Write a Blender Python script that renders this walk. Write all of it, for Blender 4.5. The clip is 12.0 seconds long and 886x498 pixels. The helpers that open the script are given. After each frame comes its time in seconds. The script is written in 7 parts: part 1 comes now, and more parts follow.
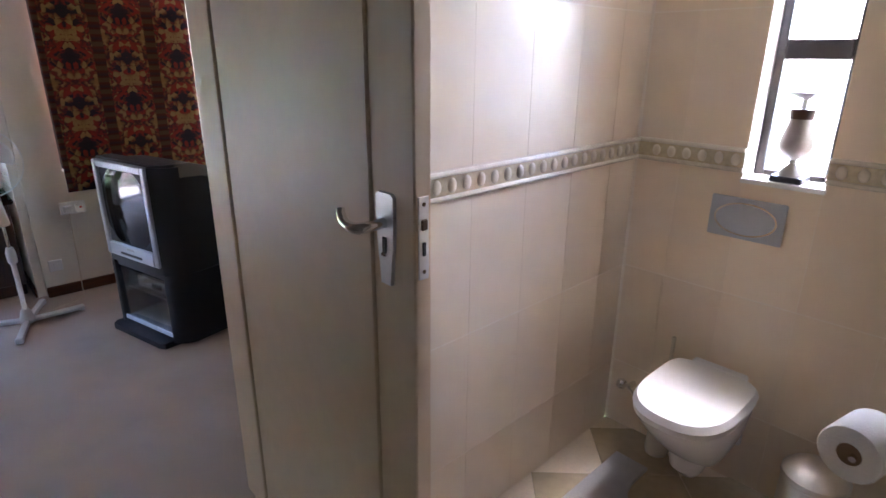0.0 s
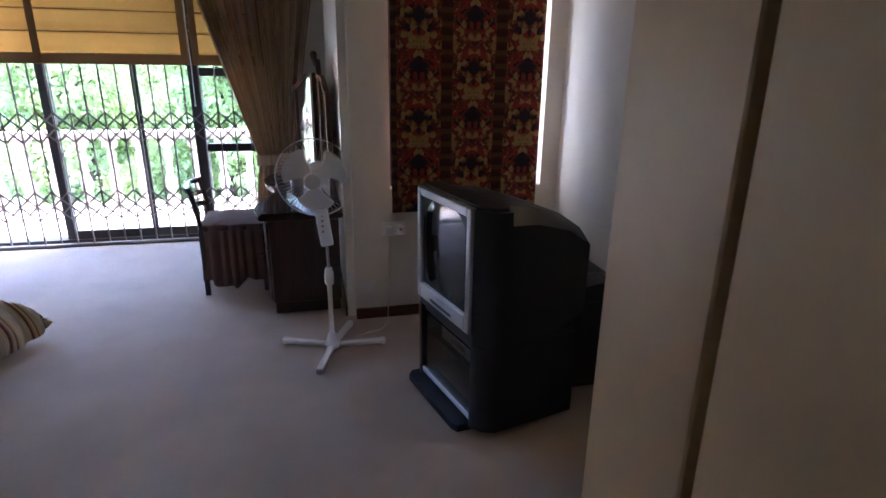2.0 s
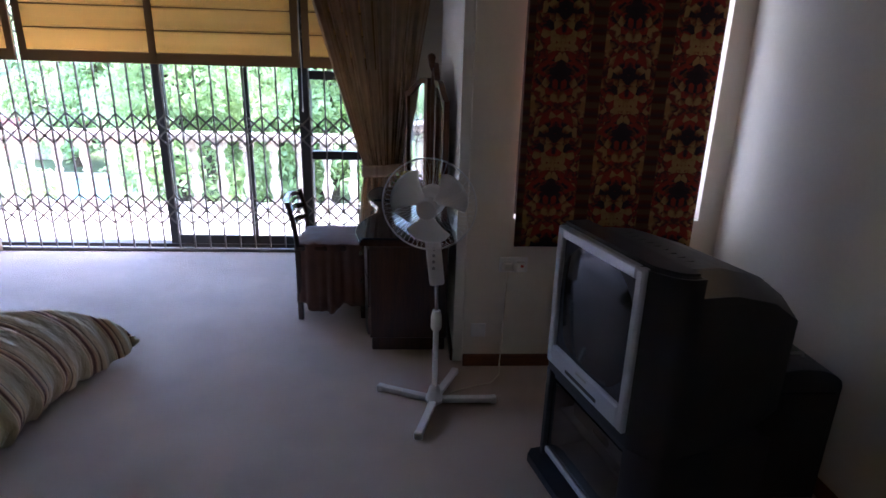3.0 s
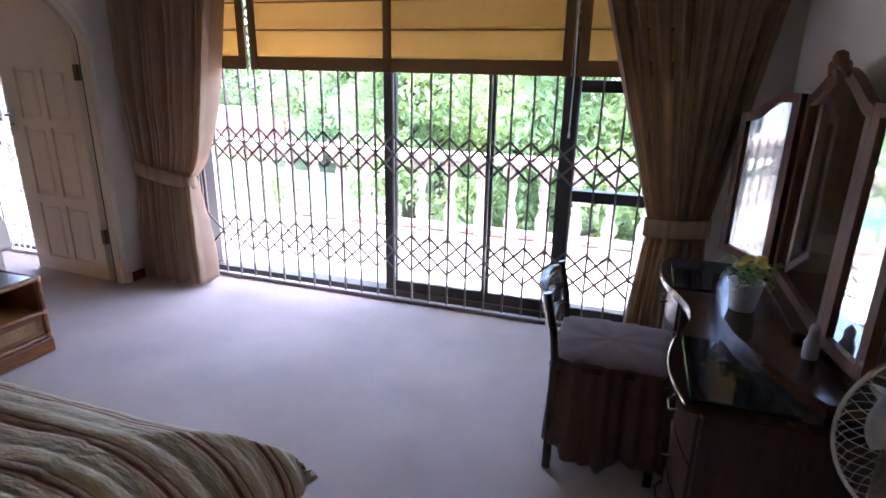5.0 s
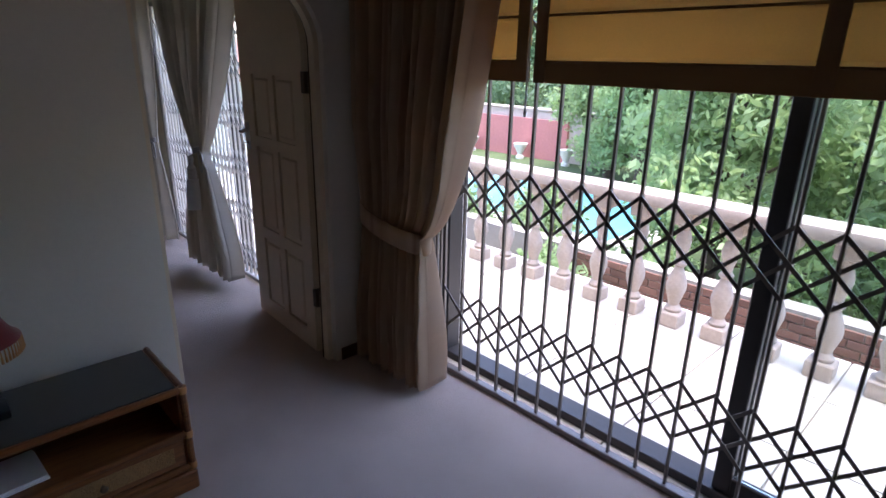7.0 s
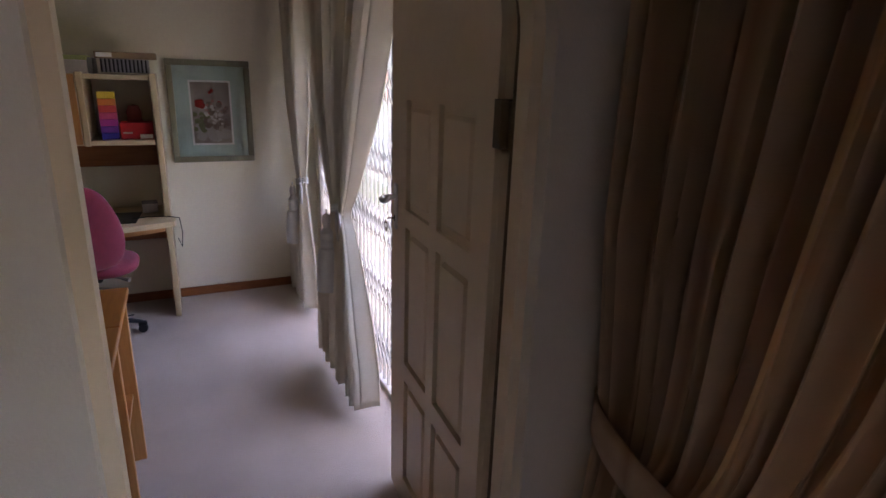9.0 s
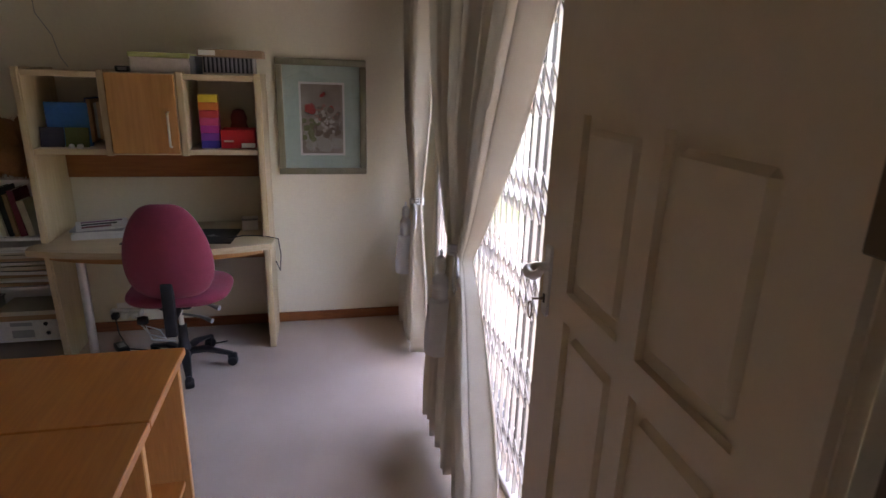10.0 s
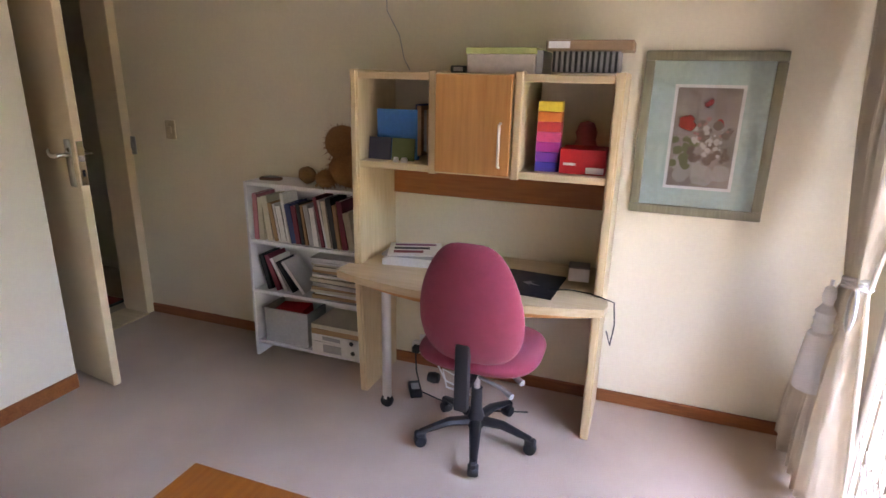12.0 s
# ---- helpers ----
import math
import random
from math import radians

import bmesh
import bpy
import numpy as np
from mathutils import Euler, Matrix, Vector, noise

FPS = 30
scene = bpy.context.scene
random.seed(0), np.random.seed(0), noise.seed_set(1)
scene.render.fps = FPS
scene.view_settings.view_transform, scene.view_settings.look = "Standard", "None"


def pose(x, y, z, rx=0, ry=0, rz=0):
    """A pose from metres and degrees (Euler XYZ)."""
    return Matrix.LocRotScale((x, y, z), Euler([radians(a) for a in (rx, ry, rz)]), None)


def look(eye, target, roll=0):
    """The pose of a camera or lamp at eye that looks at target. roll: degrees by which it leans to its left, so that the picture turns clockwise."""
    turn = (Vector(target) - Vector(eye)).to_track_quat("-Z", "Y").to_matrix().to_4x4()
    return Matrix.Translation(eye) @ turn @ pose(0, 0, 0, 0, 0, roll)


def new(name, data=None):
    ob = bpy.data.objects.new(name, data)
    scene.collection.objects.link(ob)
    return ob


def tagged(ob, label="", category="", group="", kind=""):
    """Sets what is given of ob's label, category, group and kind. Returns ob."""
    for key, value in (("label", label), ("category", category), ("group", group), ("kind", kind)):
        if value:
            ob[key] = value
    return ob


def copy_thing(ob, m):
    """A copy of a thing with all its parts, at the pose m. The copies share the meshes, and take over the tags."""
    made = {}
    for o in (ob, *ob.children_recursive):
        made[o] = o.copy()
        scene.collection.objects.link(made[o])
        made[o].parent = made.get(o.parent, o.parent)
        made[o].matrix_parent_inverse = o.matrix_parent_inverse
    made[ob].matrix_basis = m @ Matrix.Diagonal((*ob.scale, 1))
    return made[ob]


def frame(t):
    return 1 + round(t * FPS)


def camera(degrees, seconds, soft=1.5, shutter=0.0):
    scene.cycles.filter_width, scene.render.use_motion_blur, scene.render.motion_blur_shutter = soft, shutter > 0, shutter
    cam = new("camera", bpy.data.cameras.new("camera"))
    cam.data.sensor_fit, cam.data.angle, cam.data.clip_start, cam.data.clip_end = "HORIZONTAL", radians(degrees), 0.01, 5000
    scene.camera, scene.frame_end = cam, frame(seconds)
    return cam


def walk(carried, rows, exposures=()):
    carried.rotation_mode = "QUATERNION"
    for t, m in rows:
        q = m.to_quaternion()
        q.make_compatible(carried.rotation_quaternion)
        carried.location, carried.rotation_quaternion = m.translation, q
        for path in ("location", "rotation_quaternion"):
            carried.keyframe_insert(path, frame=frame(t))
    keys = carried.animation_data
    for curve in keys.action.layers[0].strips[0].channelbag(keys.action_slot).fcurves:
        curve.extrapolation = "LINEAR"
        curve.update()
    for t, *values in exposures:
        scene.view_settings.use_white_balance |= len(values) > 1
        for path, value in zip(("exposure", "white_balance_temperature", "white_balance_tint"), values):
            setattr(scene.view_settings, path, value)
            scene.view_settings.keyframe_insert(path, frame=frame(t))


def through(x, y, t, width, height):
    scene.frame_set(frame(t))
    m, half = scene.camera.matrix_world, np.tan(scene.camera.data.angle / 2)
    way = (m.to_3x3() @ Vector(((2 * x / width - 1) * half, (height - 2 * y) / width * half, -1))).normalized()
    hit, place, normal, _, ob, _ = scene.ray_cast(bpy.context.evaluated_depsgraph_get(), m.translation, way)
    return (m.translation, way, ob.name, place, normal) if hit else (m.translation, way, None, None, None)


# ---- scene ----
cam = camera(76.3, 12.0, shutter=0.1)
PATH = [
    (0, (0.704, 0.448, 1.602), (2.001, 1.824, 0.951), 0.4),
    (0.5, (0.817, 0.672, 1.594), (1.898, 2.226, 0.949), 0.6),
    (1, (0.907, 0.93, 1.609), (1.789, 2.604, 0.962), 0.5),
    (1.5, (0.947, 1.205, 1.561), (1.611, 2.985, 0.938), 0.8),
    (2, (0.935, 1.509, 1.585), (1.375, 3.358, 0.963), 0.8),
    (2.5, (0.905, 1.805, 1.581), (1.185, 3.69, 0.971), 1.3),
    (4.5, (0.582, 3.118, 1.578), (0.158, 4.975, 0.968), 1.1),
    (5, (0.375, 3.492, 1.581), (-0.227, 5.299, 0.97), 1.1),
    (5.5, (0.15, 3.867, 1.589), (-0.642, 5.596, 0.971), 1.2),
    (6, (-0.101, 4.228, 1.6), (-1.106, 5.841, 0.977), 1.3),
    (6.5, (-0.338, 4.615, 1.614), (-1.538, 6.083, 0.98), 1.0),
    (7, (-0.667, 4.956, 1.628), (-2.032, 6.273, 0.991), 1.2),
    (9, (-2.169, 5.831, 1.596), (-3.903, 6.644, 1.019), 1.8),
    (9.5, (-2.553, 5.925, 1.593), (-4.356, 6.573, 1.021), 1.9),
    (10, (-2.889, 6.005, 1.586), (-4.755, 6.434, 1.006), 1.9),
    (10.5, (-3.176, 6.033, 1.577), (-5.086, 6.147, 0.994), 1.5),
    (11, (-3.424, 5.965, 1.58), (-5.331, 5.828, 0.993), 1.4),
    (11.5, (-3.655, 5.914, 1.552), (-5.525, 5.505, 0.971), 1.3),
    (12, (-3.838, 5.855, 1.536), (-5.639, 5.2, 0.962), 1.2),
]
EXPOSURES = [(0, 6.55, 6000, 26), (0.5, 6.8, 6200, 26), (1.0, 7.05, 6550, 28), (1.5, 6.9, 6900, 25), (2.0, 5.65, 6150, 27), (2.5, 5.0, 6000, 27), (4.5, 5.55, 6350, 29), (5.0, 5.15, 6500, 29), (5.5, 4.57, 6450, 27.5), (6.5, 3.45, 6300, 23), (7.0, 3.2, 6450, 22), (9.0, 4.07, 7500, 30), (9.5, 4.05, 7750, 29), (10.0, 4.35, 8000, 28), (10.5, 4.95, 8050, 28), (11.0, 5.24, 8050, 28), (11.5, 5.9, 8150, 29), (12, 5.97, 8150, 29)]
walk(cam, [(t, look(eye, target, roll)) for t, eye, target, roll in PATH], EXPOSURES)

# ---- world and light ----
world = bpy.data.worlds.new("sky")
scene.world = world
world.use_nodes = True
wn = world.node_tree.nodes
sky = wn.new("ShaderNodeTexSky")
sky.sky_type = "NISHITA"
sky.sun_disc = False
sky.sun_elevation, sky.sun_rotation = radians(78), radians(100)
world.node_tree.links.new(sky.outputs[0], wn["Background"].inputs[0])
wn["Background"].inputs[1].default_value = 0.15


def sun_lamp(strength, elevation, rotation):
    data = bpy.data.lights.new("sun", "SUN")
    data.energy, data.angle, data.color = strength, radians(25), (1.0, 0.97, 0.93)
    ob = new("sun", data)
    e, r = radians(elevation), radians(rotation)
    d = Vector((math.sin(r) * math.cos(e), math.cos(r) * math.cos(e), math.sin(e)))
    ob.matrix_world = look(d * 30, (0, 0, 0))


sun_lamp(0.9, 78, 100)


def sky_lamp(name, eye, target, width, height, watts, colour=(0.86, 0.93, 1.0)):
    data = bpy.data.lights.new(name, "AREA")
    data.shape, data.size, data.size_y, data.energy, data.color = "RECTANGLE", width, height, watts, colour
    ob = new(name, data)
    ob.matrix_world = look(eye, target)


sky_lamp("sky_light_wc", (3.12, 1.025, 1.75), (1.5, 1.02, 1.62), 0.24, 1.1, 0.17)
sky_lamp("sky_light_side_window", (1.89, 5.3, 1.52), (1.89, 3.0, 1.4), 0.95, 1.3, 0.35)


# ---- materials ----
def material(name, colour, rough=0.6, metal=0.0, scale=30.0, vary=0.12, bump=0.1, bump_scale=None, coarse=None, spec=0.5,
             sheen=0.0, random_tint=0.0):
    """A surface with fine grain, broad stains and relief."""
    m = bpy.data.materials.new(name)
    m.use_nodes = True
    n, l = m.node_tree.nodes, m.node_tree.links
    b = n["Principled BSDF"]
    b.inputs["Roughness"].default_value, b.inputs["Metallic"].default_value = rough, metal
    b.inputs["Specular IOR Level"].default_value = spec
    b.inputs["Sheen Weight"].default_value = sheen
    tc = n.new("ShaderNodeTexCoord")
    fine, broad = n.new("ShaderNodeTexNoise"), n.new("ShaderNodeTexNoise")
    fine.inputs["Scale"].default_value, fine.inputs["Detail"].default_value = scale, 5
    broad.inputs["Scale"].default_value, broad.inputs["Detail"].default_value = coarse or scale / 14, 3
    l.new(tc.outputs["Object"], fine.inputs["Vector"])
    l.new(tc.outputs["Object"], broad.inputs["Vector"])
    add = n.new("ShaderNodeMath")
    l.new(fine.outputs["Fac"], add.inputs[0])
    l.new(broad.outputs["Fac"], add.inputs[1])
    mix = n.new("ShaderNodeMapRange")
    mix.inputs["From Min"].default_value, mix.inputs["From Max"].default_value = 0.6, 1.4
    mix.inputs["To Min"].default_value, mix.inputs["To Max"].default_value = 1 - vary, 1 + vary
    l.new(add.outputs[0], mix.inputs["Value"])
    mul = n.new("ShaderNodeVectorMath")
    mul.operation = "SCALE"
    mul.inputs[0].default_value = colour[:3]
    factor = mix.outputs["Result"]
    if random_tint:
        info = n.new("ShaderNodeObjectInfo")
        r = n.new("ShaderNodeMapRange")
        r.inputs["To Min"].default_value, r.inputs["To Max"].default_value = 1 - random_tint, 1 + random_tint
        l.new(info.outputs["Random"], r.inputs["Value"])
        t = n.new("ShaderNodeMath")
        t.operation = "MULTIPLY"
        l.new(r.outputs["Result"], t.inputs[0])
        l.new(factor, t.inputs[1])
        factor = t.outputs[0]
    l.new(factor, mul.inputs["Scale"])
    l.new(mul.outputs[0], b.inputs["Base Color"])
    rr = n.new("ShaderNodeMapRange")
    rr.inputs["To Min"].default_value, rr.inputs["To Max"].default_value = max(0.02, rough - 0.08), min(1, rough + 0.08)
    l.new(broad.outputs["Fac"], rr.inputs["Value"])
    l.new(rr.outputs["Result"], b.inputs["Roughness"])
    if bump:
        tex = n.new("ShaderNodeTexNoise")
        tex.inputs["Scale"].default_value, tex.inputs["Detail"].default_value = bump_scale or scale * 2, 4
        l.new(tc.outputs["Object"], tex.inputs["Vector"])
        bp = n.new("ShaderNodeBump")
        bp.inputs["Strength"].default_value, bp.inputs["Distance"].default_value = bump, 0.01
        l.new(tex.outputs["Fac"], bp.inputs["Height"])
        l.new(bp.outputs[0], b.inputs["Normal"])
    return m


def wood(name, dark, light, along="z", rough=0.4, ring=14.0, gloss=0.5):
    """Wood with grain running along one axis."""
    m = bpy.data.materials.new(name)
    m.use_nodes = True
    n, l = m.node_tree.nodes, m.node_tree.links
    b = n["Principled BSDF"]
    b.inputs["Roughness"].default_value, b.inputs["Specular IOR Level"].default_value = rough, gloss
    tc, mp = n.new("ShaderNodeTexCoord"), n.new("ShaderNodeMapping")
    mp.inputs["Scale"].default_value = {"x": (0.08, 1, 1), "y": (1, 0.08, 1), "z": (1, 1, 0.08)}[along]
    l.new(tc.outputs["Object"], mp.inputs["Vector"])
    a, c = n.new("ShaderNodeTexNoise"), n.new("ShaderNodeTexNoise")
    a.inputs["Scale"].default_value, a.inputs["Detail"].default_value, a.inputs["Distortion"].default_value = ring, 6, 0.7
    c.inputs["Scale"].default_value, c.inputs["Detail"].default_value = ring * 9, 3
    l.new(mp.outputs[0], a.inputs["Vector"])
    l.new(mp.outputs[0], c.inputs["Vector"])
    ad = n.new("ShaderNodeMath")
    l.new(a.outputs["Fac"], ad.inputs[0])
    l.new(c.outputs["Fac"], ad.inputs[1])
    ramp = n.new("ShaderNodeValToRGB")
    ramp.color_ramp.elements[0].position, ramp.color_ramp.elements[1].position = 0.35, 0.7
    ramp.color_ramp.elements[0].color, ramp.color_ramp.elements[1].color = (*dark, 1), (*light, 1)
    half = n.new("ShaderNodeMath")
    half.operation = "MULTIPLY"
    half.inputs[1].default_value = 0.5
    l.new(ad.outputs[0], half.inputs[0])
    l.new(half.outputs[0], ramp.inputs["Fac"])
    l.new(ramp.outputs["Color"], b.inputs["Base Color"])
    bp = n.new("ShaderNodeBump")
    bp.inputs["Strength"].default_value, bp.inputs["Distance"].default_value = 0.08, 0.004
    l.new(c.outputs["Fac"], bp.inputs["Height"])
    l.new(bp.outputs[0], b.inputs["Normal"])
    return m


def striped(name, colours, axis=0, period=0.2, rough=0.75, sheen=0.2, weave=260.0, relief=0.004, streak=1.0):
    """Woven cloth with stripes across one axis of the UV map."""
    m = bpy.data.materials.new(name)
    m.use_nodes = True
    n, l = m.node_tree.nodes, m.node_tree.links
    b = n["Principled BSDF"]
    b.inputs["Roughness"].default_value, b.inputs["Sheen Weight"].default_value = rough, sheen
    b.inputs["Specular IOR Level"].default_value = 0.25
    uv, sep = n.new("ShaderNodeUVMap"), n.new("ShaderNodeSeparateXYZ")
    l.new(uv.outputs[0], sep.inputs[0])
    div, fr = n.new("ShaderNodeMath"), n.new("ShaderNodeMath")
    div.operation, fr.operation = "DIVIDE", "FRACT"
    div.inputs[1].default_value = period
    l.new(sep.outputs[axis], div.inputs[0])
    l.new(div.outputs[0], fr.inputs[0])
    ramp = n.new("ShaderNodeValToRGB")
    ramp.color_ramp.interpolation = "LINEAR"
    e = ramp.color_ramp.elements
    while len(e) < len(colours):
        e.new(0.5)
    for k, (p, c) in enumerate(colours):
        e[k].position, e[k].color = p, (*c, 1)
    l.new(fr.outputs[0], ramp.inputs["Fac"])
    no = n.new("ShaderNodeTexNoise")
    no.inputs["Scale"].default_value, no.inputs["Detail"].default_value = 9, 5
    l.new(uv.outputs[0], no.inputs["Vector"])
    mr = n.new("ShaderNodeMapRange")
    mr.inputs["To Min"].default_value, mr.inputs["To Max"].default_value = 0.78, 1.22
    l.new(no.outputs["Fac"], mr.inputs["Value"])
    sc = n.new("ShaderNodeVectorMath")
    sc.operation = "SCALE"
    l.new(ramp.outputs["Color"], sc.inputs[0])
    l.new(mr.outputs["Result"], sc.inputs["Scale"])
    l.new(sc.outputs[0], b.inputs["Base Color"])
    wv = n.new("ShaderNodeTexNoise")
    wv.inputs["Scale"].default_value = weave
    mp = n.new("ShaderNodeMapping")
    mp.inputs["Scale"].default_value = (streak, 1, 1)
    l.new(uv.outputs[0], mp.inputs["Vector"])
    l.new(mp.outputs[0], wv.inputs["Vector"])
    wv.inputs["Detail"].default_value = 4
    bp = n.new("ShaderNodeBump")
    bp.inputs["Strength"].default_value, bp.inputs["Distance"].default_value = 0.25 if relief < 0.01 else 0.8, relief
    l.new(wv.outputs["Fac"], bp.inputs["Height"])
    l.new(bp.outputs[0], b.inputs["Normal"])
    return m


def glass_material(name, rough=0.0, tint=(1, 1, 1)):
    m = bpy.data.materials.new(name)
    m.use_nodes = True
    b = m.node_tree.nodes["Principled BSDF"]
    b.inputs["Base Color"].default_value = (*tint, 1)
    b.inputs["Roughness"].default_value, b.inputs["Transmission Weight"].default_value, b.inputs["IOR"].default_value = rough, 1.0, 1.45
    return m


def glow(name, colour, strength):
    m = bpy.data.materials.new(name)
    m.use_nodes = True
    b = m.node_tree.nodes["Principled BSDF"]
    b.inputs["Base Color"].default_value = (*colour, 1)
    b.inputs["Emission Color"].default_value, b.inputs["Emission Strength"].default_value = (*colour, 1), strength
    return m


M = {}
M["wall"] = material("cream wall paint", (0.79, 0.745, 0.66), 0.75, scale=55, vary=0.03, bump=0.12, bump_scale=160, coarse=1.2)
M["white_wall"] = material("pale wall paint", (0.69, 0.635, 0.54), 0.75, scale=55, vary=0.03, bump=0.1, bump_scale=160, coarse=1.2)
# darkened beige for walls out of view, to lower the bounced light
M["low_bounce_wall"] = material("beige wall paint darkened to cut bounce", (0.42, 0.37, 0.3), 0.75, scale=55, vary=0.04, bump=0.12, bump_scale=160, coarse=1.2)
# ceiling tone set dark to weaken the light it throws back
M["ceiling"] = material("ceiling paint darkened to cut bounce", (0.42, 0.38, 0.32), 0.85, scale=40, vary=0.02, bump=0.05)
M["carpet"] = material("mauve brown carpet", (0.52, 0.405, 0.33), 0.97, scale=420, vary=0.24, bump=0.6, bump_scale=520, coarse=2.2, spec=0.1, sheen=0.25)
M["door_paint"] = material("aged cream door paint", (0.68, 0.495, 0.32), 0.45, scale=16, vary=0.06, bump=0.06, bump_scale=70)
M["white_paint"] = material("off-white gloss paint", (0.74, 0.72, 0.67), 0.42, scale=18, vary=0.04, bump=0.05, bump_scale=60)
M["skirting"] = wood("varnished skirting", (0.09, 0.03, 0.012), (0.2, 0.075, 0.03), "x", 0.35)
M["ivory_paint"] = material("aged ivory gloss paint", (0.73, 0.6, 0.43), 0.42, scale=18, vary=0.05, bump=0.05, bump_scale=60)
M["mirror_wood"] = wood("carved red mahogany", (0.07, 0.024, 0.01), (0.19, 0.08, 0.035), "z", 0.5, gloss=0.25)
M["study_wall"] = material("yellowed cream wall paint", (0.8, 0.742, 0.6), 0.75, scale=55, vary=0.04, bump=0.12, bump_scale=160, coarse=1.2)
M["orange_skirting"] = wood("orange varnished skirting", (0.2, 0.06, 0.02), (0.36, 0.13, 0.045), "y", 0.35)
M["pale_gate"] = material("pale enamelled gate steel", (0.5, 0.47, 0.43), 0.35, 0.3, scale=80, vary=0.12, bump=0.05)
M["dark_wood"] = wood("dark mahogany", (0.028, 0.011, 0.006), (0.085, 0.034, 0.016), "z", 0.3)
M["dark_wood_y"] = wood("dark mahogany top", (0.028, 0.011, 0.006), (0.085, 0.034, 0.016), "y", 0.22)
M["cane_wood"] = wood("honey rattan", (0.13, 0.042, 0.012), (0.34, 0.13, 0.036), "y", 0.35)
M["cherry"] = wood("cherry laminate", (0.34, 0.1, 0.018), (0.45, 0.16, 0.034), "x", 0.35, ring=9)
M["cherry_door"] = wood("orange cherry veneer", (0.46, 0.2, 0.065), (0.62, 0.31, 0.115), "z", 0.4, ring=7)
M["cherry_edge"] = wood("orange beech edge", (0.5, 0.22, 0.07), (0.62, 0.3, 0.11), "z", 0.4)
M["cherry_dark"] = wood("cherry back board", (0.28, 0.09, 0.025), (0.42, 0.16, 0.05), "y", 0.42, ring=9)
M["maple"] = wood("pale maple laminate", (0.56, 0.42, 0.25), (0.7, 0.56, 0.36), "z", 0.4, ring=9)
M["maple_top"] = wood("pale maple desk top", (0.58, 0.44, 0.26), (0.72, 0.58, 0.38), "y", 0.35, ring=9)
M["white_board"] = material("white melamine", (0.76, 0.76, 0.78), 0.4, scale=20, vary=0.03, bump=0.02)
M["steel"] = material("satin steel", (0.74, 0.73, 0.72), 0.36, 1.0, scale=90, vary=0.06, bump=0.02)
M["chrome"] = material("chrome", (0.75, 0.75, 0.75), 0.12, 1.0, scale=60, vary=0.04, bump=0.0)
M["brass"] = material("tarnished brass hinge", (0.16, 0.115, 0.075), 0.5, 0.8, scale=60, vary=0.2, bump=0.1)
M["gate"] = material("brown enamelled gate steel", (0.17, 0.145, 0.125), 0.35, 0.3, scale=80, vary=0.12, bump=0.05)
M["bronze"] = material("dark bronze aluminium", (0.045, 0.04, 0.038), 0.4, 0.4, scale=60, vary=0.1, bump=0.02)
M["glass"] = glass_material("window glass")
M["tinted_glass"] = glass_material("grey-green tinted glass", tint=(0.8, 0.88, 0.88))
M["mirror"] = material("mirror silver", (0.88, 0.88, 0.88), 0.03, 1.0, scale=3, vary=0.01, bump=0.0)
M["mirror"].node_tree.nodes["Principled BSDF"].inputs["Roughness"].default_value = 0.02
M["black_plastic"] = material("dark grey plastic", (0.013, 0.014, 0.018), 0.42, scale=200, vary=0.1, bump=0.06)
M["navy_plastic"] = material("blue-black television shell", (0.008, 0.010, 0.017), 0.5, scale=200, vary=0.1, bump=0.06)
M["silver_plastic"] = material("silver plastic bezel", (0.42, 0.45, 0.5), 0.35, 0.4, scale=150, vary=0.04, bump=0.02)
M["screen"] = material("dark picture tube", (0.012, 0.014, 0.016), 0.06, scale=4, vary=0.05, bump=0.0)
M["white_plastic"] = material("white plastic", (0.78, 0.78, 0.77), 0.4, scale=60, vary=0.03, bump=0.02)
M["grey_plastic"] = material("grey plastic", (0.3, 0.3, 0.31), 0.4, scale=60, vary=0.05, bump=0.02)
M["porcelain"] = material("white porcelain", (0.8, 0.79, 0.76), 0.1, scale=6, vary=0.02, bump=0.0)
M["tile"] = material("cream glazed wall tile", (0.78, 0.65, 0.5), 0.32, scale=7, vary=0.05, bump=0.03, bump_scale=14, coarse=2, random_tint=0.035)
M["floor_tile"] = material("beige floor tile", (0.5, 0.41, 0.28), 0.3, scale=22, vary=0.14, bump=0.05, coarse=3, random_tint=0.06)
M["grout"] = material("cream grout", (0.82, 0.72, 0.6), 0.9, scale=90, vary=0.08, bump=0.1)
M["relief"] = material("sand-coloured relief tile", (0.5, 0.42, 0.28), 0.3, scale=45, vary=0.22, bump=0.1, coarse=12)
M["relief_light"] = material("cream relief moulding", (0.68, 0.61, 0.5), 0.25, scale=40, vary=0.1, bump=0.05)
M["paper"] = material("white paper", (0.8, 0.79, 0.76), 0.8, scale=90, vary=0.03, bump=0.15)
M["grey_rug"] = material("grey bath mat", (0.55, 0.55, 0.56), 0.95, scale=200, vary=0.15, bump=0.8, sheen=0.3)
M["gold_curtain"] = striped("gold striped curtain", [(0, (0.5, 0.37, 0.245)), (0.3, (0.46, 0.32, 0.2)), (0.45, (0.57, 0.43, 0.29)), (0.55, (0.31, 0.175, 0.115)), (0.62, (0.52, 0.39, 0.26)), (0.8, (0.38, 0.245, 0.155)), (1, (0.5, 0.37, 0.245))], 0, 0.14)


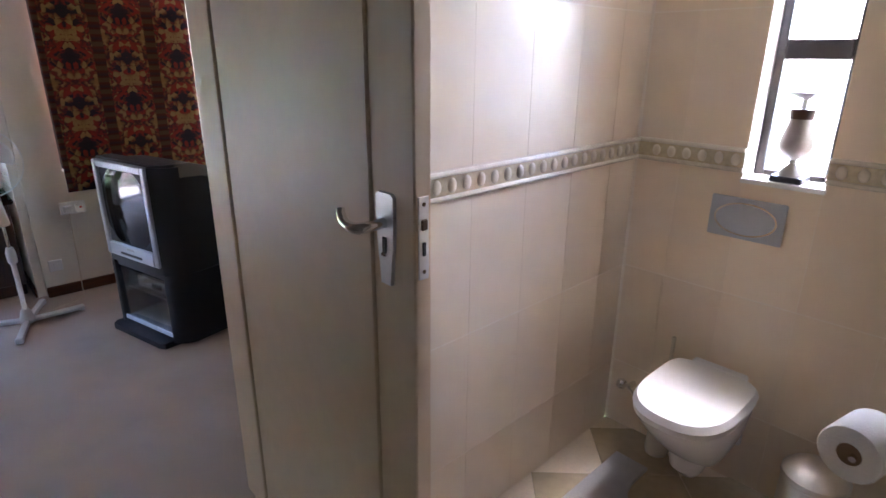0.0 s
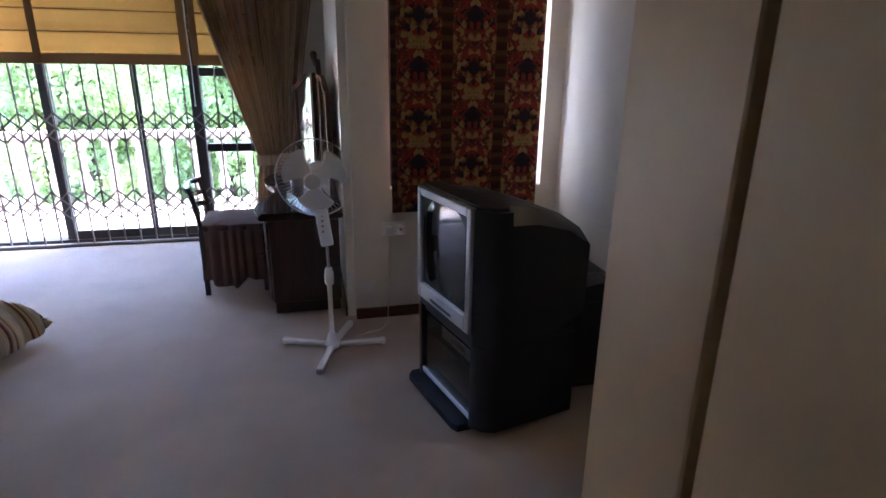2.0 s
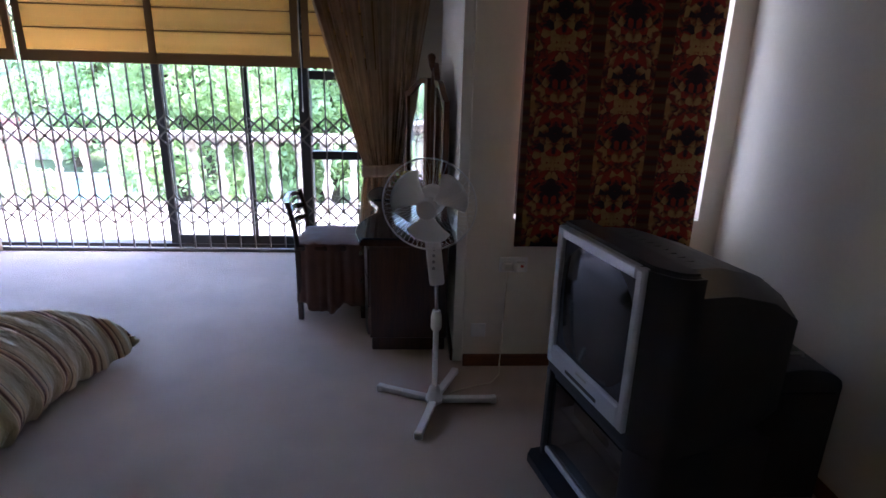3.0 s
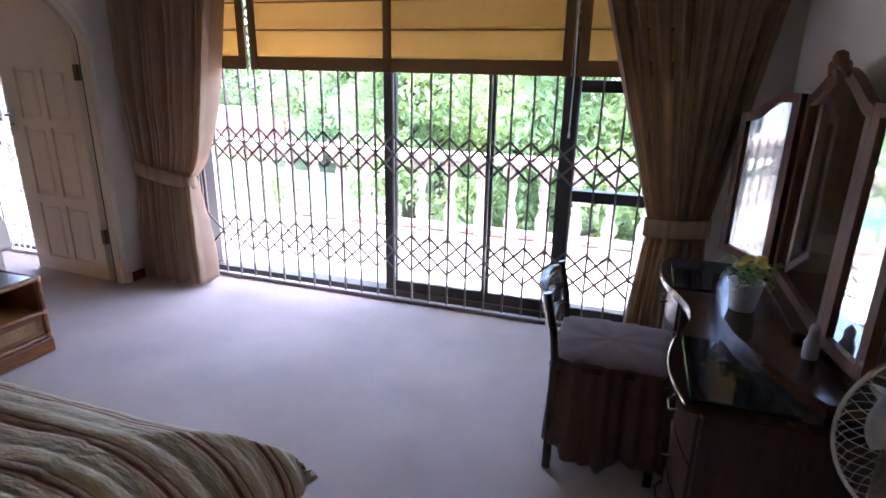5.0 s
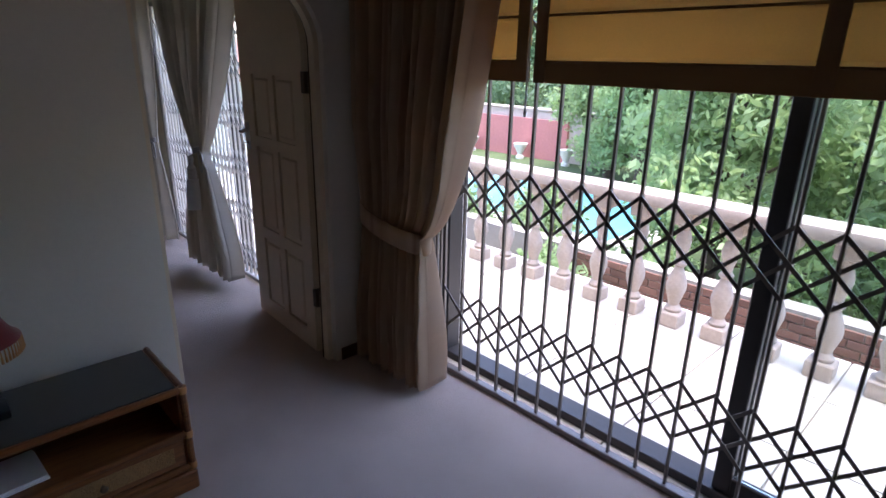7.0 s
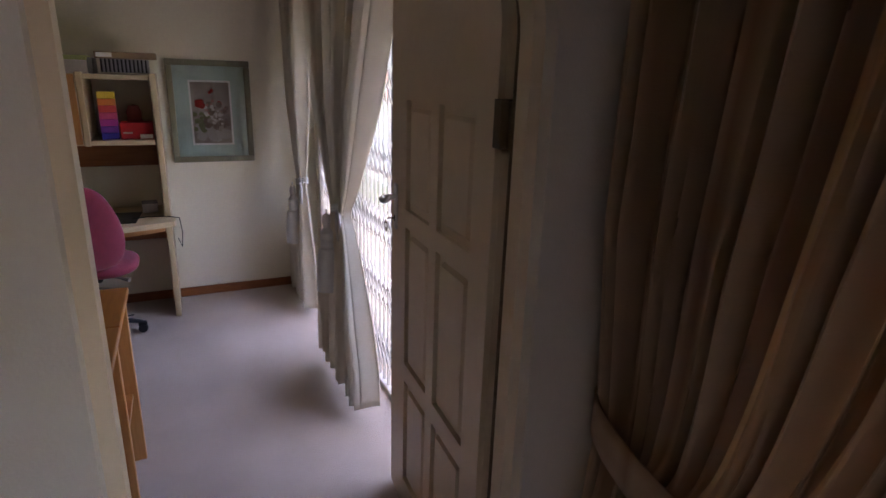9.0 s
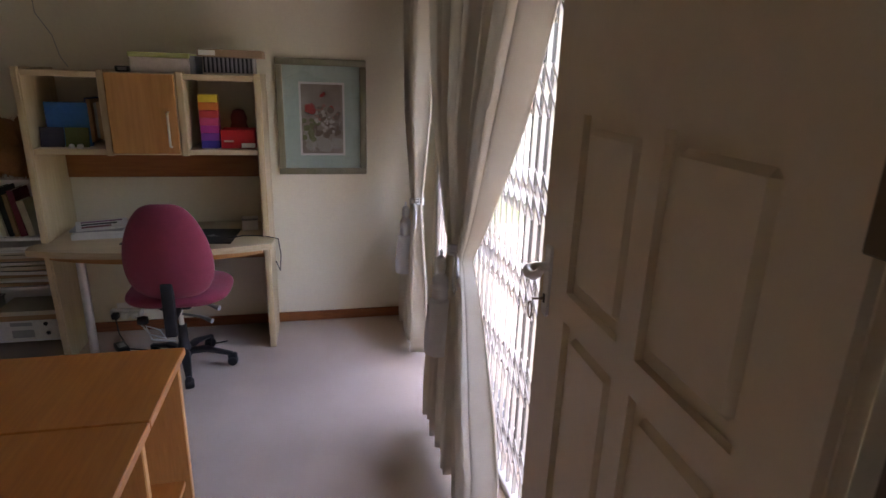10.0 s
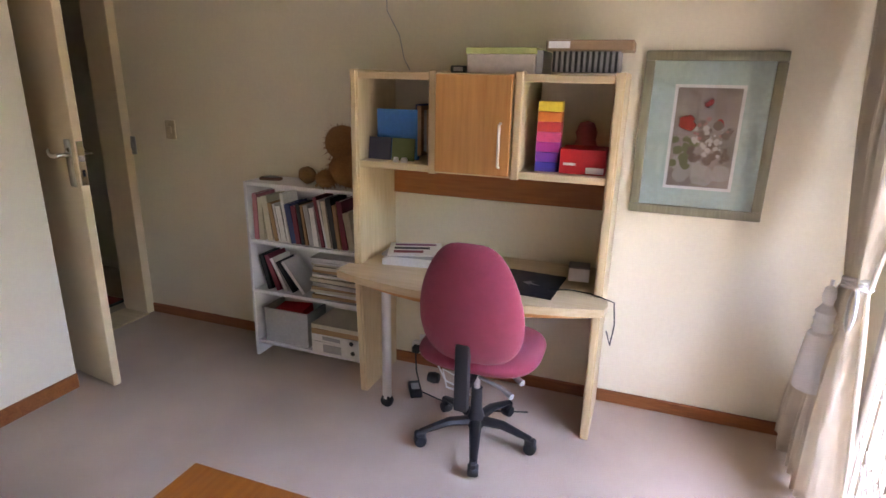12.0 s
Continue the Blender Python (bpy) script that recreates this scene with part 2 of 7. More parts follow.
def translucent(m, share, colour):
    """Lets part of the light through a thin surface."""
    n, l = m.node_tree.nodes, m.node_tree.links
    tr, mx = n.new("ShaderNodeBsdfTranslucent"), n.new("ShaderNodeMixShader")
    tr.inputs[0].default_value = (*colour, 1)
    mx.inputs[0].default_value = share
    l.new(n["Principled BSDF"].outputs[0], mx.inputs[1])
    l.new(tr.outputs[0], mx.inputs[2])
    l.new(mx.outputs[0], n["Material Output"].inputs["Surface"])


translucent(M["gold_curtain"], 0.3, (0.8, 0.55, 0.33))
M["silver_curtain"] = striped("silver-beige satin curtain", [(0, (0.66, 0.6, 0.51)), (0.5, (0.74, 0.68, 0.59)), (1, (0.66, 0.6, 0.51))], 0, 0.3, 0.45)
M["lining"] = material("pale grey curtain lining", (0.7, 0.7, 0.71), 0.8, scale=150, vary=0.05, bump=0.2)
M["red_chair"] = material("raspberry woven upholstery", (0.3, 0.035, 0.075), 0.85, scale=260, vary=0.15, bump=0.4, sheen=0.15)
M["brown_cloth"] = material("dusty brown seat cover", (0.15, 0.075, 0.055), 0.85, scale=160, vary=0.2, bump=0.4, sheen=0.08)
M["stone"] = material("pale pink cast stone", (0.43, 0.35, 0.295), 0.85, scale=50, vary=0.14, bump=0.3, coarse=5)
M["paving"] = material("pale sandstone paving", (0.48, 0.44, 0.38), 0.8, scale=30, vary=0.08, bump=0.1, random_tint=0.05)
M["brick"] = material("weathered brown brick", (0.2, 0.095, 0.065), 0.9, scale=60, vary=0.25, bump=0.3, random_tint=0.25)
M["mortar"] = material("mortar", (0.3, 0.26, 0.22), 0.95, scale=80, vary=0.1, bump=0.2)
M["red_wall"] = material("faded red plaster", (0.42, 0.16, 0.14), 0.9, scale=12, vary=0.12, bump=0.1)
M["grass"] = material("lawn and leaf litter", (0.07, 0.1, 0.035), 0.95, scale=12, vary=0.4, bump=0.6, coarse=0.6)
M["bark"] = material("grey-brown bark", (0.09, 0.065, 0.045), 0.95, scale=30, vary=0.3, bump=0.8)
M["leaf"] = material("green leaves", (0.24, 0.32, 0.15), 0.6, scale=0.9, vary=0.5, bump=0.0, coarse=0.35, random_tint=0.15)
M["leaf_dark"] = material("dark green leaves", (0.17, 0.24, 0.13), 0.6, scale=0.9, vary=0.5, bump=0.0, coarse=0.35, random_tint=0.15)
translucent(M["leaf"], 0.45, (0.42, 0.56, 0.24))
translucent(M["leaf_dark"], 0.4, (0.3, 0.43, 0.2))
translucent(M["silver_curtain"], 0.38, (0.78, 0.72, 0.63))
M["water"] = material("turquoise pool water", (0.14, 0.44, 0.5), 0.05, scale=3, vary=0.1, bump=0.1, bump_scale=5)


# ---- building blocks ----
def box(bm, x0, x1, y0, y1, z0, z1, bevel=0.0, seg=1, turn=None):
    r = bmesh.ops.create_cube(bm, size=1)
    vs = r["verts"]
    bmesh.ops.scale(bm, vec=(abs(x1 - x0), abs(y1 - y0), abs(z1 - z0)), verts=vs)
    if bevel:
        es = list({e for v in vs for e in v.link_edges})
        out = bmesh.ops.bevel(bm, geom=es, offset=bevel, segments=seg, affect="EDGES", profile=0.5)
        vs = list({v for f in out["faces"] for v in f.verts} | {v for v in vs if v.is_valid})
    if turn is not None:
        bmesh.ops.transform(bm, matrix=turn, verts=vs)
    bmesh.ops.translate(bm, vec=((x0 + x1) / 2, (y0 + y1) / 2, (z0 + z1) / 2), verts=vs)
    return vs


def boxed(x0, x1, y0, y1, z0, z1, bevel=0.0, seg=1, turn=None):
    bm = bmesh.new()
    box(bm, x0, x1, y0, y1, z0, z1, bevel, seg, turn)
    return bm


def lathe(profile, seg=24, bm=None, m=None):
    """A turned body from (radius, height) pairs."""
    bm = bm or bmesh.new()
    rings = []
    for r, z in profile:
        if r < 1e-5:
            rings.append([bm.verts.new((0, 0, z))])
        else:
            rings.append([bm.verts.new((r * math.cos(2 * math.pi * k / seg), r * math.sin(2 * math.pi * k / seg), z)) for k in range(seg)])
    for a, b in zip(rings, rings[1:]):
        for k in range(seg):
            q = [a[k % len(a)], a[(k + 1) % len(a)], b[(k + 1) % len(b)], b[k % len(b)]]
            q = [v for i, v in enumerate(q) if v not in q[:i]]
            if len(q) > 2:
                bm.faces.new(q)
    if len(rings[0]) > 1:
        bm.faces.new(rings[0][::-1])
    if len(rings[-1]) > 1:
        bm.faces.new(rings[-1])
    if m is not None:
        bmesh.ops.transform(bm, matrix=m, verts=[v for r in rings for v in r])
    return bm


def tube(points, radius, seg=8, bm=None, closed=False, flat=1.0):
    """A bar of round section along a line of points; radius may be a list."""
    bm = bm or bmesh.new()
    ps = [Vector(p) for p in points]
    n = len(ps)
    rings = []
    side = None
    for i, p in enumerate(ps):
        a, b = (ps[(i - 1) % n], ps[(i + 1) % n]) if closed else (ps[max(i - 1, 0)], ps[min(i + 1, n - 1)])
        d = (b - a).normalized()
        if side is None:
            side = d.cross(Vector((0, 0, 1)) if abs(d.z) < 0.9 else Vector((1, 0, 0))).normalized()
        side = (side - d * side.dot(d)).normalized()
        up = d.cross(side)
        r = radius[i] if isinstance(radius, (list, tuple)) else radius
        rings.append([bm.verts.new(p + r * (math.cos(2 * math.pi * k / seg) * side + flat * math.sin(2 * math.pi * k / seg) * up)) for k in range(seg)])
    pairs = list(zip(rings, rings[1:])) + ([(rings[-1], rings[0])] if closed else [])
    for a, b in pairs:
        for k in range(seg):
            bm.faces.new((a[k], a[(k + 1) % seg], b[(k + 1) % seg], b[k]))
    if not closed:
        bm.faces.new(rings[0][::-1])
        bm.faces.new(rings[-1])
    return bm


def sheet(f, nu, nv, size=(1, 1), bm=None, closed_u=False):
    """A sheet from f(u, v), u and v from 0 to 1, with a UV map in metres."""
    bm = bm or bmesh.new()
    uv = bm.loops.layers.uv.verify()
    g = [[bm.verts.new(f(i / nu, j / nv)) for j in range(nv + 1)] for i in range(nu if closed_u else nu + 1)]
    for i in range(nu):
        for j in range(nv):
            i2 = (i + 1) % len(g)
            face = bm.faces.new((g[i][j], g[i2][j], g[i2][j + 1], g[i][j + 1]))
            for lp, (a, b) in zip(face.loops, ((i, j), (i + 1, j), (i + 1, j + 1), (i, j + 1))):
                lp[uv].uv = (a / nu * size[0], b / nv * size[1])
    return bm


def prism(outline, z0, z1, bm=None, m=None):
    """An upright prism over an outline of (x, y) pairs."""
    bm = bm or bmesh.new()
    a = [bm.verts.new((x, y, z0)) for x, y in outline]
    b = [bm.verts.new((x, y, z1)) for x, y in outline]
    bm.faces.new(a[::-1])
    bm.faces.new(b)
    for k in range(len(a)):
        bm.faces.new((a[k], a[(k + 1) % len(a)], b[(k + 1) % len(a)], b[k]))
    if m is not None:
        bmesh.ops.transform(bm, matrix=m, verts=a + b)
    return bm


def part(name, bm, mat, parent=None, label="", smooth=35, thick=0.0, at=None):
    bmesh.ops.recalc_face_normals(bm, faces=bm.faces)
    me = bpy.data.meshes.new(name)
    bm.to_mesh(me)
    bm.free()
    me.materials.append(M[mat] if isinstance(mat, str) else mat)
    if smooth:
        me.shade_smooth()
        me.set_sharp_from_angle(angle=radians(smooth))
    ob = new(name, me)
    if thick:
        s = ob.modifiers.new("thickness", "SOLIDIFY")
        s.thickness, s.offset = thick, 0
    if at is not None:
        ob.matrix_basis = at
    if parent:
        ob.parent = parent
    if label:
        tagged(ob, label)
    return ob


def thing(name, label, category, m=None, group=""):
    ob = new(name)
    ob.empty_display_size = 0.1
    ob.matrix_basis = m or Matrix()
    return tagged(ob, label, category, group)


def structure(name, bm, mat, label, smooth=35, category="structure", at=None):
    return tagged(part(name, bm, mat, None, label, smooth, at=at), label, category, kind="structure")


# ---- the setting: floors, walls, ceilings ----
structure("floor", boxed(-7.2, 2.72, 2.05, 6.96, -0.15, 0.0), "carpet", "mauve-brown cut-pile carpet through bedroom and study", 0, "carpet")
structure("floor_passage", boxed(-0.7, 1.5, -0.9, 2.05, -0.15, 0.0), "carpet", "mauve-brown carpet in the passage", 0, "carpet")
structure("floor_corridor", boxed(-7.2, -5.3, 0.9, 2.05, -0.15, 0.0), "carpet", "dark corridor floor behind the study door", 0, "floor")
# ceilings stay out of view; their dark beige holds down ambient bounce
structure("ceiling_bedroom", boxed(-3.24, 2.72, 2.05, 7.2, 2.6, 2.75), "ceiling", "unseen bedroom ceiling, beige darkened to cut bounced light", 0, "ceiling")
structure("ceiling_study", boxed(-6.75, -3.24, 2.4, 7.0, 2.6, 2.75), "ceiling", "unseen study ceiling, beige darkened to cut bounced light", 0, "ceiling")
structure("ceiling_passage", boxed(-0.75, 3.0, -0.95, 2.05, 2.6, 2.75), "ceiling", "unseen passage ceiling, beige darkened to cut bounced light", 0, "ceiling")
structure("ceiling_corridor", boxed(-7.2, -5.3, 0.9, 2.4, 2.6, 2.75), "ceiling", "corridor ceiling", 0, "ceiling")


def wall(name, pieces, mat="wall", label="cream painted plaster wall"):
    bm = bmesh.new()
    for p in pieces:
        box(bm, *p)
    return structure(name, bm, mat, label, 0, "wall")


# bedroom
wall("wall_north", [(-3.24, -2.80, 6.96, 7.2, 0, 2.6), (0.62, 1.32, 6.96, 7.2, 0, 2.6), (-2.80, 0.62, 6.96, 7.2, 2.2, 2.6)], label="cream wall around the wide balcony opening")
bm = bmesh.new()
box(bm, 1.12, 1.32, 4.9, 6.96, 0, 2.6)
bmesh.ops.bevel(bm, geom=[e for e in bm.edges if all(abs(v.co.x - 1.12) < 1e-4 and abs(v.co.y - 4.9) < 1e-4 for v in e.verts)], offset=0.05, segments=6, affect="EDGES")
structure("wall_pier", bm, "wall", "cream plaster wall with a rounded corner", 40, "wall")
wall("wall_side_window", [(1.32, 1.405, 4.9, 5.12, 0, 2.6), (2.385, 2.5, 4.9, 5.12, 0, 2.6), (1.405, 2.385, 4.9, 5.12, 0, 0.85), (1.405, 2.385, 4.9, 5.12, 2.2, 2.6)], label="cream wall with a window behind the hanging")
wall("wall_east", [(2.5, 2.72, 2.05, 5.12, 0, 2.6)])
# never in view; its dark tone keeps bounce out of the nook
wall("wall_south", [(1.4, 2.5, 2.05, 2.25, 0, 2.6), (-3.1, 0.4, 2.05, 2.25, 0, 2.6), (0.4, 1.4, 2.05, 2.25, 2.08, 2.6)], "low_bounce_wall", "unseen plaster wall, beige darkened to cut bounced light")
# partition with the arched opening
Y0, Y1, SPRING, RISE = 5.66, 6.49, 1.68, 0.46


def arch_line(y0, y1, spring, rise, n=20):
    """The curved head of the opening, from the far jamb up to the near one."""
    return [(y0 + (y1 - y0) * math.sin(math.pi / 2 * k / n), spring + rise * math.cos(math.pi / 2 * k / n)) for k in range(n + 1)]


bm = bmesh.new()
out = [(2.05, 0), (Y0, 0)] + arch_line(Y0, Y1, SPRING, RISE) + [(Y1, 0), (6.96, 0), (6.96, 2.6), (2.05, 2.6)]
prism(out, 0, 0.14, bm, Matrix(((0, 0, 1, -3.24), (1, 0, 0, 0), (0, 1, 0, 0), (0, 0, 0, 1))))
structure("wall_west", bm, "white_wall", "pale wall with an arched doorway to the study", 30, "wall")
# lining of the arch
bm = bmesh.new()
prof = [(Y0, 0.0)] + arch_line(Y0, Y1, SPRING, RISE) + [(Y1, 0.0)]
inner = [(Y0 + 0.028, 0.0)] + arch_line(Y0 + 0.028, Y1 - 0.028, SPRING, RISE - 0.028) + [(Y1 - 0.028, 0.0)]
for (ya, za), (yb, zb), (yc, zc), (yd, zd) in zip(prof, prof[1:], inner[1:], inner):
    vs = [bm.verts.new((x, y, z)) for x in (-3.19, -3.14) for y, z in ((ya, za), (yb, zb), (yc, zc), (yd, zd))]
    for q in ((0, 1, 2, 3), (7, 6, 5, 4), (0, 4, 5, 1), (2, 6, 7, 3)):
        bm.faces.new([vs[i] for i in q])
structure("door_frame_1", bm, "ivory_paint", "ivory arched timber door lining", 30, "door frame")
# dark strip added as the shade in the gap between leaf and lining
line = [(6.462, 0.0), (6.462, 0.5), (6.462, 1.0)] + [(y + 0.002, z + 0.006) for y, z in reversed(arch_line(Y0 + 0.028, Y1 - 0.028, SPRING, RISE - 0.028)[9:])]
structure("rebate_strip", tube([(-3.192, y, z) for y, z in line], 0.006, 6), "brass", "added dark strip for the shaded gap between door and lining", 30, "door frame")
# study
wall("wall_study_west", [(-6.69, -6.49, 2.55, 6.96, 0, 2.6)], "study_wall")
wall("wall_study_north", [(-6.49, -6.12, 6.76, 6.96, 0, 2.6), (-3.80, -3.24, 6.76, 6.96, 0, 2.6), (-6.12, -3.80, 6.76, 6.96, 2.03, 2.6)], "study_wall")
wall("wall_study_south", [(-5.60, -3.24, 3.05, 3.25, 0, 2.6), (-5.52, -5.37, 2.81, 3.05, 0, 2.6), (-5.72, -5.37, 2.64, 2.81, 0, 2.6), (-6.49, -5.72, 2.64, 2.81, 2.05, 2.6)])
wall("wall_corridor", [(-7.2, -5.3, 0.9, 1.05, 0, 2.6), (-7.2, -7.05, 1.05, 2.55, 0, 2.6), (-5.45, -5.3, 1.05, 2.64, 0, 2.6), (-7.05, -6.69, 2.4, 2.55, 0, 2.6)])
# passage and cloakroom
# passage walls out of view, toned down so the door gets less bounce
wall("wall_passage", [(-0.75, -0.6, -0.95, 2.05, 0, 2.6), (-0.6, 1.5, -0.95, -0.8, 0, 2.6), (1.4, 1.5, -0.8, 0.46, 0, 2.6), (1.4, 1.5, 1.56, 2.05, 0, 2.6), (1.4, 1.5, 0.46, 1.56, 2.05, 2.6)], "low_bounce_wall", "unseen plaster passage wall, beige darkened to cut bounced light")
wall("wall_wc", [(1.5, 2.8, 1.56, 1.7, 0, 2.6), (1.5, 2.8, 0.3, 0.42, 0, 2.6), (2.81, 3.0, 0.3, 0.90, 0, 2.6), (2.81, 3.0, 1.15, 1.7, 0, 2.6), (2.81, 3.0, 0.90, 1.15, 0, 1.185), (2.81, 3.0, 0.90, 1.15, 2.3, 2.6)], "grout", "grouted wall behind the tiling")
structure("floor_wc", boxed(1.4, 2.81, 0.42, 1.56, -0.15, 0.002), "grout", "grouted cloakroom floor", 0, "floor")

for name, p in {"baseboard_west": (-3.1, -3.085, 2.25, 5.64, 0, 0.075), "baseboard_corner": (-3.1, -3.085, 6.52, 6.96, 0, 0.075), "baseboard_north": (-3.085, -2.80, 6.945, 6.96, 0, 0.075),
                "baseboard_pier": (1.105, 1.12, 4.95, 6.96, 0, 0.075), "baseboard_side": (1.17, 2.5, 4.885, 4.9, 0, 0.075), "baseboard_east": (2.485, 2.5, 2.25, 4.885, 0, 0.075),
                "baseboard_study": (-6.49, -6.475, 2.83, 6.76, 0, 0.066), "baseboard_study_south": (-5.60, -3.3, 3.25, 3.265, 0, 0.08)}.items():
    structure(name, boxed(*p, bevel=0.005), "orange_skirting" if "study" in name else "skirting", "reddish-brown varnished timber skirting board", 30, "baseboard")


# ---- the folding gates, glazing and balcony ----
def folding_gate(name, x0, x1, y, height, n, bands, label, mat="gate", stack=(), wide=1.0):
    g = thing(name, label, "security gate", pose(0, y, 0))
    s = (x1 - x0) / n
    bar = boxed(-0.006 * wide, 0.006 * wide, -0.009, 0.009, 0.03, height, 0.002)
    first = part("bar", bar, mat, g)
    first.location.x = x0
    for k in range(1, n + 1):
        b = new("bar", first.data)
        b.parent, b.location = g, (x0 + k * s, 0, 0)
    strips = {}
    for z0, z1 in bands:
        for way in (1, -1):
            L, a = math.hypot(2 * s, z1 - z0), math.atan2(z1 - z0, 2 * s)
            key = (round(z1 - z0, 3), way)
            if key not in strips:
                bm = boxed(-L / 2, L / 2, -0.002, 0.002, -0.0072 * wide, 0.0072 * wide, turn=Euler((0, -way * a, 0)).to_matrix().to_4x4())
                strips[key] = part("lattice_strip", bm, mat, g, smooth=0)
                strips[key].location = (x0 + s, way * 0.012, (z0 + z1) / 2)
                ks = range(1, n - 1)
            else:
                ks = range(0, n - 1)
            for k in ks:
                b = new("lattice_strip", strips[key].data)
                b.parent, b.location = g, (x0 + (k + 1) * s, way * 0.012, (z0 + z1) / 2)
    for x in stack:
        b = new("bar", first.data)
        b.parent, b.location = g, (x, 0, 0)
    x0 = min((x0, *stack))
    part("bottom_track", boxed(x0 - 0.05, x1 + 0.05, -0.022, 0.022, 0, 0.03, 0.004), mat, g)
    part("top_track", boxed(x0 - 0.05, x1 + 0.05, -0.022, 0.022, height, height + 0.035, 0.004), mat, g)
    for x in (x0 - 0.04, x1 + 0.04):
        part("end_post", boxed(x - 0.02, x + 0.02, -0.02, 0.02, 0.03, height, 0.004), mat, g)
    return g


folding_gate("folding_gate", -2.66, 0.56, 6.9, 2.15, 25, ((0.25, 0.50), (0.92, 1.165), (1.75, 1.97)), "brown steel folding security gate with trellis bands across the balcony doors", stack=(-2.695, -2.725))
folding_gate("folding_gate", -6.08, -3.86, 6.72, 2.0, 32, ((0.12, 0.28), (0.46, 0.62), (0.80, 0.96), (1.14, 1.30), (1.48, 1.64), (1.76, 1.92)), "half-folded pale steel security gate across the study door", "pale_gate", wide=0.65)


def frame_bar(parent, name, p):
    return part(name, boxed(*p, bevel=0.004), "bronze", parent)


door = tagged(thing("window_1", "dark bronze aluminium sliding balcony doors, one leaf slid open", "sliding door", pose(0, 7.06, 0)), kind="structure")
for n, p in (("sill", (-2.80, 0.62, -0.06, 0.06, -0.01, 0.035)), ("jamb", (-2.80, -2.745, -0.05, 0.05, 0.03, 2.2)), ("jamb", (0.56, 0.62, -0.05, 0.05, 0.03, 2.2)), ("head", (-2.80, 0.62, -0.05, 0.05, 2.14, 2.2)),
             ("leaf_stile", (-1.235, -1.17, -0.045, -0.005, 0.035, 2.14)), ("leaf_stile", (-0.52, -0.47, -0.045, -0.005, 0.035, 2.14)), ("leaf_rail", (-1.17, -0.06, -0.045, -0.005, 0.035, 0.11)),
             ("leaf_stile", (-1.225, -1.165, 0.005, 0.045, 0.035, 2.14)), ("mullion", (-0.06, 0.035, -0.05, 0.05, 0.03, 2.14)), ("transom", (0.03, 0.57, -0.04, 0.04, 0.80, 0.87)), ("transom", (0.03, 0.57, -0.04, 0.04, 1.46, 1.53)), ("leaf_rail", (0.03, 0.57, -0.04, 0.04, 0.03, 0.09))):
    frame_bar(door, n, p)
for p in ((-1.17, -0.52, -0.028, -0.022, 0.11, 2.14), (-0.47, -0.06, -0.028, -0.022, 0.11, 2.14), (0.035, 0.56, -0.003, 0.003, 0.09, 0.80), (0.035, 0.56, -0.003, 0.003, 0.87, 1.46), (0.035, 0.56, -0.003, 0.003, 1.53, 2.14)):
    part("pane", boxed(*p), "tinted_glass", door, smooth=0).visible_shadow = False
win = tagged(thing("window_2", "bronze-framed window mostly hidden behind the wall hanging", "window", pose(1.895, 5.03, 0)), kind="structure")
for n, p in (("frame", (-0.488, -0.455, -0.03, 0.03, 0.85, 2.2)), ("frame", (0.455, 0.488, -0.03, 0.03, 0.85, 2.2)), ("frame", (-0.455, 0.455, -0.03, 0.03, 0.85, 0.89)), ("frame", (-0.455, 0.455, -0.03, 0.03, 2.15, 2.2))):
    frame_bar(win, n, p)
part("pane", boxed(-0.455, 0.455, -0.003, 0.003, 0.89, 2.15), "glass", win, smooth=0).visible_shadow = False
win = tagged(thing("window_3", "narrow cloakroom window with a dark crossbar", "window", pose(2.93, 1.025, 0)), kind="structure")
for n, p in (("frame", (-0.025, 0.025, -0.125, -0.095, 1.203, 2.3)), ("frame", (-0.025, 0.025, 0.095, 0.125, 1.203, 2.3)), ("crossbar", (-0.025, 0.025, -0.095, 0.095, 1.595, 1.66)), ("frame", (-0.025, 0.025, -0.095, 0.095, 1.203, 1.225))):
    frame_bar(win, n, p)
part("pane", boxed(-0.003, 0.003, -0.095, 0.095, 1.225, 2.3), "glass", win, smooth=0).visible_shadow = False
win = tagged(thing("window_4", "bronze sliding door of the study behind its gate", "sliding door", pose(-4.96, 6.86, 0)), kind="structure")
for n, p in (("jamb", (-1.16, -1.11, -0.04, 0.04, 0.03, 2.03)), ("jamb", (1.11, 1.16, -0.04, 0.04, 0.03, 2.03)), ("sill", (-1.16, 1.16, -0.05, 0.05, -0.01, 0.03)), ("mullion", (-0.03, 0.03, -0.04, 0.04, 0.03, 2.03))):
    frame_bar(win, n, p)

# balcony
structure("balcony_floor", boxed(-9.0, 3.2, 6.96, 8.75, -0.35, -0.03), "mortar", "balcony slab under its paving", 0, "balcony")
BAL_Y = 8.42
bal_prof = [(0.05, 0.1), (0.055, 0.12), (0.034, 0.15), (0.044, 0.19), (0.062, 0.25), (0.064, 0.29), (0.05, 0.345), (0.031, 0.39), (0.028, 0.41), (0.042, 0.425), (0.042, 0.44), (0.028, 0.455), (0.034, 0.5), (0.047, 0.55), (0.05, 0.59), (0.041, 0.63), (0.03, 0.655), (0.045, 0.67), (0.05, 0.69)]
balustrade = thing("balustrade", "pale pink cast-stone balustrade along the balcony edge", "balustrade", pose(0, BAL_Y, -0.01))
part("top_rail", boxed(-8.9, 3.1, -0.11, 0.11, 0.78, 0.86, 0.015, 2), "stone", balustrade)
bm = lathe(bal_prof, 16)
box(bm, -0.07, 0.07, -0.07, 0.07, 0.0, 0.1, 0.008)
box(bm, -0.065, 0.065, -0.065, 0.065, 0.69, 0.78, 0.008)
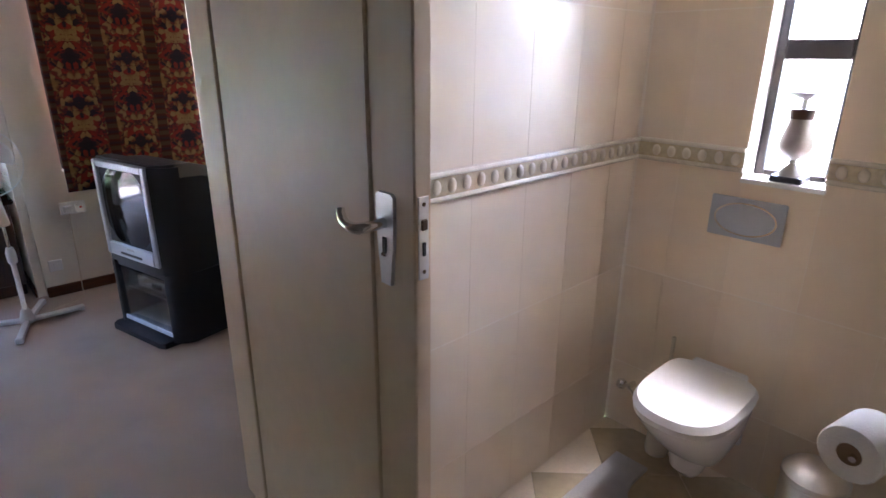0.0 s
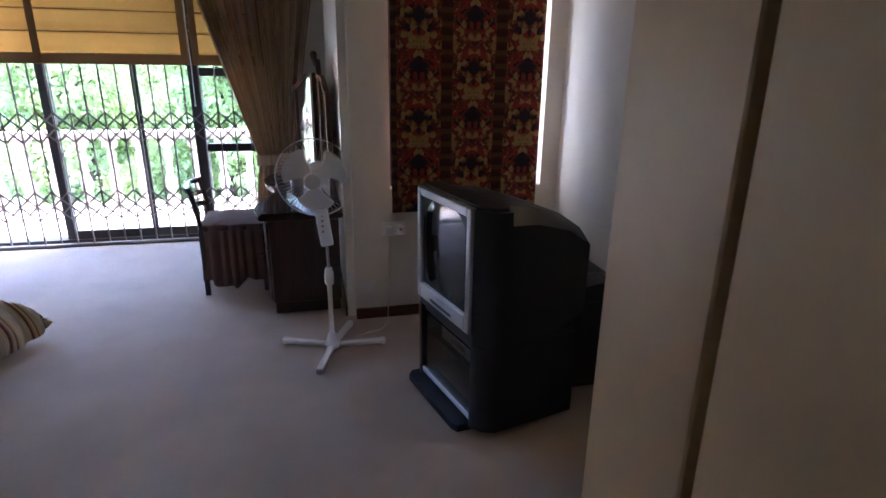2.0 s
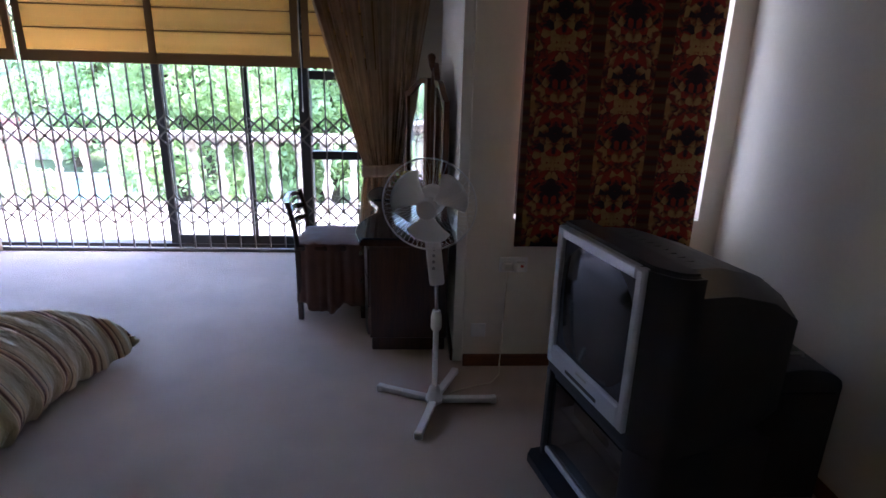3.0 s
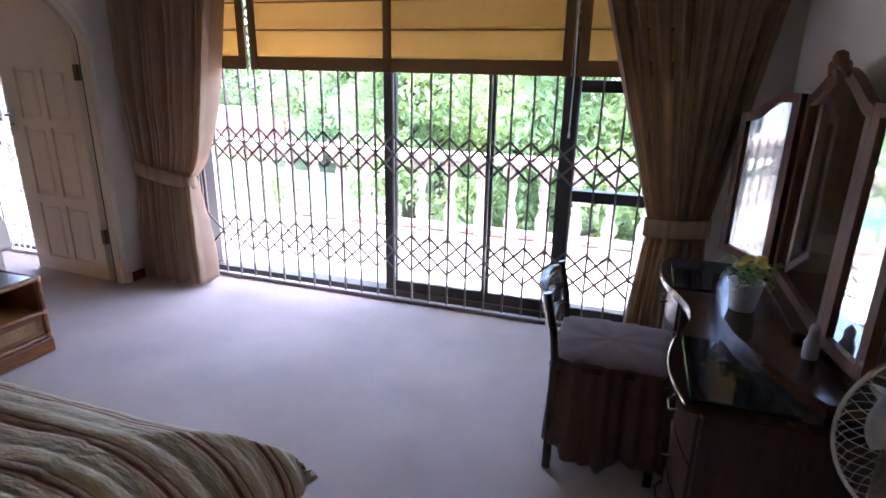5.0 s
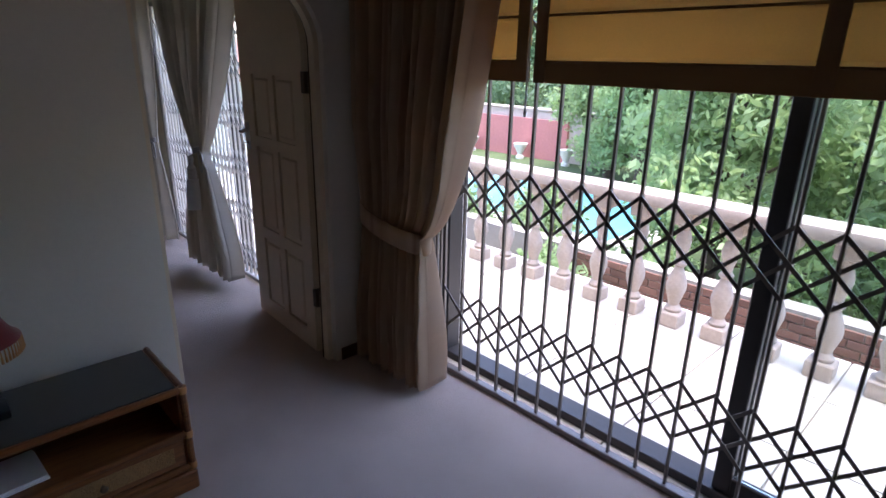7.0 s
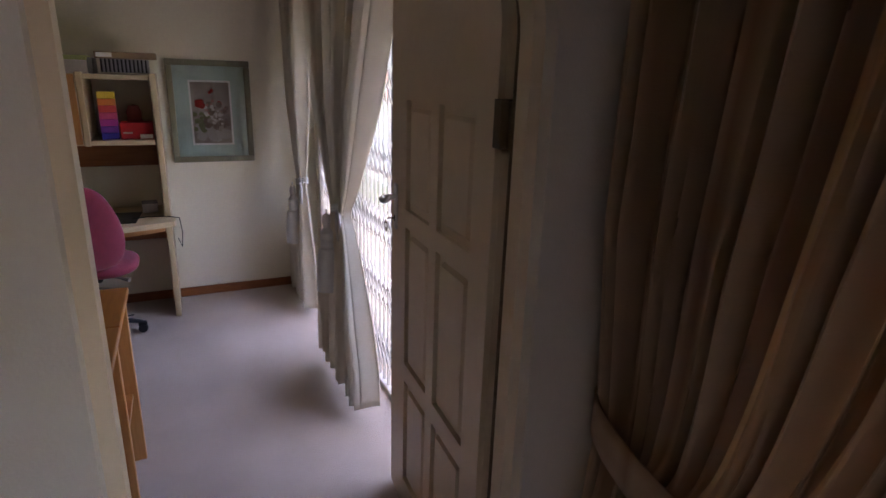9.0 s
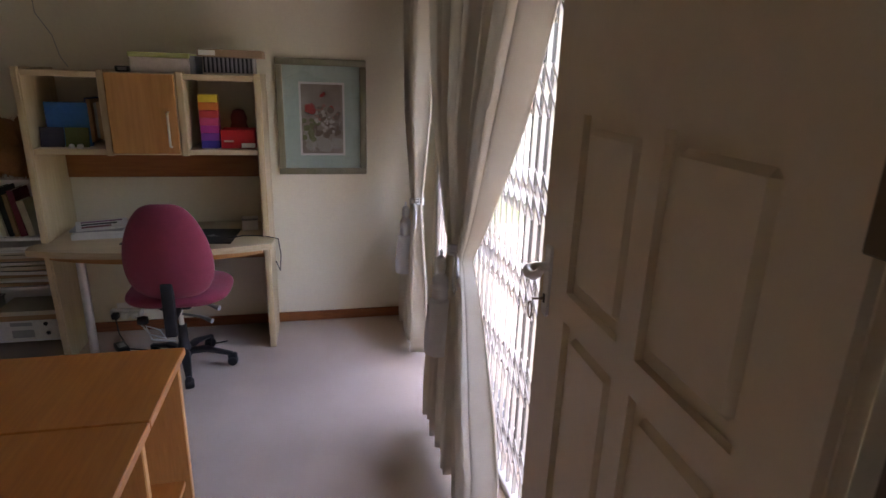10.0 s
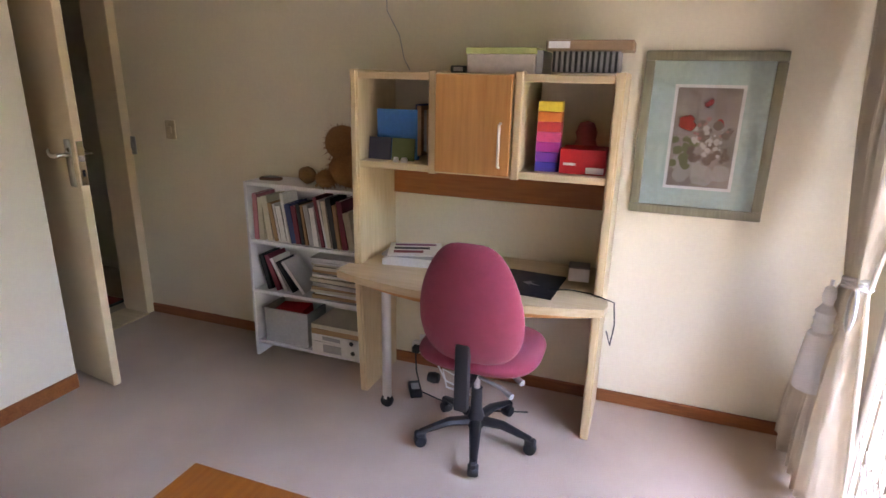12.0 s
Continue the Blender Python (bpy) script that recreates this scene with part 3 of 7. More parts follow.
b0 = part("baluster", bm, "stone", balustrade)
b0.location.x = -8.689
for k in range(1, 40):
    b = new("baluster", b0.data)
    b.parent, b.location = balustrade, (-8.689 + 0.288 * k, 0, 0)


# ---- doors ----
def lever(parent, m, mat="chrome"):
    """A lever handle: neck and curved grip. Local z points away from the door face."""
    h = part("handle", tube([(0, 0, 0), (0, 0, 0.035), (-0.003, -0.002, 0.046), (-0.012, -0.004, 0.052), (-0.026, -0.005, 0.054), (-0.04, -0.004, 0.054), (-0.054, -0.001, 0.052), (-0.066, 0.006, 0.049), (-0.073, 0.014, 0.046), (-0.075, 0.021, 0.044)], [0.01, 0.01, 0.0105, 0.0105, 0.0105, 0.01, 0.0095, 0.009, 0.0085, 0.007], 14), mat, parent, "curved chrome lever")
    h.matrix_basis = m
    return h


# bedroom door, opened into the passage: leaf along y, face towards -x
leaf = tagged(thing("door_1", "cream painted door with grooved stiles, standing open", "door", pose(1.33, 1.163, 0)), kind="structure")
bm = bmesh.new()
box(bm, -0.014, 0.02, 0.105, 0.768, 0.01, 2.04)
box(bm, -0.02, 0.02, 0.0, 0.108, 0.01, 2.04, 0.003)
box(bm, -0.02, 0.0, 0.128, 0.764, 0.02, 2.03, 0.004)
part("leaf", bm, "door_paint", leaf)
bm = bmesh.new()
prof = [(-0.014, 1.192), (-0.025, 1.3), (-0.025, 1.362), (-0.018, 1.368), (0.018, 1.368), (0.025, 1.362), (0.025, 1.3), (0.014, 1.192)]
prism(prof, 0, 0.008, bm, Matrix(((0, 0, -1, -0.02), (1, 0, 0, 0.075), (0, 1, 0, 0), (0, 0, 0, 1))))
plate = part("handle_plate", bm, "steel", leaf, "brushed steel tapered handle plate")
lever(plate, Matrix(((0, 0, -1, -0.026), (-1, 0, 0, 0.077), (0, 1, 0, 1.312), (0, 0, 0, 1))))
part("keyhole", boxed(-0.031, -0.027, 0.07, 0.081, 1.255, 1.285, 0.001), "black_plastic", plate)
part("thumb_turn", boxed(-0.034, -0.026, 0.069, 0.082, 1.248, 1.256, 0.002), "chrome", plate)
lk = part("lock_face", boxed(-0.012, 0.012, -0.002, 0.004, 1.217, 1.371, 0.001), "steel", leaf, "steel lock face plate")
part("latch", boxed(-0.007, 0.007, -0.006, 0.0, 1.31, 1.33, 0.002), "brass", lk)
part("bolt", boxed(-0.004, 0.004, -0.004, 0.0, 1.262, 1.288, 0.001), "black_plastic", lk)
for z in (1.232, 1.357):
    part("screw", lathe([(0.004, 0), (0.004, 0.001), (0.0, 0.0015)], 10, m=Matrix.Translation((0, -0.002, z)) @ Matrix.Rotation(radians(90), 4, "X")), "brass", lk)
bm = bmesh.new()
box(bm, 1.374, 1.402, 2.03, 2.256, 0, 2.09, 0.003)
box(bm, 1.31, 1.402, 1.944, 2.034, 0, 2.09, 0.003)
box(bm, 0.395, 0.44, 2.02, 2.262, 0, 2.09, 0.003)
box(bm, 0.395, 1.402, 2.02, 2.256, 2.045, 2.09, 0.003)
structure("door_frame_2", bm, "door_paint", "cream painted door frame with a stop", 30, "door frame")

# study door: six fielded panels under an arched head, opened into the study
leaf = tagged(thing("door_2", "off-white arched panelled door, standing wide open", "door", pose(-3.235, 6.475, 0, 0, 0, 180 - 2.9)), kind="structure")
W, R = 0.785, 0.365
bm = bmesh.new()
head = [(W - (W - 0.01) * math.sin(math.pi / 2 * k / 20), SPRING + (RISE - 0.035) * math.cos(math.pi / 2 * k / 20)) for k in range(21)]
arch = [(0.01, 0.012), (W, 0.012)] + head
prism(arch, -0.006, 0.006, bm, Matrix(((1, 0, 0, 0), (0, 0, -1, 0), (0, 1, 0, 0), (0, 0, 0, 1))))
part("leaf", bm, "ivory_paint", leaf, smooth=30)
PANELS = [(x0, x1, z0, z1) for z0, z1 in ((0.13, 0.55), (0.62, 1.12), (1.18, 1.53)) for x0, x1 in ((0.12, 0.35), (0.41, 0.63))]
bm = bmesh.new()
for side in (-1, 1):
    a, b = (0.0058, 0.021) if side > 0 else (-0.021, -0.0058)
    for p in ((0.012, 0.12, 0.014, 1.57), (0.63, W - 0.002, 0.014, 1.57), (0.35, 0.41, 0.13, 1.53), (0.12, 0.63, 0.014, 0.13), (0.12, 0.63, 0.55, 0.62), (0.12, 0.63, 1.12, 1.18), (0.12, 0.63, 1.53, 1.572)):
        box(bm, p[0], p[1], a, b, p[2], p[3])
    curve = [(p, q) for p, q in head if q > 1.572]
    prism([(0.012, 1.57), (W - 0.002, 1.57)] + [(min(max(p, 0.012), W - 0.002), q - 0.002) for p, q in curve], a, b, bm, Matrix(((1, 0, 0, 0), (0, 0, -1, 0), (0, 1, 0, 0), (0, 0, 0, 1))))
part("rails", bm, "ivory_paint", leaf, smooth=30)
for x0, x1, z0, z1 in PANELS:
    bm = boxed(x0 + 0.022, x1 - 0.022, -0.017, 0.017, z0 + 0.022, z1 - 0.022, 0.011)
    part("panel", bm, "ivory_paint", leaf)
for z in (1.507, 0.351):
    part("hinge", boxed(-0.014, 0.022, -0.024, 0.024, z - 0.052, z + 0.052, 0.002), "brass", leaf, "tarnished brass butt hinge")
    h = part("hinge_leaf", boxed(-0.055, -0.01, 0.0, 0.006, z - 0.052, z + 0.052, 0.001), "brass", leaf)
for side in (-1, 1):
    pl = part("handle_plate", boxed(0.715, 0.75, side * 0.02, side * 0.027, 1.09, 1.25, 0.006), "steel", leaf)
    lever(pl, Matrix(((1, 0, 0, 0.73), (0, 0, side, side * 0.024), (0, 1, 0, 1.205), (0, 0, 0, 1))), "steel")
    part("keyhole", boxed(0.728, 0.736, side * 0.0265, side * 0.029, 1.12, 1.14), "black_plastic", pl)
key = part("key", tube([(0.732, 0.02, 1.13), (0.732, 0.055, 1.13)], 0.003, 6), "brass", leaf)
part("key_ring", tube([(0.732 + 0.012 * math.cos(a * 0.63), 0.058, 1.105 + 0.02 * math.sin(a * 0.63)) for a in range(10)], 0.002, 6, closed=True), "brass", key)


# ---- curtains and blinds ----
def curtain(name, label, y, top, tie, foot, folds, mat, tie_z, foot_z=0.015, top_z=2.35, depth=0.05, lean=0.0, tassel=False, band="gold_curtain", seed=0, power=0.8, tilt=-0.012):
    """A tied-back curtain: (x0, x1) at the top, at the tie and at the foot."""
    rnd = random.Random(seed)
    ph = [rnd.uniform(0, 6.28) for _ in range(6)]
    c = thing(name, label, "curtain", pose((foot[0] + foot[1]) / 2, y, 0))
    cx = (foot[0] + foot[1]) / 2

    def edge(i, z):
        if z >= tie_z:
            q = (z - tie_z) / (top_z - tie_z)
            q = q ** power
            return tie[i] + (top[i] - tie[i]) * q
        q = (tie_z - z) / (tie_z - foot_z)
        return tie[i] + (foot[i] - tie[i]) * min(1, q * 1.25) ** 0.75

    def f(u, v):
        z = foot_z + (top_z - foot_z) * v
        d = abs(z - tie_z)
        pinch = 0.42 + 0.58 * min(1, d / 0.5)
        a = 2 * math.pi * folds * u + ph[0] + 0.8 * math.sin(3 * u + ph[1]) + 0.25 * math.sin(4.2 * z + ph[2] + 5 * u)
        x0, x1 = edge(0, z), edge(1, z)
        q = u + 0.03 * math.sin(a * 0.5 + ph[3])
        yy = depth * pinch * (math.sin(a) + 0.35 * math.sin(2.3 * a + ph[4])) + lean * min(1, d / 0.4) * (-0.5 if z < tie_z else 0)
        zz = z if v > 0.02 else z + 0.006 * math.sin(a + 1)
        return (x0 + (x1 - x0) * max(0, min(1, q)) - cx, yy, zz)

    w = max(abs(top[1] - top[0]), 0.6) * 1.9
    part("drape", sheet(f, folds * 22, 60, (w, top_z - foot_z)), mat, c, thick=0.003, smooth=60)
    # the band round the waist
    tx0, tx1 = edge(0, tie_z) - cx, edge(1, tie_z) - cx
    n = 28
    if tassel:
        for dz in (0.0, 0.014, 0.028):
            part("tie_rope", tube([((tx0 + tx1) / 2 + ((tx1 - tx0) / 2 + 0.002) * math.cos(2 * math.pi * k / n), (depth * 0.62 + 0.008) * math.sin(2 * math.pi * k / n), tie_z + dz + 0.02 * math.cos(2 * math.pi * k / n)) for k in range(n)], 0.0075, 8, closed=True), "lining", c, "silver-grey twisted tie rope")
        ts = part("tassel", lathe([(0.0, -0.42), (0.056, -0.425), (0.058, -0.36), (0.05, -0.27), (0.042, -0.205), (0.03, -0.195), (0.034, -0.18), (0.03, -0.165), (0.035, -0.15), (0.03, -0.135), (0.034, -0.12), (0.024, -0.105), (0.016, -0.09), (0.022, -0.06), (0.018, -0.03), (0.006, -0.02), (0.006, 0.0), (0, 0.0)], 28), "lining", c, "silver-grey tassel")
        ts.location = (tx0 + 0.03, -depth * 0.62 - 0.03, tie_z)
        part("rope_loop", tube([(tx1 - 0.01 + 0.035 * math.sin(k * 0.5), -depth * 0.6, tie_z - 0.06 + 0.075 * math.cos(k * 0.5)) for k in range(13)], 0.006, 8), "lining", c)
    else:
        bm = sheet(lambda u, v: ((tx0 + tx1) / 2 + ((tx1 - tx0) / 2 + 0.015) * math.cos(2 * math.pi * u), (depth + 0.012) * math.sin(2 * math.pi * u), tie_z - 0.045 + 0.1 * v - tilt * math.cos(2 * math.pi * u)), 40, 3, (0.7, 0.1), closed_u=True)
        part("tie_band", bm, band, c, "folded cloth tie band", thick=0.006)
    return c


curtain("curtain", "gold and brown striped curtain tied back beside the balcony door", 6.69, (-3.09, -2.18), (-3.07, -2.58), (-3.085, -2.51), 18, "gold_curtain", 0.82, 0.03, depth=0.08, seed=3, power=0.5, tilt=0.045)
curtain("curtain", "gold and brown striped curtain swept back behind the dressing table", 6.76, (0.0, 1.09), (0.49, 0.80), (0.42, 0.84), 15, "gold_curtain", 0.76, 0.03, seed=5, power=1.0)
curtain("study_curtain", "silver-beige satin curtain tied with a tasselled rope at the door side", 6.52, (-5.42, -3.95), (-4.92, -4.77), (-5.2, -4.42), 12, "silver_curtain", 0.96, 0.075, depth=0.05, tassel=True, seed=8)
curtain("study_curtain", "silver-beige satin curtain tied with a tasselled rope in the corner", 6.56, (-6.46, -5.72), (-6.10, -5.93), (-6.455, -5.78), 9, "silver_curtain", 0.89, 0.045, depth=0.04, tassel=True, seed=11)
bm = tube([(-3.08, 6.76, 2.38), (1.1, 6.76, 2.38)], 0.016, 10)
tagged(part("curtain_rail", bm, "dark_wood_y", None), "dark wooden curtain rail above the balcony door", "curtain rail")
tagged(part("curtain_rail", tube([(-6.47, 6.55, 2.38), (-3.4, 6.55, 2.38)], 0.016, 10), "dark_wood_y", None), "dark wooden curtain rail above the study door", "curtain rail")


def cloth_translucent(name, colour, through):
    m = material(name, colour, 0.8, scale=160, vary=0.1, bump=0.2, bump_scale=500, coarse=6)
    b = m.node_tree.nodes["Principled BSDF"]
    tr, mx = m.node_tree.nodes.new("ShaderNodeBsdfTranslucent"), m.node_tree.nodes.new("ShaderNodeMixShader")
    tr.inputs[0].default_value = (*colour, 1)
    mx.inputs[0].default_value = through
    l = m.node_tree.links
    l.new(b.outputs[0], mx.inputs[1])
    l.new(tr.outputs[0], mx.inputs[2])
    l.new(mx.outputs[0], m.node_tree.nodes["Material Output"].inputs["Surface"])
    return m


M["blind"] = cloth_translucent("ochre blind cloth", (0.74, 0.5, 0.22), 0.55)
M["blind_band"] = cloth_translucent("brown blind border", (0.28, 0.16, 0.07), 0.2)


def roman_blind(x0, x1, label, mids=()):
    b = thing("roman_blind", label, "blind", pose((x0 + x1) / 2, 6.82, 1.549), "roman blinds over the balcony door")
    w = (x1 - x0) / 2
    # panels that overlap a little, each with a tuck at its foot
    z = 0.075
    while z < 0.9:
        def f(u, v, z=z):
            return (-w + 2 * w * u, -0.016 * math.sin(math.pi * min(1, v * 3)) * (1 - v) + 0.004 * math.sin(9 * u + z * 7), z + 0.17 * v)
        part("fold", sheet(f, 10, 8, (2 * w, 0.17)), "blind", b, thick=0.002)
        part("batten", tube([(-w, -0.006, z + 0.004), (w, -0.006, z + 0.004)], 0.005, 8), "blind_band", b)
        z += 0.165
    part("hem", boxed(-w, w, -0.006, 0.004, 0.0, 0.075, 0.002), "blind_band", b, "brown hem band")
    for x in (-w, w - 0.055, *mids):
        part("border", boxed(x, x + 0.055, -0.024, -0.019, 0.0, 0.9, 0.001), "blind_band", b, "brown border strip")
    return b


roman_blind(-2.72, -2.125, "narrow ochre roman blind half drawn beside the gold curtain")
roman_blind(-2.09, 0.0, "wide ochre roman blind with brown borders, half drawn", (-0.09,))
roman_blind(0.03, 0.6, "narrow ochre roman blind half drawn over the fixed window")
for x, y, zb in ((-2.105, 6.78, 1.45), (0.015, 6.78, 1.25)):
    cd = thing("blind_cord", "white pull cord hanging beside a roman blind", "cord", pose(x, y, zb))
    part("cord", tube([(0.0, 0, 0.0), (0.003, 0, 0.3), (-0.004, 0, 0.6), (0, 0, 0.88)], 0.0045, 6), "white_plastic", cd)
    part("acorn", lathe([(0, -0.035), (0.007, -0.03), (0.008, -0.015), (0.003, 0.004), (0, 0.004)], 10), "white_plastic", cd)


# ---- bedroom furniture ----
# dressing table against the pier wall, front towards -x
DT = pose(0.60, 5.06, 0)
dt = thing("dressing_table", "dark mahogany dressing table with a glass-covered top and bow-fronted drawers", "dressing table", DT)
L = 1.42
for y0, y1, bulge in ((0.0, 0.46, 0.03), (0.96, 1.42, 0.03)):
    ped = part("pedestal", boxed(0.05, 0.49, y0 + 0.01, y1 - 0.01, 0.08, 0.64, 0.006), "dark_wood", dt)
    part("plinth", boxed(0.06, 0.48, y0 + 0.02, y1 - 0.02, 0.0, 0.08, 0.006), "dark_wood", ped)
    for z0, z1 in ((0.1, 0.27), (0.28, 0.45), (0.46, 0.62)):
        out = [(0.05, y0 + 0.02)] + [(0.05 - bulge * math.sin(math.pi * k / 10) - 0.012, y0 + 0.02 + (y1 - y0 - 0.04) * k / 10) for k in range(11)] + [(0.05, y1 - 0.02)]
        d = part("drawer", prism(out, z0, z1), "dark_wood", dt)
        part("handle", tube([(0.035 - bulge, (y0 + y1) / 2 - 0.05, (z0 + z1) / 2), (0.012 - bulge, (y0 + y1) / 2 - 0.03, (z0 + z1) / 2 - 0.015), (0.012 - bulge, (y0 + y1) / 2 + 0.03, (z0 + z1) / 2 - 0.015), (0.035 - bulge, (y0 + y1) / 2 + 0.05, (z0 + z1) / 2)], 0.005, 8), "brass", d)
edge = [(0.52, 0.0), (0.0, 0.0)] + [(-0.0 - 0.035 * math.sin(math.pi * k / 8), 0.46 * k / 8) for k in range(1, 8)] + [(0.0, 0.46)] + [(0.06 * math.sin(math.pi * k / 8), 0.46 + 0.5 * k / 8) for k in range(1, 8)] + [(0.0, 0.96)] + [(-0.035 * math.sin(math.pi * k / 8), 0.96 + 0.46 * k / 8) for k in range(1, 8)] + [(0.0, 1.42), (0.52, 1.42)]
bm = prism(edge, 0.64, 0.675)
bmesh.ops.bevel(bm, geom=[e for e in bm.edges if abs(e.verts[0].co.z - e.verts[1].co.z) < 1e-5], offset=0.008, segments=2, affect="EDGES")
part("tabletop", bm, "dark_wood_y", dt)
M["dark_glass"] = material("glass over dark wood", (0.02, 0.025, 0.03), 0.04, scale=3, vary=0.05, bump=0.0)
for ya, yb in ((0.02, 0.45), (0.97, 1.4)):
    part("glass_top", boxed(0.012, 0.3, ya, yb, 0.677, 0.683, 0.002), "dark_glass", dt, "dark reflective glass plate")
# chrome beads added to draw the window's glint along the wooden edge
for ya, yb in ((0.0, 0.46), (0.96, 1.42)):
    part("edge_trim", tube([(-0.004 - 0.035 * math.sin(math.pi * k / 8), ya + (yb - ya) * k / 8, 0.672) for k in range(9)], 0.004, 6), "chrome", dt, "added chrome bead for the window's glint on the table edge")
# raised rear tray
out = [(0.5, 0.05), (0.36, 0.05), (0.3, 0.14), (0.24, 0.28), (0.18, 0.44), (0.155, 0.6), (0.155, 0.82), (0.18, 0.98), (0.24, 1.14), (0.3, 1.28), (0.36, 1.37), (0.5, 1.37)]
part("shelf", prism(out, 0.675, 0.72), "dark_wood_y", dt)

# triple mirror on the table
mi = thing("dressing_mirror", "triple dressing mirror with carved mahogany frames and a shell crest", "mirror", pose(1.025, 5.82, 0.72))


def mirror_leaf(name, w, h, crest, m, rise=0):
    """A framed glass in the y-z plane, facing -x."""
    n = 14
    q = [k / n for k in range(n + 1)]
    up = [math.sin(math.pi * a) ** 1.5 for a in q] if rise == 0 else [0.5 - 0.5 * math.cos(math.pi * min(1, 1.25 * (a if rise < 0 else 1 - a))) for a in q]
    out = [(-w, 0), (w, 0)] + [(w - 2 * w * a, h + crest * b) for a, b in zip(q, up)]
    ins = [(y * (1 - 0.042 / w), 0.04 + (z - 0.04) * (1 - 0.04 / (h + crest)) if z > 0.02 else 0.04) for y, z in out]
    rot = Matrix(((0, 0, 1, 0), (1, 0, 0, 0), (0, 1, 0, 0), (0, 0, 0, 1)))
    bm = bmesh.new()
    for x0, x1 in ((-0.016, 0.016),):
        for (a, b, c, d) in zip(out, out[1:] + out[:1], ins[1:] + ins[:1], ins):
            vs = [bm.verts.new((x, *p)) for x in (x0, x1) for p in (a, b, c, d)]
            for q in ((0, 1, 2, 3), (7, 6, 5, 4), (0, 4, 5, 1), (2, 6, 7, 3)):
                bm.faces.new([vs[i] for i in q])
    fr = part("frame", bm, "mirror_wood", mi, at=m)
    g = part("glass", prism(ins, -0.004, 0.004, None, rot), "mirror", fr, smooth=0)
    part("backing", prism(ins, 0.005, 0.012, None, rot), "dark_wood", fr, smooth=0)
    return fr


c = mirror_leaf("centre", 0.36, 0.75, 0.11, pose(0, 0, 0.03))
mirror_leaf("wing", 0.17, 0.66, 0.1, pose(-0.105, 0.507, 0.03, 0, 0, 28), -1)
mirror_leaf("wing", 0.13, 0.66, 0.1, pose(0.02, -0.489, 0.03, 0, 0, 9), 1)
bm = tube([(-0.02, -0.1, 0.955), (-0.024, -0.06, 0.985), (-0.024, -0.03, 0.98), (-0.026, 0.0, 1.01), (-0.024, 0.03, 0.98), (-0.024, 0.06, 0.985), (-0.02, 0.1, 0.955)], [0.01, 0.02, 0.016, 0.026, 0.016, 0.02, 0.01], 8)
for k in range(5):
    a = radians(50 + 20 * k)
    tube([(-0.022, 0, 0.93), (-0.03, 0.045 * math.cos(a), 0.93 + 0.045 * math.sin(a)), (-0.022, 0.07 * math.cos(a), 0.93 + 0.07 * math.sin(a))], [0.006, 0.011, 0.006], 6, bm)
part("crest", bm, "mirror_wood", c, "carved shell crest", at=pose(0, 0, -0.12))
part("base", boxed(-0.07, 0.07, -0.3, 0.3, 0.0, 0.03, 0.006), "dark_wood_y", mi)

# flower pot
fp = thing("flower_pot", "small white pot of yellow silk flowers", "flower pot", pose(0.835, 5.76, 0.72))
part("pot", lathe([(0, 0), (0.045, 0), (0.06, 0.1), (0.064, 0.115), (0.056, 0.115), (0.05, 0.1), (0, 0.1)], 20), "white_plastic", fp)
rnd = random.Random(4)
bm = bmesh.new()
for k in range(90):
    a, r, z = rnd.uniform(0, 6.28), rnd.uniform(0, 0.1), rnd.uniform(0.1, 0.19)
    vs = [bm.verts.new(Vector((r * math.cos(a), r * math.sin(a), z)) + Vector([rnd.uniform(-0.022, 0.022) for _ in range(3)])) for _ in range(4)]
    bm.faces.new(vs)
part("foliage", bm, "leaf", fp)
M["yellow_petal"] = material("yellow petals", (0.7, 0.5, 0.1), 0.6, scale=60, vary=0.2)
for k in range(9):
    a, r = rnd.uniform(0, 6.28), rnd.uniform(0.02, 0.085)
    part("blossom", lathe([(0, -0.01), (0.018, 0), (0.022, 0.012), (0.008, 0.008), (0, 0.012)], 8, m=pose(r * math.cos(a), r * math.sin(a), rnd.uniform(0.16, 0.2), rnd.uniform(-40, 40), rnd.uniform(-40, 40))), "yellow_petal", fp)
# trinkets on the table
for y, r, h, mat, lab in ((0.34, 0.022, 0.1, "grey_plastic", "small grey bottle on the dressing table"),):
    t = thing("trinket", lab, "trinket", pose(0.98, 5.06 + y, 0.72))
    part("body", lathe([(0, 0), (r, 0), (r * 1.1, h * 0.5), (r * 0.7, h * 0.8), (r * 0.75, h), (0, h)], 16), mat, t)
    part("lid", lathe([(r * 0.75, h), (r * 0.5, h + 0.015), (0.004, h + 0.02), (0, h + 0.03)], 14), mat, t)

# dressing chair: slatted low back, cloth over the seat
ch = thing("dressing_chair", "dark wooden chair with a brown cloth draped over its seat", "chair", pose(0.175, 5.51, 0))
for x, y in ((0.0, 0.0), (0.0, 0.4), (0.4, 0.02), (0.4, 0.38)):
    part("leg", boxed(x - 0.017, x + 0.017, y - 0.017, y + 0.017, 0, 0.485, 0.004), "dark_wood", ch)
part("seat", boxed(-0.02, 0.43, -0.02, 0.42, 0.465, 0.505, 0.01), "dark_wood", ch)
for y in (0.0, 0.4):
    part("back_post", tube([(0.0, y, 0.48), (-0.015, y, 0.62), (-0.05, y, 0.775)], 0.016, 8), "dark_wood", ch)
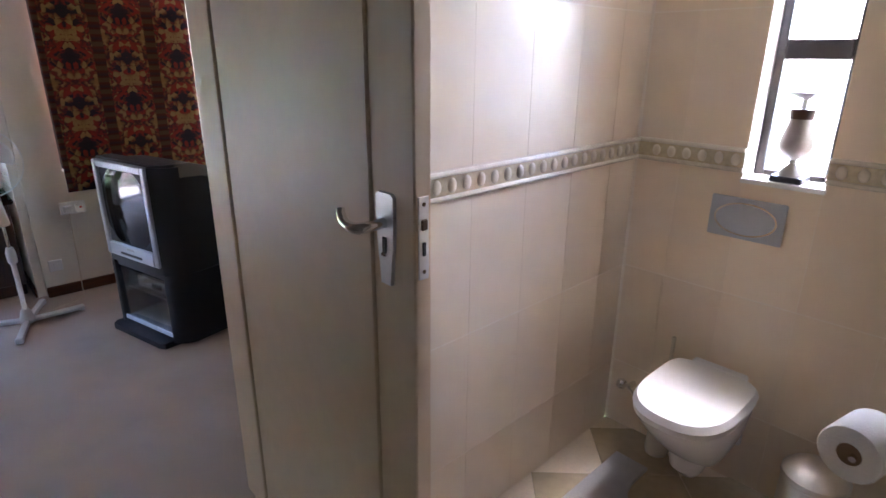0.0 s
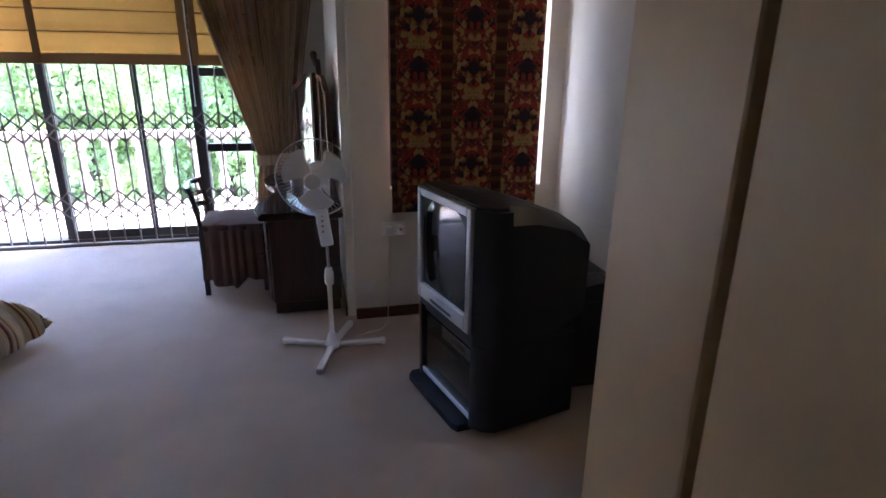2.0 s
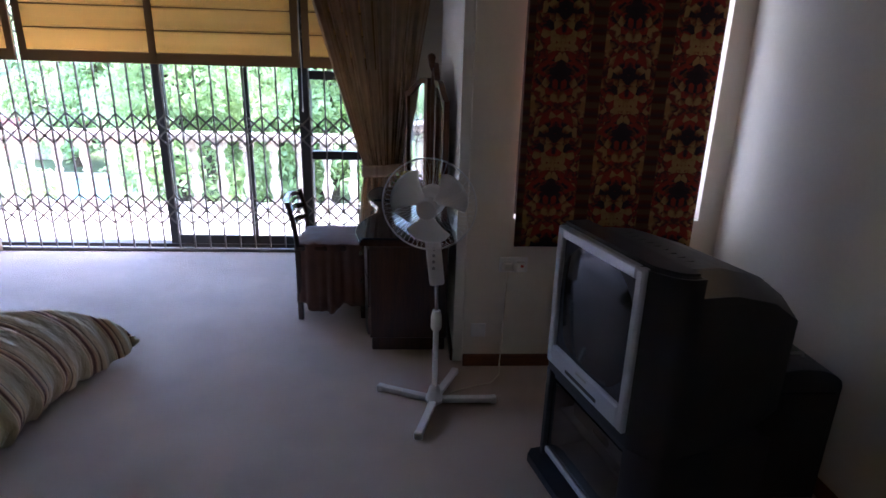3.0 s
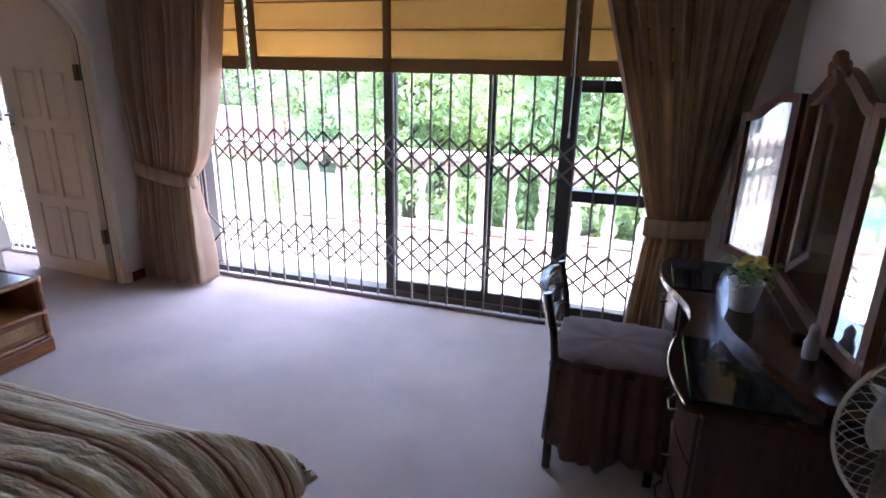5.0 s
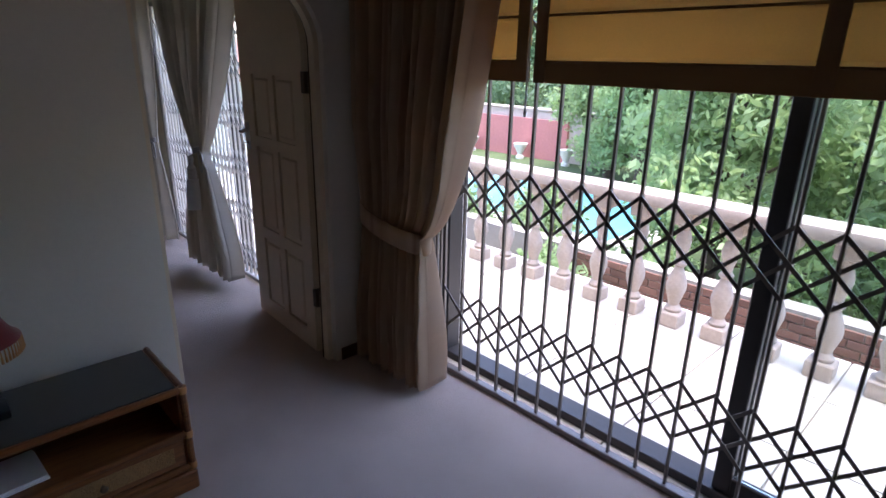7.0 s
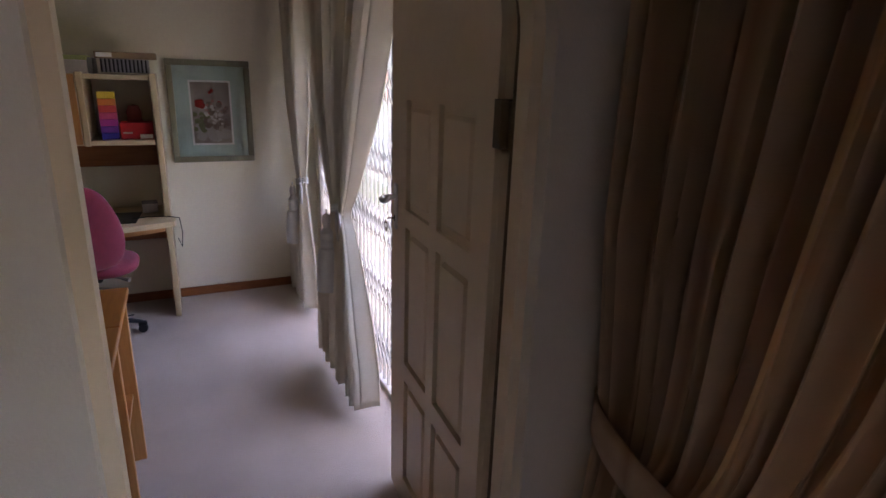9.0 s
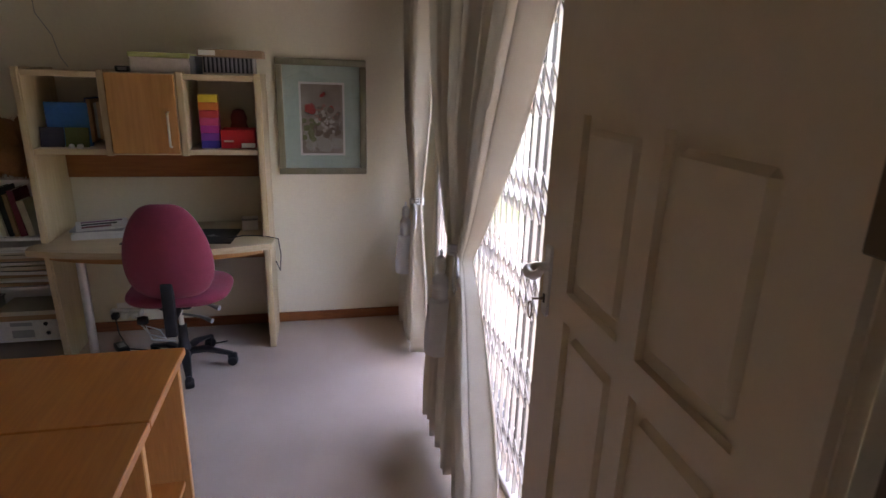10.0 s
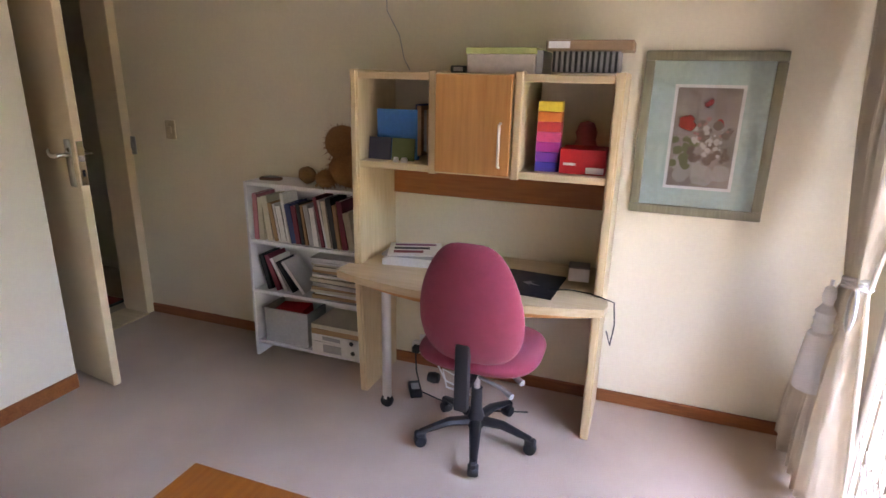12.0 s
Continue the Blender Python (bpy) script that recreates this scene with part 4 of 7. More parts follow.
for z, x in ((0.765, -0.05), (0.68, -0.03), (0.60, -0.012)):
    part("back_rail", tube([(x, 0.0, z - 0.015), (x - 0.03, 0.1, z), (x - 0.04, 0.2, z + 0.005), (x - 0.03, 0.3, z), (x, 0.4, z - 0.015)], [0.014, 0.02, 0.022, 0.02, 0.014], 8), "dark_wood_y", ch)


def skirt(u, v):
    a = 2 * math.pi * u
    c, s = math.cos(a), math.sin(a)
    k = (abs(c) ** 7 + abs(s) ** 7) ** (-1 / 7)
    fl = 0.012 * math.sin(26 * a) * (v if v < 1 else 1) + 0.006 * math.sin(11 * a)
    hx, hy = 0.232 + fl, 0.226 + fl
    if v < 0.3:
        q = (v / 0.3)
        return (0.205 + hx * k * c * q * 0.97, 0.2 + hy * k * s * q * 0.97, 0.53 - 0.012 * q ** 3 + 0.003 * math.sin(8 * a) * q)
    q = (v - 0.3) / 0.7
    low = 0.085 + 0.03 * math.sin(5 * a + 1) + 0.012 * math.sin(13 * a)
    return (0.205 + hx * k * c * (0.97 + 0.05 * q), 0.2 + hy * k * s * (0.97 + 0.05 * q), 0.518 - (0.518 - low) * q)


cover = thing("seat_cover", "dusty brown cloth cover hanging in folds over the chair seat", "chair cover", pose(0.185, 5.51, 0))
part("cloth", sheet(skirt, 150, 26, (1.7, 0.7), closed_u=True), "brown_cloth", cover, thick=0.003, smooth=60)

# pedestal fan
fan = thing("pedestal_fan", "white pedestal fan on a crossed foot, standing still", "fan", pose(1.0, 4.53, 0))
for a in (157, 0, 254, 66):
    d = Vector((math.cos(radians(a)), math.sin(radians(a)), 0))
    ln = 0.3
    f = part("foot", boxed(0.0, ln, -0.018, 0.018, 0.008, 0.036, 0.006, 2), "white_plastic", fan, at=pose(0, 0, 0, 0, 0, a))
    part("foot_cap", boxed(ln - 0.02, ln + 0.008, -0.02, 0.02, 0.0, 0.038, 0.006), "white_plastic", f)
part("hub", lathe([(0.04, 0.01), (0.045, 0.03), (0.035, 0.055), (0.026, 0.09), (0.02, 0.1), (0, 0.1)], 20), "white_plastic", fan)
part("pole", tube([(0, 0, 0.06), (0, 0, 0.47)], 0.014, 14), "white_plastic", fan)
part("collar", lathe([(0.02, 0.4), (0.026, 0.41), (0.026, 0.47), (0.018, 0.5), (0, 0.5)], 16), "white_plastic", fan)
part("inner_pole", tube([(0, 0, 0.48), (-0.005, 0, 0.68)], 0.0085, 12), "chrome", fan)
part("neck", boxed(-0.05, 0.02, -0.03, 0.04, 0.63, 0.88, 0.014, 3, Euler((0, -0.12, 0)).to_matrix().to_4x4()), "white_plastic", fan)
for k in range(4):
    part("button", lathe([(0.007, 0), (0.007, 0.006), (0, 0.008)], 10, m=Matrix.Translation((-0.02, -0.032, 0.72 + 0.03 * k)) @ Matrix.Rotation(radians(90), 4, "X")), "grey_plastic", fan)
HM = Matrix.Translation((-0.045, -0.06, 1.02)) @ Matrix.Rotation(radians(-10), 4, "Z") @ Matrix.Rotation(radians(94), 4, "X")
part("motor", lathe([(0, -0.16), (0.05, -0.15), (0.065, -0.1), (0.065, -0.05), (0.045, -0.03), (0, -0.03)], 20, m=HM), "white_plastic", fan)
hd = part("spinner", lathe([(0.035, 0.0), (0.035, 0.03), (0.02, 0.045), (0, 0.048)], 20, m=HM), "white_plastic", fan)
for k in range(3):
    def bl(u, v, k=k):
        a = 2 * math.pi * k / 3 + 0.5 + (u - 0.5) * (0.9 + 0.5 * v)
        r = 0.03 + 0.14 * v * (1 - 0.12 * (2 * u - 1) ** 4)
        return HM @ Vector((r * math.cos(a), r * math.sin(a), 0.015 + 0.035 * (u - 0.5)))
    part("blade", sheet(bl, 14, 10), "white_plastic", fan, thick=0.003)
M["wire"] = M["white_plastic"]
part("cage_ring", tube([HM @ Vector((0.203 * math.cos(a * math.pi / 24), 0.203 * math.sin(a * math.pi / 24), 0.01)) for a in range(48)], 0.0038, 6, closed=True), "wire", fan)
for side in (1, -1):
    pts = [(0.05, 0.075), (0.1, 0.072), (0.15, 0.06), (0.185, 0.038), (0.2, 0.012)]
    wire = part("guard_wire", tube([(r * math.cos(0.35 * r), r * math.sin(0.35 * r), 0.012 + side * (z - 0.01)) for r, z in pts], 0.0007, 4), "wire", fan, at=HM)
    for k in range(1, 56):
        w2 = new("guard_wire", wire.data)
        w2.parent, w2.matrix_basis = fan, HM @ Matrix.Rotation(2 * math.pi * k / 56, 4, "Z")
part("badge", lathe([(0.046, 0.082), (0.04, 0.088), (0, 0.09)], 20, m=HM), "white_plastic", fan)

# television on its stand: local -y is the front
tvm = Matrix.Translation((1.585, 3.505, 0)) @ Matrix.Rotation(math.atan2(4.10 - 3.505, 1.437 - 1.585), 4, "Z")
st = thing("television_stand", "blue-black television stand with a smoked glass front and a splayed foot", "television stand", tvm)
flank = [(0.0, -0.5), (0.1, -0.5), (0.1, 0.0), (0.085, 0.0), (0.03, -0.03), (0.0, -0.08)]
part("side_panel", prism(flank, 0.03, 0.44), "navy_plastic", st)
for n, p in (("side_panel", (0.6, 0.63, -0.5, 0.0, 0.03, 0.44)), ("top", (0.1, 0.6, -0.5, -0.02, 0.4, 0.44)), ("bottom", (0.1, 0.6, -0.5, -0.03, 0.04, 0.07)), ("back_panel", (0.1, 0.6, -0.5, -0.48, 0.07, 0.4)), ("shelf", (0.1, 0.6, -0.48, -0.06, 0.24, 0.255))):
    part(n, boxed(*p, bevel=0.004), "navy_plastic", st)
part("foot", prism([(0.05, -0.46), (0.63, -0.46), (0.65, 0.03), (0.62, 0.06), (0.15, 0.06), (0.115, 0.045)], 0.0, 0.035), "navy_plastic", st)
part("glass_front", boxed(0.102, 0.598, -0.024, -0.018, 0.075, 0.395), "glass", st, smooth=0)
part("kick_strip", boxed(0.1, 0.6, -0.018, -0.008, 0.05, 0.078, 0.003), "silver_plastic", st)
vc = thing("video_player", "dark video player on the shelf of the television stand", "video player", tvm @ pose(0.34, -0.22, 0.255))
part("case", boxed(-0.2, 0.2, -0.13, 0.13, 0, 0.07, 0.004), "black_plastic", vc)
part("display", boxed(-0.05, 0.05, 0.13, 0.133, 0.02, 0.05), "screen", vc)
tv = thing("television", "large silver-framed tube television with a deep blue-black case", "television", tvm @ pose(0, 0, 0.44))
bm = prism([(0.0, -0.12), (0.63, -0.12), (0.63, -0.012), (0.618, 0.0), (0.1, 0.0), (0.085, -0.004), (0.03, -0.035), (0.008, -0.06), (0.0, -0.085)], 0.0, 0.612)
bmesh.ops.bevel(bm, geom=[e for e in bm.edges if min(v.co.z for v in e.verts) > 0.6], offset=0.014, segments=3, affect="EDGES")
part("front_case", bm, "navy_plastic", tv)
bm = bmesh.new()
for (x0, x1, z0, z1) in ((0.1, 0.135, 0.045, 0.6), (0.575, 0.61, 0.045, 0.6), (0.135, 0.575, 0.56, 0.6), (0.135, 0.575, 0.045, 0.125)):
    box(bm, x0, x1, -0.02, 0.018, z0, z1, 0.006)
part("bezel", bm, "silver_plastic", tv, "silver bezel")
part("screen", sheet(lambda u, v: (0.133 + 0.444 * u, 0.012 - 0.02 * ((2 * u - 1) ** 2 + (2 * v - 1) ** 2) * 0.5, 0.123 + 0.439 * v), 16, 12), "screen", tv, "dark glossy screen")
bm = bmesh.new()
r = [(0.0, 0.63, 0.0, 0.6, -0.12), (0.01, 0.62, 0.0, 0.59, -0.25), (0.05, 0.58, 0.01, 0.53, -0.45), (0.1, 0.53, 0.03, 0.43, -0.62)]
rings = [[bm.verts.new(p) for p in ((x0, y, z0), (x1, y, z0), (x1, y, z1 - 0.06), (x1 - 0.08, y, z1), (x0 + 0.08, y, z1), (x0, y, z1 - 0.06))] for x0, x1, z0, z1, y in r]
for a, b in zip(rings, rings[1:]):
    for k in range(6):
        bm.faces.new((a[k], a[(k + 1) % 6], b[(k + 1) % 6], b[k]))
bm.faces.new(rings[-1])
bm.faces.new(rings[0][::-1])
part("back_case", bm, "navy_plastic", tv)
for k in range(9):
    part("vent_slot", boxed(0.15 + 0.04 * k, 0.165 + 0.04 * k, -0.2, -0.13, 0.591, 0.5965), "black_plastic", tv)
part("control_panel", boxed(0.25, 0.46, 0.017, 0.021, 0.065, 0.08, 0.002), "black_plastic", tv)
part("badge", boxed(0.32, 0.39, 0.017, 0.0205, 0.1, 0.11, 0.001), "grey_plastic", tv)

sp = thing("loudspeaker", "black upright loudspeaker cabinet with a curved top in the corner", "loudspeaker", pose(2.32, 4.05, 0))
out = [(-0.15, 0), (0.15, 0), (0.15, 0.5)] + [(0.15 * math.cos(math.pi * k / 10), 0.5 + 0.07 * math.sin(math.pi * k / 10)) for k in range(1, 10)] + [(-0.15, 0.5)]
part("cabinet", prism(out, -0.2, 0.2, None, Matrix(((1, 0, 0, 0), (0, 0, 1, 0), (0, 1, 0, 0), (0, 0, 0, 1)))), "black_plastic", sp)
part("grille", boxed(-0.13, 0.13, -0.212, -0.2, 0.03, 0.48, 0.006), "black_plastic", sp)
part("handle", tube([(-0.05, -0.1, 0.57), (-0.05, -0.1, 0.585), (0.05, -0.1, 0.585), (0.05, -0.1, 0.57)], 0.006, 8), "grey_plastic", sp)


def kilim():
    """Woven hanging: mirrored medallions in red, ochre and near black."""
    m = bpy.data.materials.new("patterned woven hanging")
    m.use_nodes = True
    n, l = m.node_tree.nodes, m.node_tree.links
    b = n["Principled BSDF"]
    b.inputs["Roughness"].default_value, b.inputs["Specular IOR Level"].default_value = 0.95, 0.1
    uv, sep = n.new("ShaderNodeUVMap"), n.new("ShaderNodeSeparateXYZ")
    l.new(uv.outputs[0], sep.inputs[0])

    def math_node(op, a, b2=None):
        k = n.new("ShaderNodeMath")
        k.operation = op
        for i, v in enumerate((a, b2)):
            if v is None:
                continue
            if isinstance(v, (int, float)):
                k.inputs[i].default_value = v
            else:
                l.new(v, k.inputs[i])
        return k.outputs[0]

    def ramp_node(value, cols):
        r = n.new("ShaderNodeValToRGB")
        e = r.color_ramp.elements
        while len(e) < len(cols):
            e.new(0.5)
        for k, (p, c) in enumerate(cols):
            e[k].position, e[k].color = p, (*c, 1)
        l.new(value, r.inputs["Fac"])
        return r.outputs["Color"]

    col = math_node("DIVIDE", sep.outputs[0], 0.33)
    u = math_node("MULTIPLY", math_node("ABSOLUTE", math_node("SUBTRACT", math_node("FRACT", col), 0.5)), 2)
    y = math_node("ADD", sep.outputs[1], math_node("MULTIPLY", math_node("FLOOR", col), 0.28))
    yv = math_node("MULTIPLY", math_node("FRACT", math_node("DIVIDE", y, 0.56)), 0.56)
    comb, no = n.new("ShaderNodeCombineXYZ"), n.new("ShaderNodeTexNoise")
    l.new(math_node("MULTIPLY", u, 0.16), comb.inputs[0])
    l.new(yv, comb.inputs[1])
    no.inputs["Scale"].default_value, no.inputs["Detail"].default_value = 15, 5
    l.new(comb.outputs[0], no.inputs["Vector"])
    pp = math_node("DIVIDE", math_node("PINGPONG", yv, 0.14), 0.14)
    cell = n.new("ShaderNodeTexVoronoi")
    cell.inputs["Scale"].default_value, cell.inputs["Randomness"].default_value = 30, 0.85
    l.new(comb.outputs[0], cell.inputs["Vector"])
    pick_cell = n.new("ShaderNodeSeparateColor")
    l.new(cell.outputs["Color"], pick_cell.inputs[0])
    facet = math_node("MULTIPLY", math_node("SUBTRACT", pick_cell.outputs[0], 0.5), 0.62)
    w = math_node("ADD", math_node("ADD", math_node("MULTIPLY", u, 0.5), math_node("MULTIPLY", pp, 0.5)), math_node("ADD", facet, math_node("MULTIPLY", math_node("SUBTRACT", no.outputs["Fac"], 0.5), 0.55)))
    red, dark, ochre = (0.27, 0.036, 0.026), (0.045, 0.022, 0.026), (0.29, 0.175, 0.075)
    field = ramp_node(w, [(0, (0.03, 0.02, 0.028)), (0.16, (0.035, 0.022, 0.03)), (0.22, red), (0.36, (0.21, 0.035, 0.025)), (0.41, dark), (0.47, (0.18, 0.06, 0.03)), (0.55, ochre), (0.68, (0.32, 0.2, 0.09)), (0.73, (0.13, 0.03, 0.024)), (0.84, (0.22, 0.035, 0.026)), (0.9, dark), (1, (0.28, 0.15, 0.06))])
    chain = ramp_node(math_node("FRACT", math_node("DIVIDE", sep.outputs[1], 0.075)), [(0, dark), (0.3, (0.09, 0.02, 0.014)), (0.42, (0.1, 0.055, 0.03)), (0.7, (0.09, 0.05, 0.028)), (0.8, (0.07, 0.016, 0.012)), (1, dark)])
    pick = n.new("ShaderNodeMix")
    pick.data_type = "RGBA"
    edge_ = n.new("ShaderNodeMapRange")
    edge_.inputs["From Min"].default_value, edge_.inputs["From Max"].default_value = 0.78, 0.81
    l.new(u, edge_.inputs["Value"])
    l.new(edge_.outputs["Result"], pick.inputs[0])
    l.new(field, pick.inputs[6])
    l.new(chain, pick.inputs[7])
    l.new(pick.outputs[2], b.inputs["Base Color"])
    wv = n.new("ShaderNodeTexNoise")
    wv.inputs["Scale"].default_value = 380
    l.new(uv.outputs[0], wv.inputs["Vector"])
    bp = n.new("ShaderNodeBump")
    bp.inputs["Strength"].default_value, bp.inputs["Distance"].default_value = 0.5, 0.004
    l.new(wv.outputs["Fac"], bp.inputs["Height"])
    l.new(bp.outputs[0], b.inputs["Normal"])
    return m


M["kilim"] = kilim()
th = thing("wall_hanging", "dark red and ochre patterned woven hanging covering the window", "wall hanging", pose(1.872, 4.86, 0.712))
part("cloth", sheet(lambda u, v: (-0.463 + 0.926 * u, 0.006 * math.sin(11 * u + 2 * v), 1.7 * v), 24, 20, (0.926, 1.7)), "kilim", th, thick=0.008)
part("rod", tube([(-0.52, 0, 1.71), (0.52, 0, 1.71)], 0.014, 10), "dark_wood_y", th)

# bed with its spread falling to the carpet
BX0, BX1, BY0, BY1, BZ = -3.0, -1.12, 3.0, 4.62, 0.40
M["spread"] = striped("striped quilted bedspread", [(0, (0.451, 0.366, 0.226)), (0.22, (0.378, 0.305, 0.189)), (0.42, (0.464, 0.378, 0.232)), (0.44, (0.683, 0.512, 0.317)), (0.48, (0.415, 0.268, 0.159)), (0.51, (0.708, 0.537, 0.342)), (0.55, (0.134, 0.0488, 0.0293)), (0.6, (0.11, 0.0415, 0.0244)), (0.65, (0.512, 0.293, 0.171)), (0.72, (0.586, 0.451, 0.281)), (0.76, (0.122, 0.061, 0.0366)), (0.79, (0.537, 0.403, 0.244)), (0.88, (0.586, 0.451, 0.268)), (0.92, (0.451, 0.366, 0.226)), (1, (0.451, 0.366, 0.226))], 1, 0.165, weave=24, relief=0.02, streak=0.45)
bed = thing("bed", "double bed under a striped olive and rust bedspread", "bed", pose((BX0 + BX1) / 2, (BY0 + BY1) / 2, 0))
hx, hy = (BX1 - BX0) / 2, (BY1 - BY0) / 2
part("mattress", boxed(-hx, hx, -hy, hy, 0.18, BZ - 0.03, 0.05, 3), "white_plastic", bed)
part("base", boxed(-hx + 0.02, hx - 0.02, -hy + 0.02, hy - 0.02, 0.0, 0.18, 0.01), "brown_cloth", bed)


def spread(u, v):
    """u runs along the bed, v across; the parts past the mattress fall down and flare."""
    drop = 0.55
    x, y = -hx + (2 * hx + drop) * u, -hy - drop + (2 * hy + 2 * drop) * v
    qx, qy = max(0.0, x - hx + 0.03) / drop, max(0.0, abs(y) - hy + 0.03) / drop
    s = 1 if y > 0 else -1
    qx, qy = min(1, qx), min(1, qy)
    q = max(qx, qy) + 0.1 * min(qx, qy) * (1 - max(qx, qy))
    z = BZ * math.cos(math.pi / 2 * q) ** 0.85 + 0.012
    ox = min(x, hx - 0.03) + 0.40 * math.sin(math.pi / 2 * qx) + 0.11 * qx * qy
    oy = s * (min(abs(y), hy - 0.03) + 0.36 * math.sin(math.pi / 2 * qy) + 0.09 * qx * qy)
    if q == 0:
        z += 0.012 * math.sin(9 * x + 4 * y) * math.sin(7 * y)
    else:
        w = 0.014 * q * q * math.sin(34 * (y if qx > qy else x))
        ox += w if qx > qy else 0
        oy += 0 if qx > qy else s * w
        z += 0.06 * min(qx, qy) ** 2
    band = v * (2 * hy + 2 * drop) / 0.165 % 1
    z += 0.012 * abs(math.sin(math.pi * band / 0.44)) if band < 0.44 else 0.006 * abs(math.sin(math.pi * (band - 0.44) / 0.14))
    z += 0.006 * noise.noise(Vector((x * 9, y * 22, 0.3))) + 0.012 * noise.noise(Vector((x * 4, y * 4, 2.3)))
    tuck = max(0.0, (q - 0.8) / 0.2) * (1 - min(qx, qy)) ** 1.5
    pull = 0.07 * tuck * tuck + 0.012 * tuck * math.sin(75 * (y if qx > qy else x)) + 0.006 * tuck * math.sin(173 * (y if qx > qy else x))
    ox -= pull if qx > qy else 0
    oy -= 0 if qx > qy else s * pull
    return (ox, oy, max(0.035 + 0.01 * tuck * math.sin(60 * (x + y)), z))


part("bedspread", sheet(spread, 130, 260, (2 * hx + 0.52, 2 * hy + 1.04)), "spread", bed, "striped olive, sand and rust quilted bedspread", thick=0.015, smooth=60)

# bedside table, front towards +x
ns = thing("bedside_table", "honey rattan bedside table with glass top and cane drawer", "bedside table", pose(-3.06, 4.92, 0))
D, Wd, Hh = 0.415, 0.61, 0.45
part("plinth", boxed(0.0, D + 0.015, -0.01, Wd + 0.01, 0.0, 0.085, 0.006), "cane_wood", ns)
for nm, p in (("side_panel", (0, D - 0.02, 0, 0.02, 0.085, Hh - 0.03)), ("side_panel", (0, D - 0.02, Wd - 0.02, Wd, 0.085, Hh - 0.03)), ("back_panel", (0, 0.015, 0.02, Wd - 0.02, 0.085, Hh - 0.03)), ("shelf", (0.015, D - 0.02, 0.02, Wd - 0.02, 0.235, 0.25)), ("top", (0, D - 0.01, 0, Wd, Hh - 0.03, Hh - 0.008))):
    part(nm, boxed(*p, bevel=0.002), "cane_wood", ns)
for pts in ([(D - 0.01, 0, Hh - 0.012), (D - 0.01, Wd, Hh - 0.012)], [(0, 0, Hh - 0.012), (D - 0.01, 0, Hh - 0.012)], [(0, Wd, Hh - 0.012), (D - 0.01, Wd, Hh - 0.012)], [(D - 0.01, 0.0, 0.085), (D - 0.01, 0, Hh - 0.01)], [(D - 0.01, Wd, 0.085), (D - 0.01, Wd, Hh - 0.01)], [(D - 0.01, 0, 0.243), (D - 0.01, Wd, 0.243)], [(D - 0.01, 0, 0.095), (D - 0.01, Wd, 0.095)]):
    part("cane_edge", tube(pts, 0.0135, 10), "cane_wood", ns, "round rattan edging")
for y in (0.0, Wd):
    for z in (0.1, 0.243, Hh - 0.014):
        part("binding", lathe([(0.016, -0.014), (0.0175, 0), (0.016, 0.014)], 12, m=pose(D - 0.01, y, z)), "cherry_edge", ns)
M["smoked_glass"] = material("smoked glass", (0.085, 0.08, 0.07), 0.16, scale=3, vary=0.06, bump=0.0)
M["cane_weave"] = material("woven cane", (0.3, 0.16, 0.055), 0.6, scale=120, vary=0.35, bump=0.9, bump_scale=160)
part("glass_top", boxed(0.015, D - 0.02, 0.02, Wd - 0.02, Hh - 0.008, Hh + 0.002, 0.002), "smoked_glass", ns, "smoked glass top")
dr = part("drawer", boxed(D - 0.035, D - 0.014, 0.02, Wd - 0.02, 0.11, 0.228, 0.003), "cane_wood", ns)
part("cane_panel", boxed(D - 0.014, D - 0.010, 0.06, Wd - 0.06, 0.135, 0.203, 0.001), "cane_weave", dr, "woven cane panel")
part("knob", lathe([(0.006, 0), (0.006, 0.012), (0.014, 0.02), (0.01, 0.028), (0, 0.03)], 14, m=Matrix.Translation((D - 0.012, Wd / 2, 0.169)) @ Matrix.Rotation(radians(90), 4, "Y")), "brass", dr)
bk = thing("folder", "white paper folder lying on the bedside shelf", "folder", pose(-2.80, 4.985, 0.25, 0, 0, 4))
part("cover", boxed(-0.1, 0.1, -0.14, 0.1, 0.0, 0.004, 0.001), "paper", bk)
part("page_block", boxed(-0.095, 0.095, -0.135, 0.095, 0.004, 0.016, 0.001), "paper", bk)

# bedside lamp
M["red_shade"] = material("dark red lampshade silk", (0.2, 0.018, 0.02), 0.75, scale=120, vary=0.15, bump=0.2, sheen=0.3)
lp = thing("bedside_lamp", "dark table lamp with a fringed red shade on the bedside table", "table lamp", pose(-2.885, 4.985, 0.452))
part("base", boxed(-0.055, 0.055, -0.055, 0.055, 0.0, 0.03, 0.006, 2), "black_plastic", lp)
part("stem", lathe([(0.03, 0.03), (0.018, 0.05), (0.014, 0.1), (0.026, 0.16), (0.03, 0.2), (0.016, 0.28), (0.01, 0.36), (0, 0.36)], 18), "black_plastic", lp)
shd = part("shade", sheet(lambda u, v: ((0.135 - 0.085 * v ** 0.6) * math.cos(2 * math.pi * u), (0.135 - 0.085 * v ** 0.6) * math.sin(2 * math.pi * u), 0.275 + 0.2 * v), 32, 10, closed_u=True), "red_shade", lp, thick=0.003)
bm = bmesh.new()
for k in range(64):
    a = 2 * math.pi * k / 64
    tube([(0.135 * math.cos(a), 0.135 * math.sin(a), 0.277), (0.136 * math.cos(a), 0.136 * math.sin(a), 0.255), (0.136 * math.cos(a), 0.136 * math.sin(a), 0.23)], [0.002, 0.0025, 0.0045], 5, bm)
part("fringe", bm, "cherry_edge", shd, "beaded sand-coloured fringe")

